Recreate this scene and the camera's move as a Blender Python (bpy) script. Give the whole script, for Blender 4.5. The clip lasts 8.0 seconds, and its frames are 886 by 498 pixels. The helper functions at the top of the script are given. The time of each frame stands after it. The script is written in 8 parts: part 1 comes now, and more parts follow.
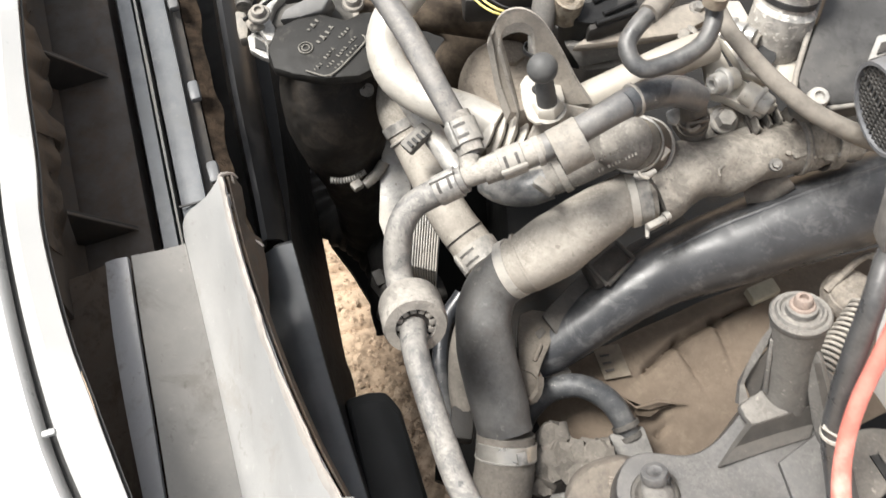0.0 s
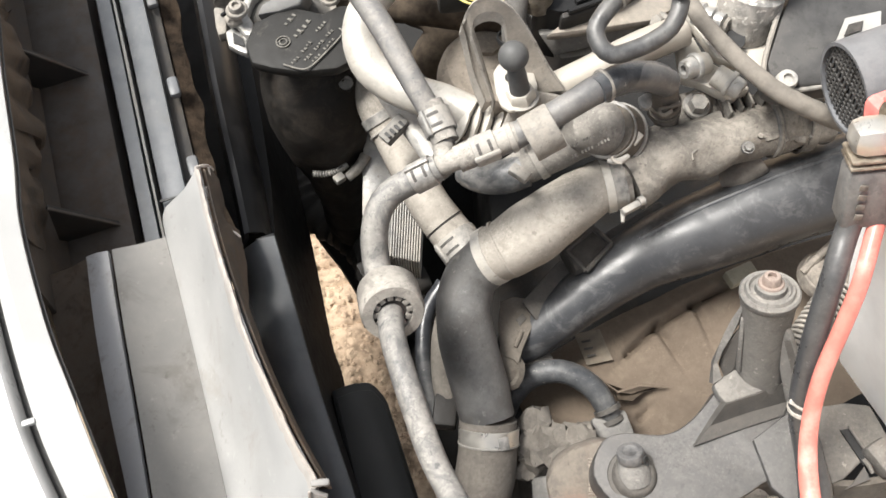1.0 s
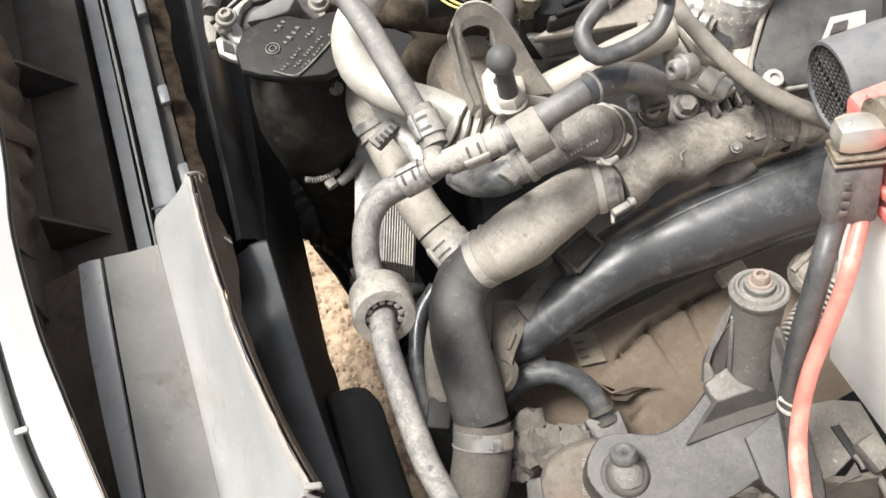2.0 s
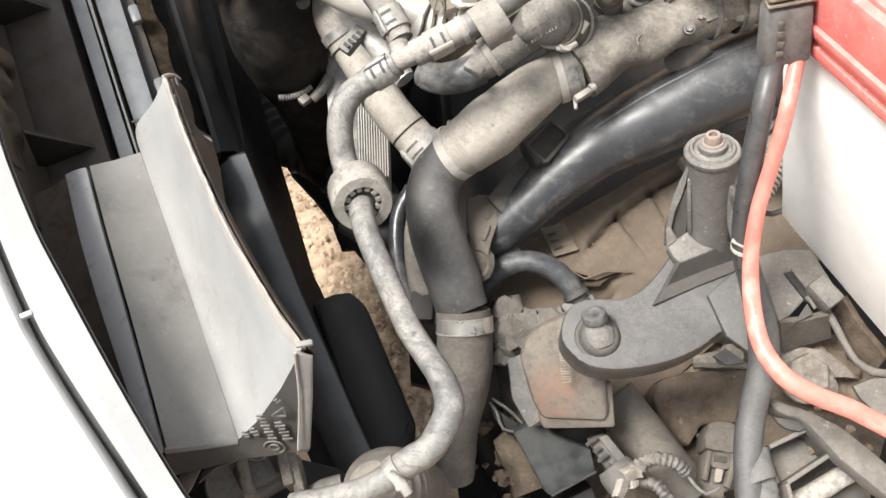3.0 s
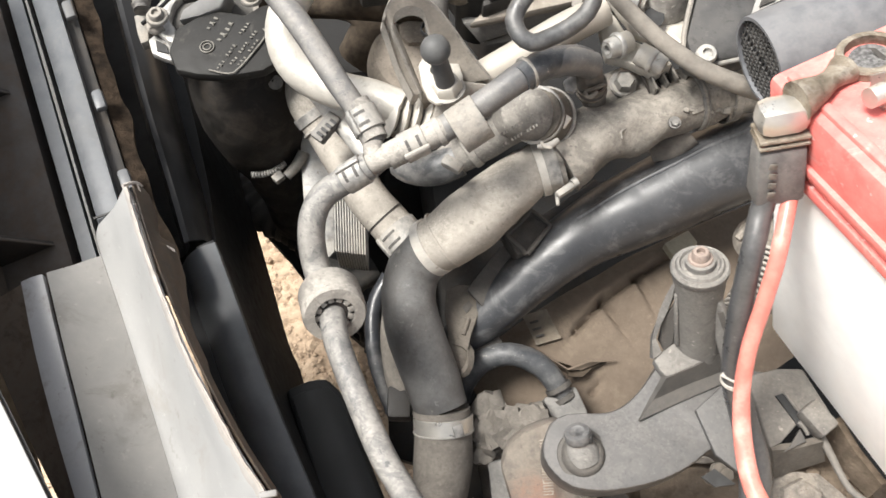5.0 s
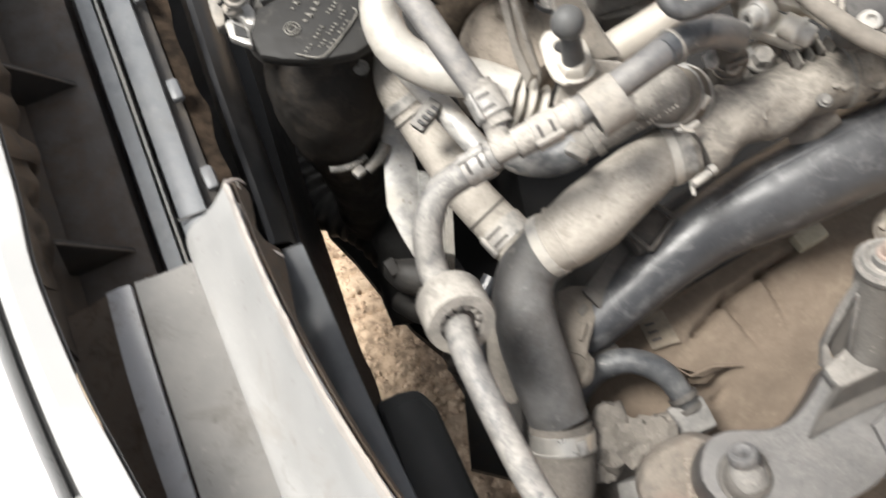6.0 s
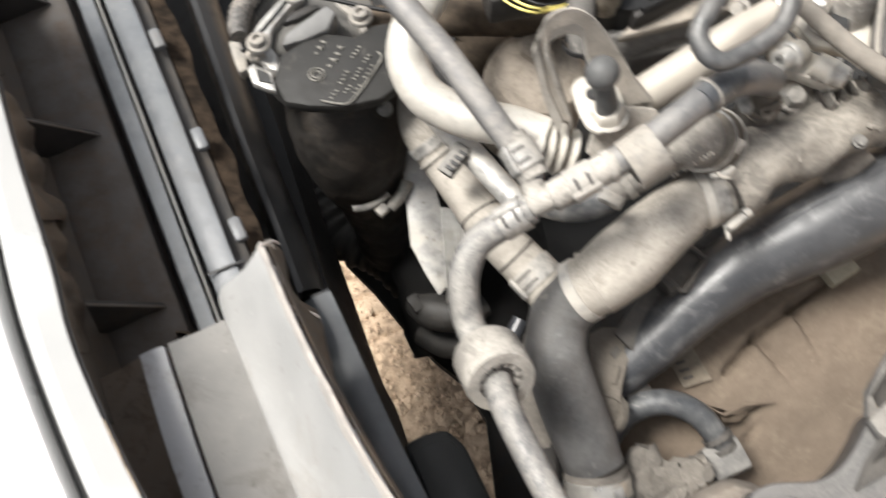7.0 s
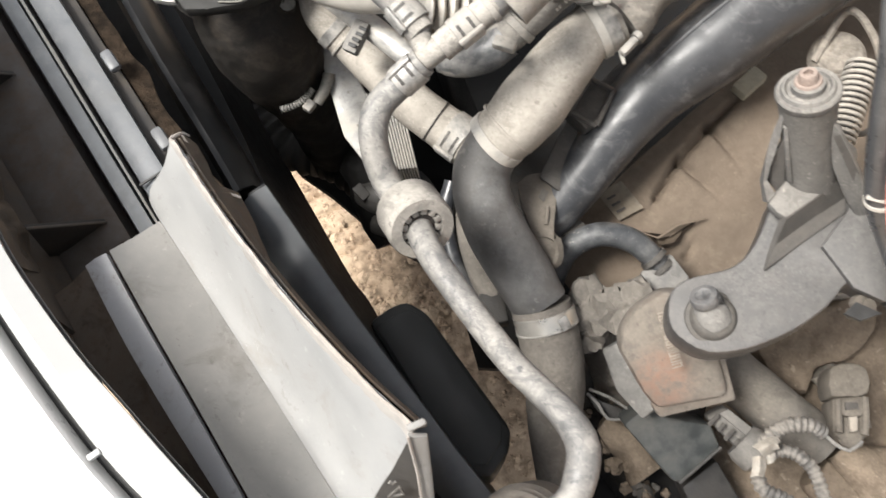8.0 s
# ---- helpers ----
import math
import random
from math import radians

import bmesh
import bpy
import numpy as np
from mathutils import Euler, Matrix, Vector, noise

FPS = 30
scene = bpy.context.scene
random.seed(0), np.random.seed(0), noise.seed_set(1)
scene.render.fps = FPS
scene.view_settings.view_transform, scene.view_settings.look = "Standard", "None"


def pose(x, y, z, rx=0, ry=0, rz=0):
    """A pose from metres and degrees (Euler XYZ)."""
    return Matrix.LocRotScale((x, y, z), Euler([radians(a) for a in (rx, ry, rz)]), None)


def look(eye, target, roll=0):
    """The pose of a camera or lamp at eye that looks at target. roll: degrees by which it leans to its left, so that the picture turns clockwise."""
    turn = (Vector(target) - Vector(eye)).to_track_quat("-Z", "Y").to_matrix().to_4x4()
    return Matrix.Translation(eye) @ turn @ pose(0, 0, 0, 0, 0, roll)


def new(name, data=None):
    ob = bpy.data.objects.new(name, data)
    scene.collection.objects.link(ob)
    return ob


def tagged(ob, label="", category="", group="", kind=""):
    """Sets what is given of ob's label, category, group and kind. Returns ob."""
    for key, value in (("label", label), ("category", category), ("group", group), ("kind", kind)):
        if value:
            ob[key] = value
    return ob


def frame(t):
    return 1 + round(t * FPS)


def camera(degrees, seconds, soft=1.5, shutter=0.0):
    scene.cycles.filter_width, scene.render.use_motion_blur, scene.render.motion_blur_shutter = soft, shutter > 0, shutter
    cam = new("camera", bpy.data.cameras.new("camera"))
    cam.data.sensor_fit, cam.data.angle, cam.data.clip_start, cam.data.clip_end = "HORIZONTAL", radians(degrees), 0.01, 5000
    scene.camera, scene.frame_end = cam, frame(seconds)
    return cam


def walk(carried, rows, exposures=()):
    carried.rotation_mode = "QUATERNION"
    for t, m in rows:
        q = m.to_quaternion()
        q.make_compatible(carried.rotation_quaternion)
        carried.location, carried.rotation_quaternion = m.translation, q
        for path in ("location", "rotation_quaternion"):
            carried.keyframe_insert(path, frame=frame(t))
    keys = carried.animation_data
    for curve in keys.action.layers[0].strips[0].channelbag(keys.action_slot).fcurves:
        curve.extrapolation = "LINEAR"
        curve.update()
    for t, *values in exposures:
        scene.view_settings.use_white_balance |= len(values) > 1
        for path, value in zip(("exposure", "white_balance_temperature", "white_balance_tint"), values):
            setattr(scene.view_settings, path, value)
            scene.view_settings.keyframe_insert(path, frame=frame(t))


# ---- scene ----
cam = camera(54, 8.0, soft=1.5, shutter=0.5)
PATH = [
    (0, (0.0504, 0.0480, 1.2120), (-0.0184, 0.7496, -0.2240), 1.00),
    (0.5, (0.0600, 0.0328, 1.2152), (-0.0064, 0.7328, -0.2216), 0.50),
    (1, (0.0656, 0.0408, 1.2152), (-0.0024, 0.7392, -0.2224), -0.10),
    (1.2, (0.0680, 0.0456, 1.2176), (0.0008, 0.7520, -0.2160), -0.40),
    (2.3, (0.0704, 0.0288, 1.2152), (0.0128, 0.7368, -0.2192), -0.50),
    (2.5, (0.0752, 0.0080, 1.2128), (0.0352, 0.6992, -0.2296), -0.10),
    (3, (0.0768, -0.0136, 1.2224), (0.0504, 0.6256, -0.2440), -1.50),
    (3.5, (0.0600, 0.0072, 1.2304), (0.0232, 0.6440, -0.2368), -2.20),
    (4, (0.0552, 0.0208, 1.2264), (0.0144, 0.6680, -0.2368), -1.40),
    (4.5, (0.0704, 0.0352, 1.2208), (0.0432, 0.6840, -0.2416), -0.50),
    (4.7, (0.0856, 0.0440, 1.2264), (0.0848, 0.7008, -0.2328), 1.00),
    (5.8, (0.0328, 0.0664, 1.1840), (0.0192, 0.7264, -0.2736), -1.20),
    (6, (0.0128, 0.0792, 1.1712), (-0.0048, 0.7280, -0.2912), -2.00),
    (6.2, (-0.0090, 0.1030, 1.1780), (-0.0400, 0.9130, -0.6500), -2.40),
    (6.5, (-0.0224, 0.1176, 1.1808), (-0.0440, 0.7624, -0.2832), -2.40),
    (6.7, (-0.0240, 0.1240, 1.1810), (-0.0460, 0.9280, -0.6500), -2.30),
    (7, (-0.0064, 0.1096, 1.1784), (-0.0232, 0.7568, -0.2848), -3.00),
    (7.1, (0.0104, 0.0992, 1.1760), (-0.0040, 0.7128, -0.3016), -5.20),
    (7.2, (0.0208, 0.0848, 1.1696), (-0.0008, 0.6776, -0.3168), -9.00),
    (7.3, (0.0200, 0.0848, 1.1744), (-0.0016, 0.6184, -0.3336), -11.50),
    (7.5, (0.0168, 0.0800, 1.1784), (-0.0032, 0.6032, -0.3336), -12.40),
    (8, (0.0360, 0.0608, 1.1872), (0.0040, 0.5768, -0.3264), -15.00),
]
walk(cam, [(t, look(eye, target, roll)) for t, eye, target, roll in PATH])

# ---- light ----
SUN_EL, SUN_AZ = 62.0, 276.0
world = bpy.data.worlds.new("sky")
scene.world = world
world.use_nodes = True
wn = world.node_tree.nodes
sky = wn.new("ShaderNodeTexSky")
sky.sky_type = "NISHITA"
sky.sun_disc = False
sky.sun_elevation = radians(SUN_EL)
sky.sun_rotation = radians(SUN_AZ)
sky.dust_density = 3.0
wn["Background"].inputs[1].default_value = 0.10
haze = wn.new("ShaderNodeHueSaturation")
haze.inputs["Saturation"].default_value = 0.22
world.node_tree.links.new(sky.outputs[0], haze.inputs["Color"])
world.node_tree.links.new(haze.outputs[0], wn["Background"].inputs[0])
lamp = bpy.data.lights.new("sun", "SUN")
lamp.energy, lamp.angle, lamp.color = 3.7, radians(20), (1.0, 0.965, 0.91)
sun = new("sun", lamp)
az, el = radians(SUN_AZ), radians(SUN_EL)
sun.matrix_world = look((math.sin(az) * math.cos(el) * 6, math.cos(az) * math.cos(el) * 6, math.sin(el) * 6), (0, 0, 0))
scene.view_settings.exposure = 1.09


# metres to one unit of the plan below
UNIT = 0.8


# ---- materials ----
def mat(name, col, rough=0.6, metal=0.0, dust=0.0, dust_col=(0.36, 0.31, 0.25), scale=40.0, bump=0.15, vary=0.35, fleck=0.0, fleck_col=(0.6, 0.58, 0.54), up=0.4, coat=0.0, stain=None, soft=0.0, spec=0.5, scuff=0.0, scuff_col=(0.1, 0.1, 0.1), scuff_scale=42.0):
    """A surface with mottling at three scales, patchy settled dust, grime and small flecks. stain: x, y, z, reach, colour."""
    m = bpy.data.materials.new(name)
    m.use_nodes = True
    nt = m.node_tree
    n, link = nt.nodes, nt.links.new
    bsdf = n["Principled BSDF"]
    co = n.new("ShaderNodeTexCoord")
    scale = scale / UNIT

    def noise_tex(s, detail, rough_=0.6):
        t = n.new("ShaderNodeTexNoise")
        t.inputs["Scale"].default_value, t.inputs["Detail"].default_value, t.inputs["Roughness"].default_value = s, detail, rough_
        link(co.outputs["Object"], t.inputs["Vector"])
        return t.outputs["Fac"]

    def ramp(src, lo, hi):
        r = n.new("ShaderNodeMapRange")
        r.interpolation_type = "SMOOTHSTEP"
        r.inputs["From Min"].default_value, r.inputs["From Max"].default_value = lo, hi
        link(src, r.inputs["Value"])
        return r.outputs["Result"]

    def math_(op, a, b):
        k = n.new("ShaderNodeMath")
        k.operation = op
        k.use_clamp = True
        for i, v in enumerate((a, b)):
            if isinstance(v, (int, float)):
                k.inputs[i].default_value = v
            else:
                link(v, k.inputs[i])
        return k.outputs[0]

    def mix(f, a, b):
        k = n.new("ShaderNodeMix")
        k.data_type = "RGBA"
        for i, v in ((0, f), (6, a), (7, b)):
            if isinstance(v, tuple):
                k.inputs[i].default_value = (*v, 1)
            elif isinstance(v, (int, float)):
                k.inputs[i].default_value = v
            else:
                link(v, k.inputs[i])
        return k.outputs[2]

    big, mid, fine = noise_tex(scale * 0.4, 2, 0.5), noise_tex(scale * 3.2, 4, 0.6), noise_tex(scale * 14, 3, 0.65)
    dark = tuple(c * (1 - vary) for c in col)
    light = tuple(min(1, c * (1 + vary)) for c in col)
    c = mix(ramp(mid, 0.32, 0.68), dark, light)
    mask = None
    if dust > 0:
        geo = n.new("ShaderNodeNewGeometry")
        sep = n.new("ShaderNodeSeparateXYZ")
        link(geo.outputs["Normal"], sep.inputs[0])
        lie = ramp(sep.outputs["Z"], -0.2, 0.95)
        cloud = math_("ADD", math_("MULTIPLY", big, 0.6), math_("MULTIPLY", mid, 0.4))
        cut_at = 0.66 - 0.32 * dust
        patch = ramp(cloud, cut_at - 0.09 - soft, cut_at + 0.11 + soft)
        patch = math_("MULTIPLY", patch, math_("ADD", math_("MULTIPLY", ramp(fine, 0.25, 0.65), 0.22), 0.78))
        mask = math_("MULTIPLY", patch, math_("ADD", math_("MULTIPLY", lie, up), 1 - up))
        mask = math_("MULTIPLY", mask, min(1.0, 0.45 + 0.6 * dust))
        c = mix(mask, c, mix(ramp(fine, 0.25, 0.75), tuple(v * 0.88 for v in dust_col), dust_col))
    if stain:
        gap = n.new("ShaderNodeVectorMath")
        gap.operation = "DISTANCE"
        link(co.outputs["Object"], gap.inputs[0])
        gap.inputs[1].default_value = tuple(v * UNIT for v in stain[:3])
        spot = ramp(gap.outputs["Value"], stain[3] * UNIT, stain[3] * UNIT * 0.25)
        c = mix(math_("MULTIPLY", spot, ramp(mid, 0.25, 0.7)), c, stain[4])
    if scuff > 0:
        torn = n.new("ShaderNodeTexNoise")
        torn.inputs["Scale"].default_value, torn.inputs["Detail"].default_value, torn.inputs["Roughness"].default_value, torn.inputs["Distortion"].default_value = scuff_scale / UNIT, 9, 0.72, 0.6
        link(co.outputs["Object"], torn.inputs["Vector"])
        worn = math_("MULTIPLY", ramp(torn.outputs["Fac"], 0.63 - 0.2 * scuff, 0.74 - 0.2 * scuff), 0.6)
        worn = math_("MULTIPLY", worn, math_("ADD", math_("MULTIPLY", ramp(fine, 0.3, 0.6), 0.6), 0.4))
        c = mix(worn, c, scuff_col)
        nick = noise_tex(scuff_scale * 3.5 / UNIT, 7, 0.75)
        c = mix(math_("MULTIPLY", ramp(nick, 0.63 - 0.06 * scuff, 0.67 - 0.06 * scuff), 0.4), c, tuple(v * 0.7 for v in scuff_col))
        chip = noise_tex(scuff_scale * 5.3 / UNIT, 6, 0.75)
        c = mix(math_("MULTIPLY", ramp(chip, 0.37 + 0.03 * scuff, 0.32 + 0.03 * scuff), 0.28), c, tuple(min(1.0, v * 1.5) for v in (dust_col if dust > 0 else light)))
    if fleck > 0:
        spots = ramp(noise_tex(scale * 5, 3, 0.6), 0.68 - fleck * 0.3, 0.72 - fleck * 0.3)
        c = mix(math_("MULTIPLY", spots, 0.65), c, fleck_col)
    if dust > 0:
        grit = noise_tex(430.0 / UNIT, 4, 0.75)
        strew = math_("MULTIPLY", ramp(noise_tex(22.0 / UNIT, 3, 0.6), 0.36, 0.66), 0.34 * min(1.0, dust * dust + 0.1))
        c = mix(math_("MULTIPLY", ramp(grit, 0.53, 0.68), strew), c, tuple(min(1.0, v * 1.45) for v in (dust_col if dust > 0.5 else light)))
        c = mix(math_("MULTIPLY", ramp(grit, 0.47, 0.32), strew), c, tuple(v * 0.5 for v in col))
    link(c, bsdf.inputs["Base Color"])
    bsdf.inputs["Metallic"].default_value = metal
    bsdf.inputs["Specular IOR Level"].default_value = spec
    if coat:
        bsdf.inputs["Coat Weight"].default_value = coat
        bsdf.inputs["Coat Roughness"].default_value = 0.15
    rr = math_("ADD", math_("MULTIPLY", mid, 0.3), rough - 0.15)
    if mask is not None:
        rr = math_("ADD", rr, math_("MULTIPLY", mask, 0.5))
        if metal:
            link(math_("MULTIPLY", math_("SUBTRACT", 1.0, mask), metal), bsdf.inputs["Metallic"])
    link(rr, bsdf.inputs["Roughness"])
    b = n.new("ShaderNodeBump")
    b.inputs["Strength"].default_value, b.inputs["Distance"].default_value = min(1.0, bump * 2), 0.002
    link(math_("ADD", math_("MULTIPLY", fine, 0.4), math_("MULTIPLY", mid, 0.6)), b.inputs["Height"])
    link(b.outputs[0], bsdf.inputs["Normal"])
    return m


DUST = (0.29, 0.25, 0.20)
paint_white = mat("white_paint", (0.415, 0.416, 0.408), 0.32, 0, 0.15, (0.43, 0.42, 0.40), 8, 0.02, 0.02, coat=0.5, soft=0.1)
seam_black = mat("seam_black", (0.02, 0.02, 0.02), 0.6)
panel_grey = mat("dark_grey_plastic", (0.098, 0.093, 0.088), 0.45, 0, 0.75, (0.058, 0.041, 0.029), 9, 0.05, 0.12, soft=0.1, scuff=0.7, scuff_col=(0.082, 0.056, 0.038), scuff_scale=20.0)
plastic_brown = mat("muddy_plastic", (0.050, 0.039, 0.030), 0.65, 0, 0.55, (0.125, 0.092, 0.064), 24, 0.3, 0.35)
rail_grey = mat("slate_grey_plastic", (0.082, 0.089, 0.098), 0.42, 0, 0.35, (0.108, 0.107, 0.103), 20, 0.06, 0.12, scuff=0.4, scuff_col=(0.12, 0.122, 0.126), scuff_scale=24.0)
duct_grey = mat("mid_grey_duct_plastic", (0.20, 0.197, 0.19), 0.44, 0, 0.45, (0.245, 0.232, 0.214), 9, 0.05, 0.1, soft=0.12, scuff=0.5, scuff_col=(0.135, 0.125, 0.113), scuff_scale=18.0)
# lighter copy of the duct plastic; the side wall's brighter light is in the colour
duct_lit = mat("lit_grey_duct_plastic", (0.285, 0.287, 0.285), 0.45, 0, 0.4, (0.325, 0.318, 0.306), 10, 0.05, 0.06, soft=0.12, scuff=0.4, scuff_col=(0.25, 0.238, 0.22), scuff_scale=20.0)
bead_grey = mat("pale_seal_bead", (0.13, 0.13, 0.125), 0.45, 0, 0.4, (0.18, 0.17, 0.155), 30, 0.05, 0.15)
clip_grey = mat("grey_clip_plastic", (0.115, 0.12, 0.127), 0.5, 0, 0.3, (0.14, 0.13, 0.115), 40, 0.05, 0.15)
tank_black = mat("charcoal_tank_plastic", (0.010, 0.0105, 0.0115), 0.42, 0, 0.25, (0.02, 0.018, 0.017), 16, 0.06, 0.2, spec=0.45)
duct_edge = mat("frayed_plastic_edge", (0.34, 0.31, 0.285), 0.7, 0, 0.5, (0.28, 0.245, 0.215), 40, 0.4, 0.25)
duct_brown = mat("stained_grey_plastic", (0.17, 0.145, 0.122), 0.5, 0, 0.6, (0.115, 0.079, 0.053), 14, 0.1, 0.2, soft=0.08, scuff=0.8, scuff_col=(0.07, 0.051, 0.037), scuff_scale=24.0)
black_plastic = mat("black_plastic", (0.010, 0.010, 0.0103), 0.55, 0, 0.10, (0.04, 0.037, 0.033), 20, 0.06, spec=0.3)
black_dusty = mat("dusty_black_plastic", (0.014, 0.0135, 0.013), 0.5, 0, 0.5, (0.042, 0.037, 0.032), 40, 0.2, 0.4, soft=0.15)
slate_black = mat("satin_slate_plastic", (0.085, 0.092, 0.099), 0.36, 0, 0.25, (0.13, 0.13, 0.13), 10, 0.03, 0.15, soft=0.1)
# near-black base that puts the darkness of the deep bay into the colour
deep_black = mat("deep_shade_metal", (0.008, 0.0075, 0.007), 0.85, 0, 0.3, (0.035, 0.028, 0.022), 25, 0.3)
rubber_black = mat("black_rubber", (0.028, 0.030, 0.034), 0.33, 0, 0.3, (0.13, 0.126, 0.118), 30, 0.06, 0.2, fleck=0.05, fleck_col=(0.20, 0.19, 0.175), up=0.8)
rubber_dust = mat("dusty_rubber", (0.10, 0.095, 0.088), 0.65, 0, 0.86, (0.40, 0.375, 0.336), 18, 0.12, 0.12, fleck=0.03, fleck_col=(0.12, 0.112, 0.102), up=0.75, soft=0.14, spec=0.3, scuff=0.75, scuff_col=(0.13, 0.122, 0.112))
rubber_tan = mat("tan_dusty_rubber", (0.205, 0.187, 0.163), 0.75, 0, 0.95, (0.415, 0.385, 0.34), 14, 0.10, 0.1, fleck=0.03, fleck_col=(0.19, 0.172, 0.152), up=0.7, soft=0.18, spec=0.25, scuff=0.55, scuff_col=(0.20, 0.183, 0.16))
alu_dust = mat("dusty_cast_aluminium", (0.20, 0.198, 0.19), 0.45, 0.4, 0.7, (0.32, 0.29, 0.248), 40, 0.2, 0.25, fleck=0.06, fleck_col=(0.13, 0.12, 0.105), up=0.6, soft=0.05, scuff=0.5, scuff_col=(0.17, 0.158, 0.14), scuff_scale=60.0)
alu_bright = mat("bright_aluminium", (0.38, 0.375, 0.36), 0.42, 0.4, 0.55, (0.46, 0.425, 0.37), 26, 0.16, 0.2, fleck=0.08, fleck_col=(0.20, 0.18, 0.155), scuff=0.4, scuff_col=(0.24, 0.22, 0.19), scuff_scale=60.0)
steel_cream = mat("cream_steel", (0.46, 0.436, 0.392), 0.45, 0.2, 0.4, (0.47, 0.43, 0.365), 20, 0.06, 0.1, scuff=0.5, scuff_col=(0.33, 0.30, 0.255), scuff_scale=50.0)
steel_clip = mat("worn_steel", (0.26, 0.255, 0.245), 0.42, 0.4, 0.65, (0.37, 0.345, 0.305), 50, 0.15, 0.25, up=0.6)
steel_band = mat("bright_steel_band", (0.55, 0.53, 0.49), 0.3, 0.75, 0.3, (0.40, 0.37, 0.32), 30, 0.08, 0.08, soft=0.15)
rust_bolt = mat("rusty_bolt_steel", (0.17, 0.115, 0.09), 0.65, 0.3, 0.6, (0.33, 0.275, 0.24), 60, 0.3, 0.3)
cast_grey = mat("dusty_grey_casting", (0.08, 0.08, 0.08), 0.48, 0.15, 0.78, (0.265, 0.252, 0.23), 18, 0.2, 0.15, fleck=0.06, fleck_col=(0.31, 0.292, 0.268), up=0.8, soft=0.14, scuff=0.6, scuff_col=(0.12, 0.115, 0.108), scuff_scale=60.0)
# dusty brown of the oil hose, also the painted shadow under the cover fold
cover_dark = mat("dusty_hose_and_fold_shadow", (0.055, 0.043, 0.032), 0.9, 0, 0.4, (0.10, 0.08, 0.06), 30, 0.2, 0.3, spec=0.2)
cover_tan = mat("dust_caked_cover", (0.10, 0.079, 0.061), 0.85, 0, 0.8, (0.160, 0.127, 0.098), 7, 0.2, 0.1, spec=0.2, soft=0.15, scuff=0.6, scuff_col=(0.17, 0.138, 0.105), scuff_scale=30.0)
tray_grey = mat("dusty_tray_plastic", (0.17, 0.154, 0.135), 0.8, 0, 0.75, (0.315, 0.28, 0.237), 40, 0.4, 0.3, fleck=0.05, fleck_col=(0.10, 0.085, 0.068), up=0.6, soft=0.05, scuff=0.7, scuff_col=(0.13, 0.112, 0.092), scuff_scale=50.0)
mud = mat("dried_mud", (0.10, 0.079, 0.060), 0.95, 0, 0.75, (0.205, 0.164, 0.125), 24, 0.5, 0.3, fleck=0.07, fleck_col=(0.27, 0.225, 0.18), spec=0.1, soft=0.2, scuff=0.5, scuff_col=(0.15, 0.118, 0.09), scuff_scale=30.0)
rust_box = mat("rust_stained_metal", (0.13, 0.116, 0.102), 0.7, 0.1, 0.7, (0.182, 0.158, 0.132), 26, 0.25, 0.35, fleck=0.08, fleck_col=(0.10, 0.085, 0.07), stain=(*(0.179, 0.168, 0.800), 0.035, (0.205, 0.125, 0.092)), scuff=0.6, scuff_col=(0.14, 0.115, 0.095), scuff_scale=50.0)
lead_black = mat("scuffed_black_cable", (0.036, 0.038, 0.042), 0.26, 0, 0.55, (0.155, 0.15, 0.142), 22, 0.03, 0.15, up=0.8, soft=0.2, scuff=0.4, scuff_col=(0.10, 0.10, 0.10), scuff_scale=50.0)
cable_red = mat("red_cable_jacket", (0.66, 0.205, 0.165), 0.4, 0, 0.25, (0.76, 0.46, 0.40), 30, 0.05, 0.15)
case_red = mat("red_battery_plastic", (0.72, 0.145, 0.13), 0.5, 0, 0.5, (0.70, 0.33, 0.29), 30, 0.06, 0.12, fleck=0.01, fleck_col=(0.8, 0.6, 0.56), soft=0.15, scuff=0.5, scuff_col=(0.62, 0.36, 0.32), scuff_scale=40.0)
case_white = mat("white_battery_plastic", (0.9, 0.9, 0.88), 0.45, 0, 0.12, (0.7, 0.68, 0.64), 20, 0.03, 0.03)
lead_grey = mat("tarnished_lead", (0.30, 0.295, 0.29), 0.4, 0.7, 0.3, (0.36, 0.34, 0.31), 160, 0.8, 0.5)
brass_worn = mat("tarnished_brass_clamp", (0.16, 0.13, 0.095), 0.5, 0.6, 0.45, (0.33, 0.29, 0.235), 60, 0.25, 0.3, soft=0.1, scuff=0.8, scuff_col=(0.36, 0.33, 0.28), scuff_scale=90.0)
label_mat = mat("faded_label", (0.20, 0.17, 0.13), 0.7, 0, 0.5, (0.17, 0.142, 0.11), 50, 0.05)
label_white = mat("white_label", (0.36, 0.355, 0.34), 0.6, 0, 0.4, (0.28, 0.26, 0.235), 60, 0.03, 0.1)
ink_pale = mat("pale_lettering", (0.115, 0.105, 0.09), 0.7)
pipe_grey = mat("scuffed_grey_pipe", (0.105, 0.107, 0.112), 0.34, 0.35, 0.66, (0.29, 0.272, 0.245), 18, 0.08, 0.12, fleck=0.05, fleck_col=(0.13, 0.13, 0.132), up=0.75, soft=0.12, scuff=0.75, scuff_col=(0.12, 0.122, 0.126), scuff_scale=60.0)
pipe_dark = mat("dark_steel_pipe", (0.075, 0.077, 0.080), 0.36, 0.3, 0.45, (0.20, 0.188, 0.168), 30, 0.10, 0.2, fleck=0.04, fleck_col=(0.05, 0.049, 0.047), up=0.85, soft=0.12, scuff=0.5, scuff_col=(0.08, 0.08, 0.08), scuff_scale=50.0)
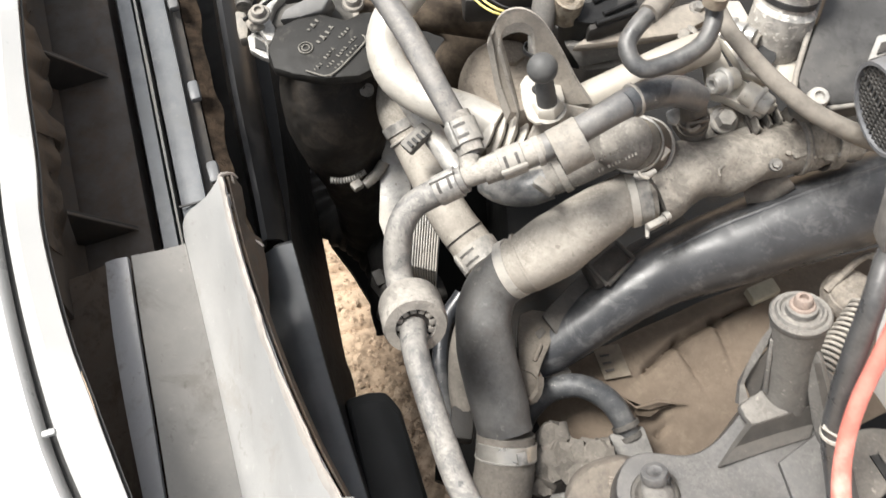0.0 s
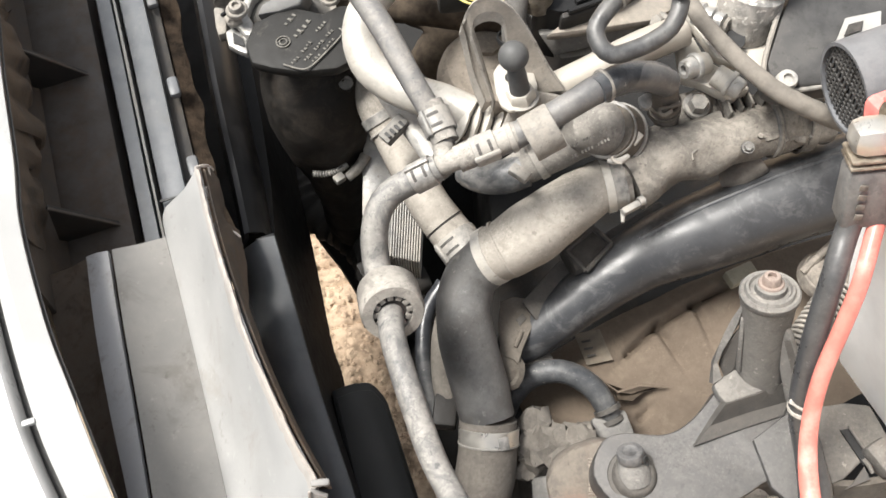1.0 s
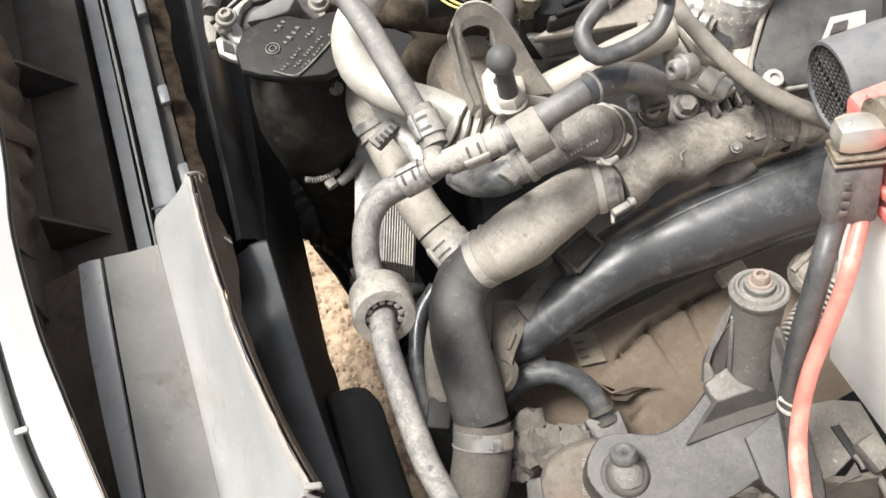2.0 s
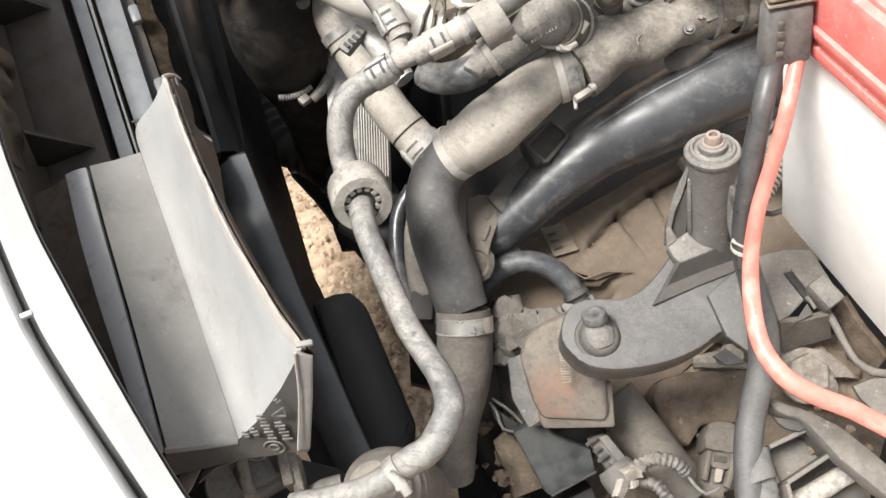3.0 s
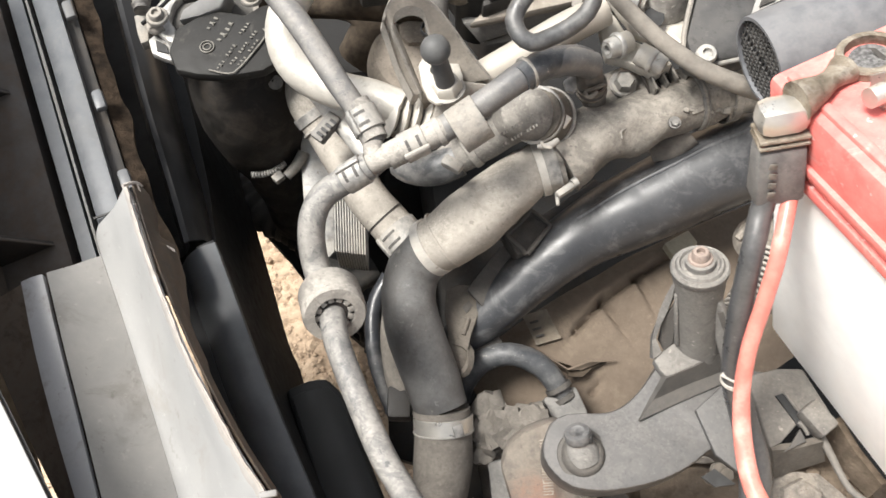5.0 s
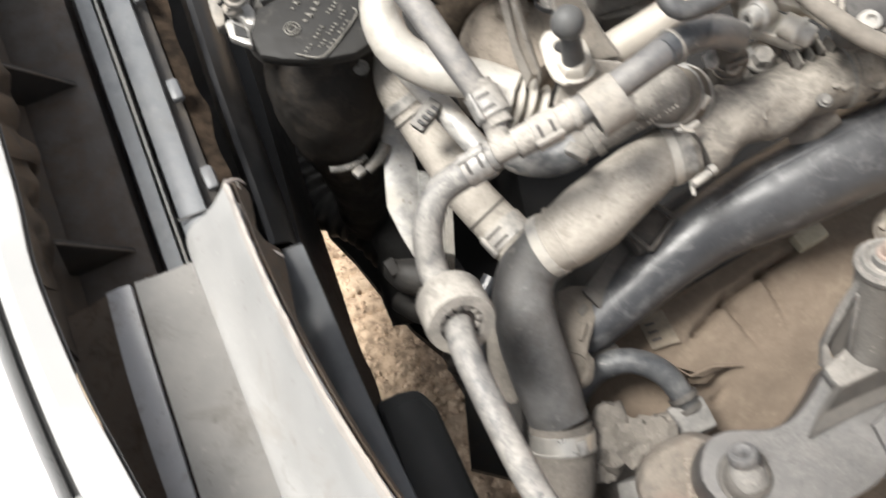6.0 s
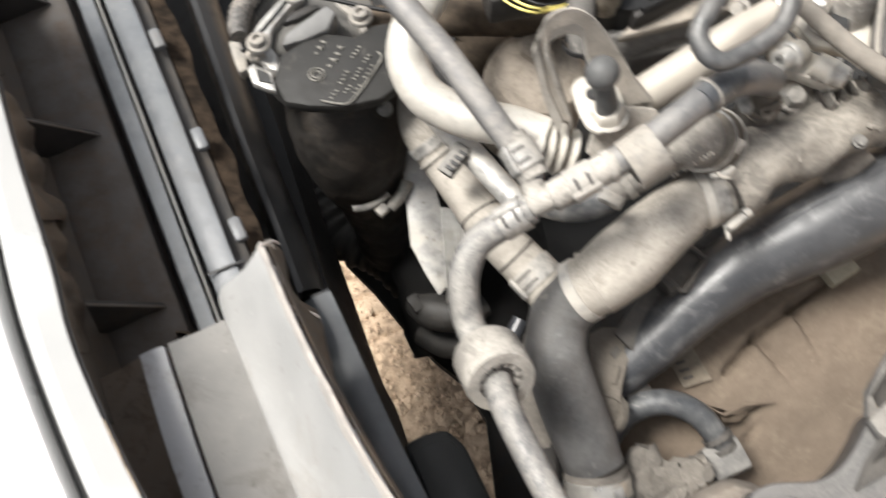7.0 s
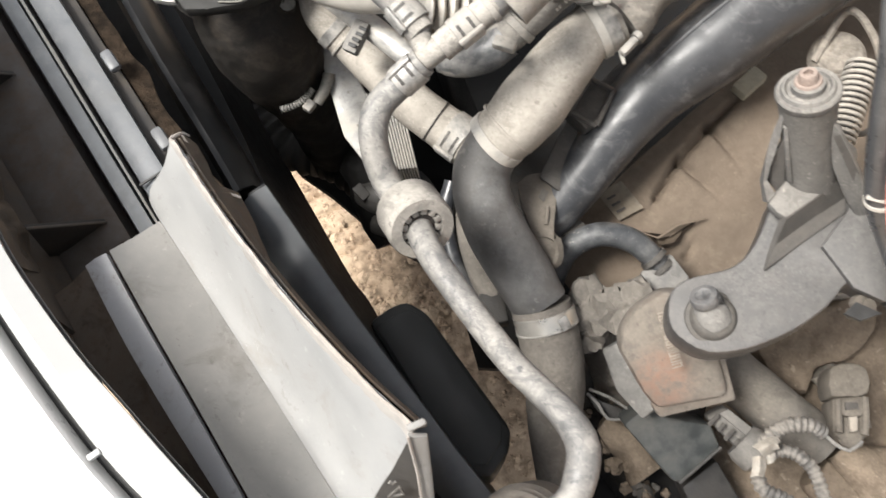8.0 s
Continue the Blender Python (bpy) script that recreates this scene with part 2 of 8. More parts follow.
hose_beige = mat("beige_matt_hose", (0.19, 0.174, 0.152), 0.8, 0, 0.4, (0.27, 0.245, 0.21), 30, 0.15, 0.15, spec=0.2, soft=0.1)
filter_metal = mat("speckled_filter_metal", (0.30, 0.295, 0.28), 0.45, 0.3, 0.55, (0.43, 0.40, 0.355), 40, 0.3, 0.3, fleck=0.3, fleck_col=(0.7, 0.67, 0.62))
pipe_slate = mat("slate_black_smooth_rubber", (0.036, 0.037, 0.040), 0.32, 0, 0.64, (0.168, 0.164, 0.158), 12, 0.06, 0.2, fleck=0.05, fleck_col=(0.21, 0.198, 0.18), up=0.5, soft=0.12, spec=0.5, scuff=0.8, scuff_col=(0.070, 0.065, 0.060), scuff_scale=26.0)
rail_brown = mat("brown_grey_plastic", (0.045, 0.041, 0.037), 0.55, 0, 0.4, (0.08, 0.066, 0.052), 16, 0.08, 0.2)
# near-black brown with the shade of cavities put into the colour
rib_dark = mat("shaded_brown_plastic", (0.022, 0.019, 0.017), 0.7, 0, 0.3, (0.04, 0.032, 0.026), 24, 0.1, 0.3)
cover_charcoal = mat("charcoal_cover_plastic", (0.055, 0.054, 0.053), 0.5, 0, 0.5, (0.095, 0.088, 0.08), 14, 0.10, 0.2, soft=0.06, scuff=0.7, scuff_col=(0.03, 0.029, 0.028), scuff_scale=30.0)
foam_brown = mat("brown_foam", (0.018, 0.0135, 0.010), 0.95, 0, 0.5, (0.055, 0.039, 0.027), 34, 0.5, 0.3, spec=0.1)
fringe_tan = mat("tan_edge_dust", (0.285, 0.272, 0.255), 0.8, 0, 0.6, (0.315, 0.29, 0.262), 30, 0.1, 0.15, soft=0.1)
# duct plastic lightened to offset the bumper's shadow on the bevel
bevel_grey = mat("lightened_bluish_plastic", (0.44, 0.445, 0.458), 0.40, 0, 0.35, (0.30, 0.275, 0.25), 9, 0.05, 0.1, soft=0.1, scuff=0.65, scuff_col=(0.26, 0.235, 0.21), scuff_scale=18.0)
boot_grey = mat("grey_scuffed_boot_rubber", (0.10, 0.099, 0.098), 0.55, 0, 0.5, (0.19, 0.18, 0.165), 50, 0.1, 0.25, soft=0.1, scuff=0.6, scuff_col=(0.17, 0.165, 0.155), scuff_scale=70.0)
elbow_dusty = mat("brown_dusty_rubber", (0.012, 0.0115, 0.011), 0.5, 0, 0.6, (0.032, 0.027, 0.022), 26, 0.12, 0.3, up=0.3, soft=0.1, spec=0.3, scuff=0.8, scuff_col=(0.05, 0.041, 0.033), scuff_scale=30.0)
hose_mottled = mat("mottled_blue_grey_rubber", (0.042, 0.046, 0.052), 0.36, 0, 0.48, (0.19, 0.185, 0.175), 30, 0.2, 0.2, up=0.75, soft=0.07, scuff=0.65, scuff_col=(0.055, 0.058, 0.063), scuff_scale=55.0, fleck=0.03, fleck_col=(0.36, 0.345, 0.32))
# dust made paler and fuller to paint in frontal light on the sleeve
sleeve_flecked = mat("dusted_lit_rubber_sleeve", (0.045, 0.049, 0.054), 0.36, 0, 0.72, (0.34, 0.325, 0.30), 26, 0.2, 0.2, up=0.6, soft=0.05, scuff=0.6, scuff_col=(0.05, 0.053, 0.058), scuff_scale=50.0)
cast_pipe = mat("rough_dusty_casting", (0.09, 0.086, 0.08), 0.65, 0, 0.85, (0.385, 0.353, 0.307), 18, 0.35, 0.2, fleck=0.06, fleck_col=(0.12, 0.112, 0.102), up=0.75, soft=0.08, spec=0.25, scuff=0.7, scuff_col=(0.13, 0.12, 0.108), scuff_scale=60.0)
snorkel_slate = mat("slate_intake_plastic", (0.12, 0.125, 0.135), 0.45, 0, 0.4, (0.19, 0.185, 0.18), 30, 0.08, 0.15, soft=0.1)
wall_brown = mat("brown_stained_plastic", (0.045, 0.037, 0.031), 0.65, 0, 0.6, (0.085, 0.062, 0.044), 20, 0.15, 0.25, soft=0.1)
relay_grey = mat("charcoal_relay_plastic", (0.042, 0.047, 0.047), 0.6, 0, 0.5, (0.10, 0.095, 0.085), 20, 0.1)
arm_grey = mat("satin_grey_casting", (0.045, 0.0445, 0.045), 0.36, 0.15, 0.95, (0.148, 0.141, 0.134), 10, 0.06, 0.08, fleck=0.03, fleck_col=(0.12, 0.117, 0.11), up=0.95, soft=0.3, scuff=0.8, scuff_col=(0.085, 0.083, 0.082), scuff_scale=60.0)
strap_grey = mat("dusty_dark_steel", (0.05, 0.048, 0.046), 0.5, 0.3, 0.7, (0.13, 0.118, 0.103), 40, 0.2, 0.2, up=0.7, soft=0.1, scuff=0.6, scuff_col=(0.075, 0.068, 0.06), scuff_scale=60.0)
nut_steel = mat("blued_steel_nut", (0.095, 0.096, 0.10), 0.38, 0.4, 0.7, (0.18, 0.172, 0.16), 80, 0.15, 0.2, soft=0.1)
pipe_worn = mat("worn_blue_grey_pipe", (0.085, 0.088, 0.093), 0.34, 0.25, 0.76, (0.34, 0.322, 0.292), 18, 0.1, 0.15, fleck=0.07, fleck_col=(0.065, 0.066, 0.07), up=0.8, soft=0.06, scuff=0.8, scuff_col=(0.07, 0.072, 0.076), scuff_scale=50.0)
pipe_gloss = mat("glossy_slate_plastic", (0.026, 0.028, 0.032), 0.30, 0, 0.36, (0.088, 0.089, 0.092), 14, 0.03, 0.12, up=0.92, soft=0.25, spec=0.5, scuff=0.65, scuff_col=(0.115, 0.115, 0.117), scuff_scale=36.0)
sleeve_dust = mat("brown_dusty_sleeve", (0.09, 0.083, 0.075), 0.7, 0, 0.85, (0.235, 0.213, 0.186), 18, 0.15, 0.15, fleck=0.04, fleck_col=(0.12, 0.108, 0.094), up=0.75, soft=0.12, spec=0.25, scuff=0.75, scuff_col=(0.125, 0.113, 0.099), scuff_scale=50.0)
ink_dark = mat("dark_lettering", (0.05, 0.045, 0.04), 0.7)
ink_tan = mat("raised_lettering", (0.22, 0.19, 0.158), 0.8, 0, 0.4, (0.27, 0.235, 0.195), 60, 0.2)
tape_white = mat("white_tape", (0.38, 0.36, 0.325), 0.7, 0, 0.6, (0.30, 0.265, 0.22), 50, 0.4, 0.35)
wire_yellow = mat("yellow_wire", (0.66, 0.56, 0.16), 0.5, 0, 0.2, DUST, 40, 0.05)
corr_grey = mat("grey_corrugated_sleeve", (0.085, 0.08, 0.075), 0.6, 0, 0.6, (0.25, 0.228, 0.198), 50, 0.15)
sand = mat("sandy_soil", (0.36, 0.262, 0.180), 0.95, 0, 0.6, (0.53, 0.41, 0.295), 14, 0.6, 0.4, fleck=0.05, fleck_col=(0.18, 0.115, 0.07))
fan_black = mat("satin_black_fan_plastic", (0.021, 0.0225, 0.022), 0.40, 0, 0.4, (0.04, 0.039, 0.036), 12, 0.03, 0.15, soft=0.2)
stud_grey = mat("dusty_grey_rubber_cap", (0.05, 0.052, 0.055), 0.45, 0, 0.5, (0.12, 0.117, 0.11), 30, 0.06, 0.2, soft=0.15)
stone_mat = mat("soil_clods", (0.35, 0.252, 0.172), 0.95, 0, 0.6, (0.52, 0.40, 0.285), 50, 0.4, 0.4)

# darkened casting copy; recess shade is in the base colour along with grime
recess_grey = mat("shaded_grimy_casting", (0.055, 0.053, 0.05), 0.6, 0.05, 0.7, (0.115, 0.103, 0.09), 24, 0.2, 0.2, up=0.6, soft=0.12, fleck=0.03, fleck_col=(0.17, 0.155, 0.135), scuff=0.5, scuff_col=(0.075, 0.068, 0.06), scuff_scale=60.0)
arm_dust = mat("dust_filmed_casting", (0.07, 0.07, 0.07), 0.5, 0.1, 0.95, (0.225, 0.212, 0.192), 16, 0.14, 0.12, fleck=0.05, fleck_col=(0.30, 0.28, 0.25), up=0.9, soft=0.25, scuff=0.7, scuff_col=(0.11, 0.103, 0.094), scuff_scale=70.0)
cast_rough = mat("pitted_grey_casting", (0.075, 0.073, 0.07), 0.6, 0.1, 0.85, (0.185, 0.172, 0.155), 30, 0.10, 0.2, fleck=0.07, fleck_col=(0.26, 0.245, 0.22), up=0.6, soft=0.15, scuff=0.6, scuff_col=(0.085, 0.08, 0.074), scuff_scale=80.0)
tray_plain = mat("dusty_grey_tray_plastic", (0.09, 0.086, 0.081), 0.6, 0, 0.8, (0.215, 0.197, 0.174), 22, 0.15, 0.2, fleck=0.04, fleck_col=(0.34, 0.31, 0.27), up=0.75, soft=0.2, spec=0.3, scuff=0.6, scuff_col=(0.125, 0.112, 0.097), scuff_scale=60.0)
# darker copy of the tray plastic, with the upright wall's shade in its colour
tray_dark = mat("shaded_tray_plastic", (0.08, 0.075, 0.068), 0.7, 0, 0.7, (0.15, 0.13, 0.108), 30, 0.2, 0.25, up=0.5, soft=0.15, spec=0.25, scuff=0.6, scuff_col=(0.07, 0.06, 0.05), scuff_scale=50.0)
strap_tan = mat("tan_dusty_strap", (0.075, 0.067, 0.058), 0.65, 0.1, 0.8, (0.188, 0.166, 0.14), 26, 0.25, 0.2, fleck=0.05, fleck_col=(0.11, 0.098, 0.083), up=0.6, soft=0.15, spec=0.25, scuff=0.7, scuff_col=(0.12, 0.105, 0.088), scuff_scale=70.0)
cap_black = mat("matt_black_cap_plastic", (0.013, 0.013, 0.0125), 0.52, 0, 0.5, (0.027, 0.0255, 0.023), 18, 0.08, 0.2, spec=0.38, soft=0.2, scuff=0.4, scuff_col=(0.07, 0.065, 0.058), scuff_scale=50.0)
facet_grey = mat("chalky_grey_casting", (0.13, 0.13, 0.128), 0.6, 0, 0.5, (0.20, 0.195, 0.185), 18, 0.06, 0.15, soft=0.2)
ink_rib = mat("pale_raised_lettering", (0.15, 0.142, 0.125), 0.7)
hose_black = mat("grimy_black_hose", (0.014, 0.0138, 0.0135), 0.5, 0, 0.6, (0.055, 0.05, 0.044), 30, 0.15, 0.3, soft=0.15, scuff=0.5, scuff_col=(0.06, 0.052, 0.043), scuff_scale=50.0)
eye_steel = mat("dusty_pressed_steel", (0.22, 0.21, 0.195), 0.5, 0.2, 0.85, (0.40, 0.365, 0.315), 26, 0.12, 0.15, fleck=0.04, fleck_col=(0.14, 0.128, 0.112), soft=0.2, scuff=0.5, scuff_col=(0.15, 0.137, 0.12), scuff_scale=60.0)
dome_grey = mat("dusty_dark_grey_casting", (0.055, 0.054, 0.052), 0.55, 0.1, 0.7, (0.125, 0.118, 0.106), 20, 0.1, 0.2, soft=0.15)
return_dust = mat("brown_dusty_metal_pipe", (0.075, 0.07, 0.064), 0.6, 0.1, 0.85, (0.165, 0.147, 0.125), 26, 0.18, 0.2, up=0.7, soft=0.15, fleck=0.04, fleck_col=(0.22, 0.20, 0.17), scuff=0.6, scuff_col=(0.085, 0.076, 0.065), scuff_scale=60.0)
face_dark = mat("dark_grey_moulded_plastic", (0.048, 0.046, 0.044), 0.5, 0, 0.6, (0.085, 0.078, 0.07), 26, 0.08, 0.2, soft=0.2)
ink_mid = mat("worn_raised_marks", (0.15, 0.142, 0.13), 0.65)
tan_cast = mat("tan_dusty_casting", (0.20, 0.185, 0.165), 0.65, 0.1, 0.8, (0.34, 0.30, 0.25), 24, 0.12, 0.15, soft=0.15, fleck=0.03, fleck_col=(0.2, 0.175, 0.145), scuff=0.5, scuff_col=(0.20, 0.178, 0.15), scuff_scale=50.0)
tan_lid = mat("tan_stained_lid", (0.19, 0.163, 0.135), 0.65, 0, 0.75, (0.345, 0.30, 0.25), 16, 0.12, 0.2, soft=0.15, scuff=0.8, scuff_col=(0.15, 0.128, 0.102), scuff_scale=40.0)
rail_satin = mat("satin_cream_metal", (0.40, 0.37, 0.325), 0.40, 0.45, 0.5, (0.40, 0.36, 0.305), 10, 0.03, 0.06, soft=0.25)
slot_grey = mat("shaded_slot_rubber", (0.075, 0.07, 0.065), 0.7)
tab_cream = mat("cream_plastic_tab", (0.33, 0.305, 0.235), 0.6, 0, 0.5, (0.27, 0.235, 0.185), 40, 0.08, 0.15, soft=0.1)


# ---- building helpers ----
def V(p):
    return Vector(p[:3])


def mesh_of(bm, name, material, smooth=True):
    me = bpy.data.meshes.new(name)
    bmesh.ops.recalc_face_normals(bm, faces=bm.faces)
    bmesh.ops.scale(bm, vec=(UNIT, UNIT, UNIT), verts=bm.verts)
    bm.to_mesh(me)
    bm.free()
    me.materials.append(material)
    if smooth:
        for p in me.polygons:
            p.use_smooth = True
        me.set_sharp_from_angle(angle=radians(38))
    return me


def thing(name, at, label, category, group="", kind=""):
    ob = new(name)
    ob.empty_display_size = 0.02
    ob.location = V(at) * UNIT
    return tagged(ob, label, category, group, kind)


def part(name, bm, material, parent, label="", smooth=True):
    ob = new(name, mesh_of(bm, name, material, smooth))
    off = parent.location if parent.parent is None else Vector((0, 0, 0))
    ob.parent = parent
    ob.matrix_parent_inverse = Matrix.Translation(-off)
    return tagged(ob, label)


def solo(name, bm, material, label, category, group="", kind="", smooth=True):
    return tagged(new(name, mesh_of(bm, name, material, smooth)), label, category, group, kind)


def spline(pts, step=0.006):
    """Points along a smooth curve through pts (any number of values a point)."""
    q = [np.array(p, float) for p in pts]
    q = [2 * q[0] - q[1], *q, 2 * q[-1] - q[-2]]
    out = []
    for i in range(1, len(q) - 2):
        a, b, c, d = q[i - 1 : i + 3]
        n = max(2, int(np.linalg.norm((c - b)[:3]) / step))
        for k in range(n):
            t = k / n
            out.append(0.5 * (2 * b + (c - a) * t + (2 * a - 5 * b + 4 * c - d) * t**2 + (3 * b - a - 3 * c + d) * t**3))
    out.append(q[-2])
    return out


def turned(axis):
    """A turn that takes z to the axis."""
    return Vector(axis).to_track_quat("Z", "Y").to_matrix().to_4x4()


def tube(pts, seg=20, step=0.006, ridge=0.0, pitch=0.006, lump=0.0, hollow=False, bm=None):
    """A hose swept along rows of x, y, z, radius, with optional corrugation and unevenness."""
    bm = bm or bmesh.new()
    line = spline(pts, min(step, pitch / 6) if ridge else step)
    rings, run, side = [], 0.0, None
    for i, p in enumerate(line):
        c, r = Vector(p[:3]), p[3]
        d = Vector(line[min(i + 1, len(line) - 1)][:3]) - Vector(line[max(i - 1, 0)][:3])
        d.normalize()
        if side is None:
            side = d.orthogonal().normalized()
        side = (side - d * side.dot(d)).normalized()
        other = d.cross(side)
        if i:
            run += (c - Vector(line[i - 1][:3])).length
        if ridge:
            r *= 1 + ridge * math.cos(run / pitch * math.tau)
        ring = []
        for k in range(seg):
            a = math.tau * k / seg
            n = side * math.cos(a) + other * math.sin(a)
            q = c + n * r
            if lump:
                q += n * lump * noise.noise(q * 45)
            ring.append(bm.verts.new(q))
        rings.append(ring)
    for a, b in zip(rings, rings[1:]):
        for k in range(seg):
            bm.faces.new((a[k], a[(k + 1) % seg], b[(k + 1) % seg], b[k]))
    for ring, way in ((rings[0], 1), (rings[-1], -1)):
        bm.faces.new(ring)
    return bm


def lathe(at, axis, profile, seg=28, bm=None):
    """Turned body: profile rows of (radius, height along axis) from at."""
    bm = bm or bmesh.new()
    m = Matrix.Translation(V(at)) @ turned(axis)
    rings = []
    for r, h in profile:
        if r < 1e-5:
            rings.append([bm.verts.new(m @ Vector((0, 0, h)))])
        else:
            rings.append([bm.verts.new(m @ Vector((r * math.cos(math.tau * k / seg), r * math.sin(math.tau * k / seg), h))) for k in range(seg)])
    for a, b in zip(rings, rings[1:]):
        for k in range(seg):
            j = (k + 1) % seg
            if len(a) == 1 and len(b) == 1:
                continue
            if len(a) == 1:
                bm.faces.new((a[0], b[j], b[k]))
            elif len(b) == 1:
                bm.faces.new((a[k], a[j], b[0]))
            else:
                bm.faces.new((a[k], a[j], b[j], b[k]))
    for ring in (rings[0], rings[-1]):
        if len(ring) > 1:
            bm.faces.new(ring)
    return bm


def band(at, axis, r, width, thick, seg=32, bm=None):
    """A flat hoop round an axis."""
    w = width / 2
    e = min(thick, width) * 0.25
    bm = bm or bmesh.new()
    m = Matrix.Translation(V(at)) @ turned(axis)
    prof = [(r, -w), (r + thick - e, -w), (r + thick, -w + e), (r + thick, w - e), (r + thick - e, w), (r, w)]
    rings = [[bm.verts.new(m @ Vector((q * math.cos(math.tau * k / seg), q * math.sin(math.tau * k / seg), h))) for k in range(seg)] for q, h in prof]
    for a, b in zip(rings, rings[1:] + rings[:1]):
        for k in range(seg):
            bm.faces.new((a[k], a[(k + 1) % seg], b[(k + 1) % seg], b[k]))
    return bm


def box(at, size, x_axis=(1, 0, 0), z_axis=(0, 0, 1), bevel=0.002, bm=None, top=1.0):
    """A rounded block. top: how far the upper face is drawn in."""
    bm = bm or bmesh.new()
    z = Vector(z_axis).normalized()
    x = Vector(x_axis)
    x = (x - z * x.dot(z)).normalized()
    y = z.cross(x)
    m = Matrix((x, y, z)).transposed().to_4x4()
    m.translation = V(at)
    sub = bmesh.new()
    bmesh.ops.create_cube(sub, size=1)
    for v in sub.verts:
        k = top if v.co.z > 0 else 1
        v.co = Vector((v.co.x * size[0] * k, v.co.y * size[1] * k, v.co.z * size[2]))
    if bevel:
        bmesh.ops.bevel(sub, geom=list(sub.edges), offset=min(bevel, min(size) * 0.45), segments=2, profile=0.5, affect="EDGES")
    me = bpy.data.meshes.new("tmp")
    bmesh.ops.transform(sub, matrix=m, verts=sub.verts)
    sub.to_mesh(me)
    sub.free()
    bm.from_mesh(me)
    bpy.data.meshes.remove(me)
    return bm


def plate(pts, thick, bevel=0.0015, down=None, bm=None):
    """A plate with the outline pts, as thick as said away from its upper side."""
    sub = bmesh.new()
    vs = [sub.verts.new(V(p)) for p in pts]
    f = sub.faces.new(vs)
    f.normal_update()
    n = f.normal.copy()
    if n.z < 0:
        n.negate()
    if down is not None:
        n = -Vector(down).normalized()
    r = bmesh.ops.extrude_face_region(sub, geom=[f])
    for g in r["geom"]:
        if isinstance(g, bmesh.types.BMVert):
            g.co -= n * thick
    bmesh.ops.recalc_face_normals(sub, faces=sub.faces)
    if bevel:
        bmesh.ops.bevel(sub, geom=list(sub.edges), offset=bevel, segments=2, profile=0.5, affect="EDGES")
    if bm is None:
        return sub
    me = bpy.data.meshes.new("tmp")
    sub.to_mesh(me)
    sub.free()
    bm.from_mesh(me)
    bpy.data.meshes.remove(me)
    return bm


def loft(rows, thick=0.002, curve=True, step=0.012, wave=0.0, across=None):
    """A sheet through rows of points (one row an edge line), given thickness."""
    rows = [[p[:3] for p in r] for r in rows]
    if curve:
        longest = max(rows, key=lambda r: sum((V(a) - V(b)).length for a, b in zip(r, r[1:])))
        n = max(4, int(sum((V(a) - V(b)).length for a, b in zip(longest, longest[1:])) / step))

        def even(r):
            s = spline(r, 0.003)
            d = np.r_[0, np.cumsum([np.linalg.norm(b - a) for a, b in zip(s, s[1:])])]
            return [np.array([np.interp(k / n * d[-1], d, [q[i] for q in s]) for i in range(3)]) for k in range(n + 1)]

        rows = [even(r) for r in rows]
        if across:
            cols = [spline([r[i] for r in rows], across) for i in range(n + 1)]
            m = max(len(c) for c in cols)
            cols = [[np.array([np.interp(k / (m - 1) * (len(c) - 1), range(len(c)), [q[i] for q in c]) for i in range(3)]) for k in range(m)] for c in cols]
            rows = [[c[k] for c in cols] for k in range(m)]
    bm = bmesh.new()
    g = [[bm.verts.new(Vector(p) + Vector((0, 0, wave * noise.noise(Vector(p) * 30)))) for p in r] for r in rows]
    for a, b in zip(g, g[1:]):
        for i in range(len(a) - 1):
            bm.faces.new((a[i], a[i + 1], b[i + 1], b[i]))
    bmesh.ops.recalc_face_normals(bm, faces=bm.faces)
    if sum(f.normal.z for f in bm.faces) < 0:
        bmesh.ops.reverse_faces(bm, faces=bm.faces)
    if thick:
        bmesh.ops.solidify(bm, geom=list(bm.faces), thickness=thick)
    return bm


def bolt(parent, at, axis, r, h, material, washer=0.0, name="bolt", socket=False):
    """Hexagon head, chamfered, with a washer under it."""
    prof = [(r * 1.05, 0), (r, h * 0.75), (r * 0.85, h)]
    if socket:
        prof += [(r * 0.5, h), (r * 0.45, h * 0.5), (0, h * 0.5)]
    else:
        prof += [(0, h)]
    b = part(name, lathe(at, axis, prof, seg=18 if socket else 6), material, parent)
    if washer:
        part("washer", lathe(V(at) - Vector(axis).normalized() * 0.003, axis, [(0, 0), (washer, 0), (washer, 0.002), (washer * 0.9, 0.0035), (0, 0.0035)]), material, b)
    return b


def along(pts, k):
    """The place and direction at the share k of a line of rows, with its radius."""
    s = spline(pts, 0.004)
    i = min(len(s) - 2, max(1, int(k * (len(s) - 1))))
    return Vector(s[i][:3]), (Vector(s[i + 1][:3]) - Vector(s[i - 1][:3])).normalized(), s[i][3]


def hose(name, pts, material, label, category="hose", kind="", **kw):
    top = thing(name, pts[0], label, category)
    part("tube", tube(pts, **kw), material, top)
    return top


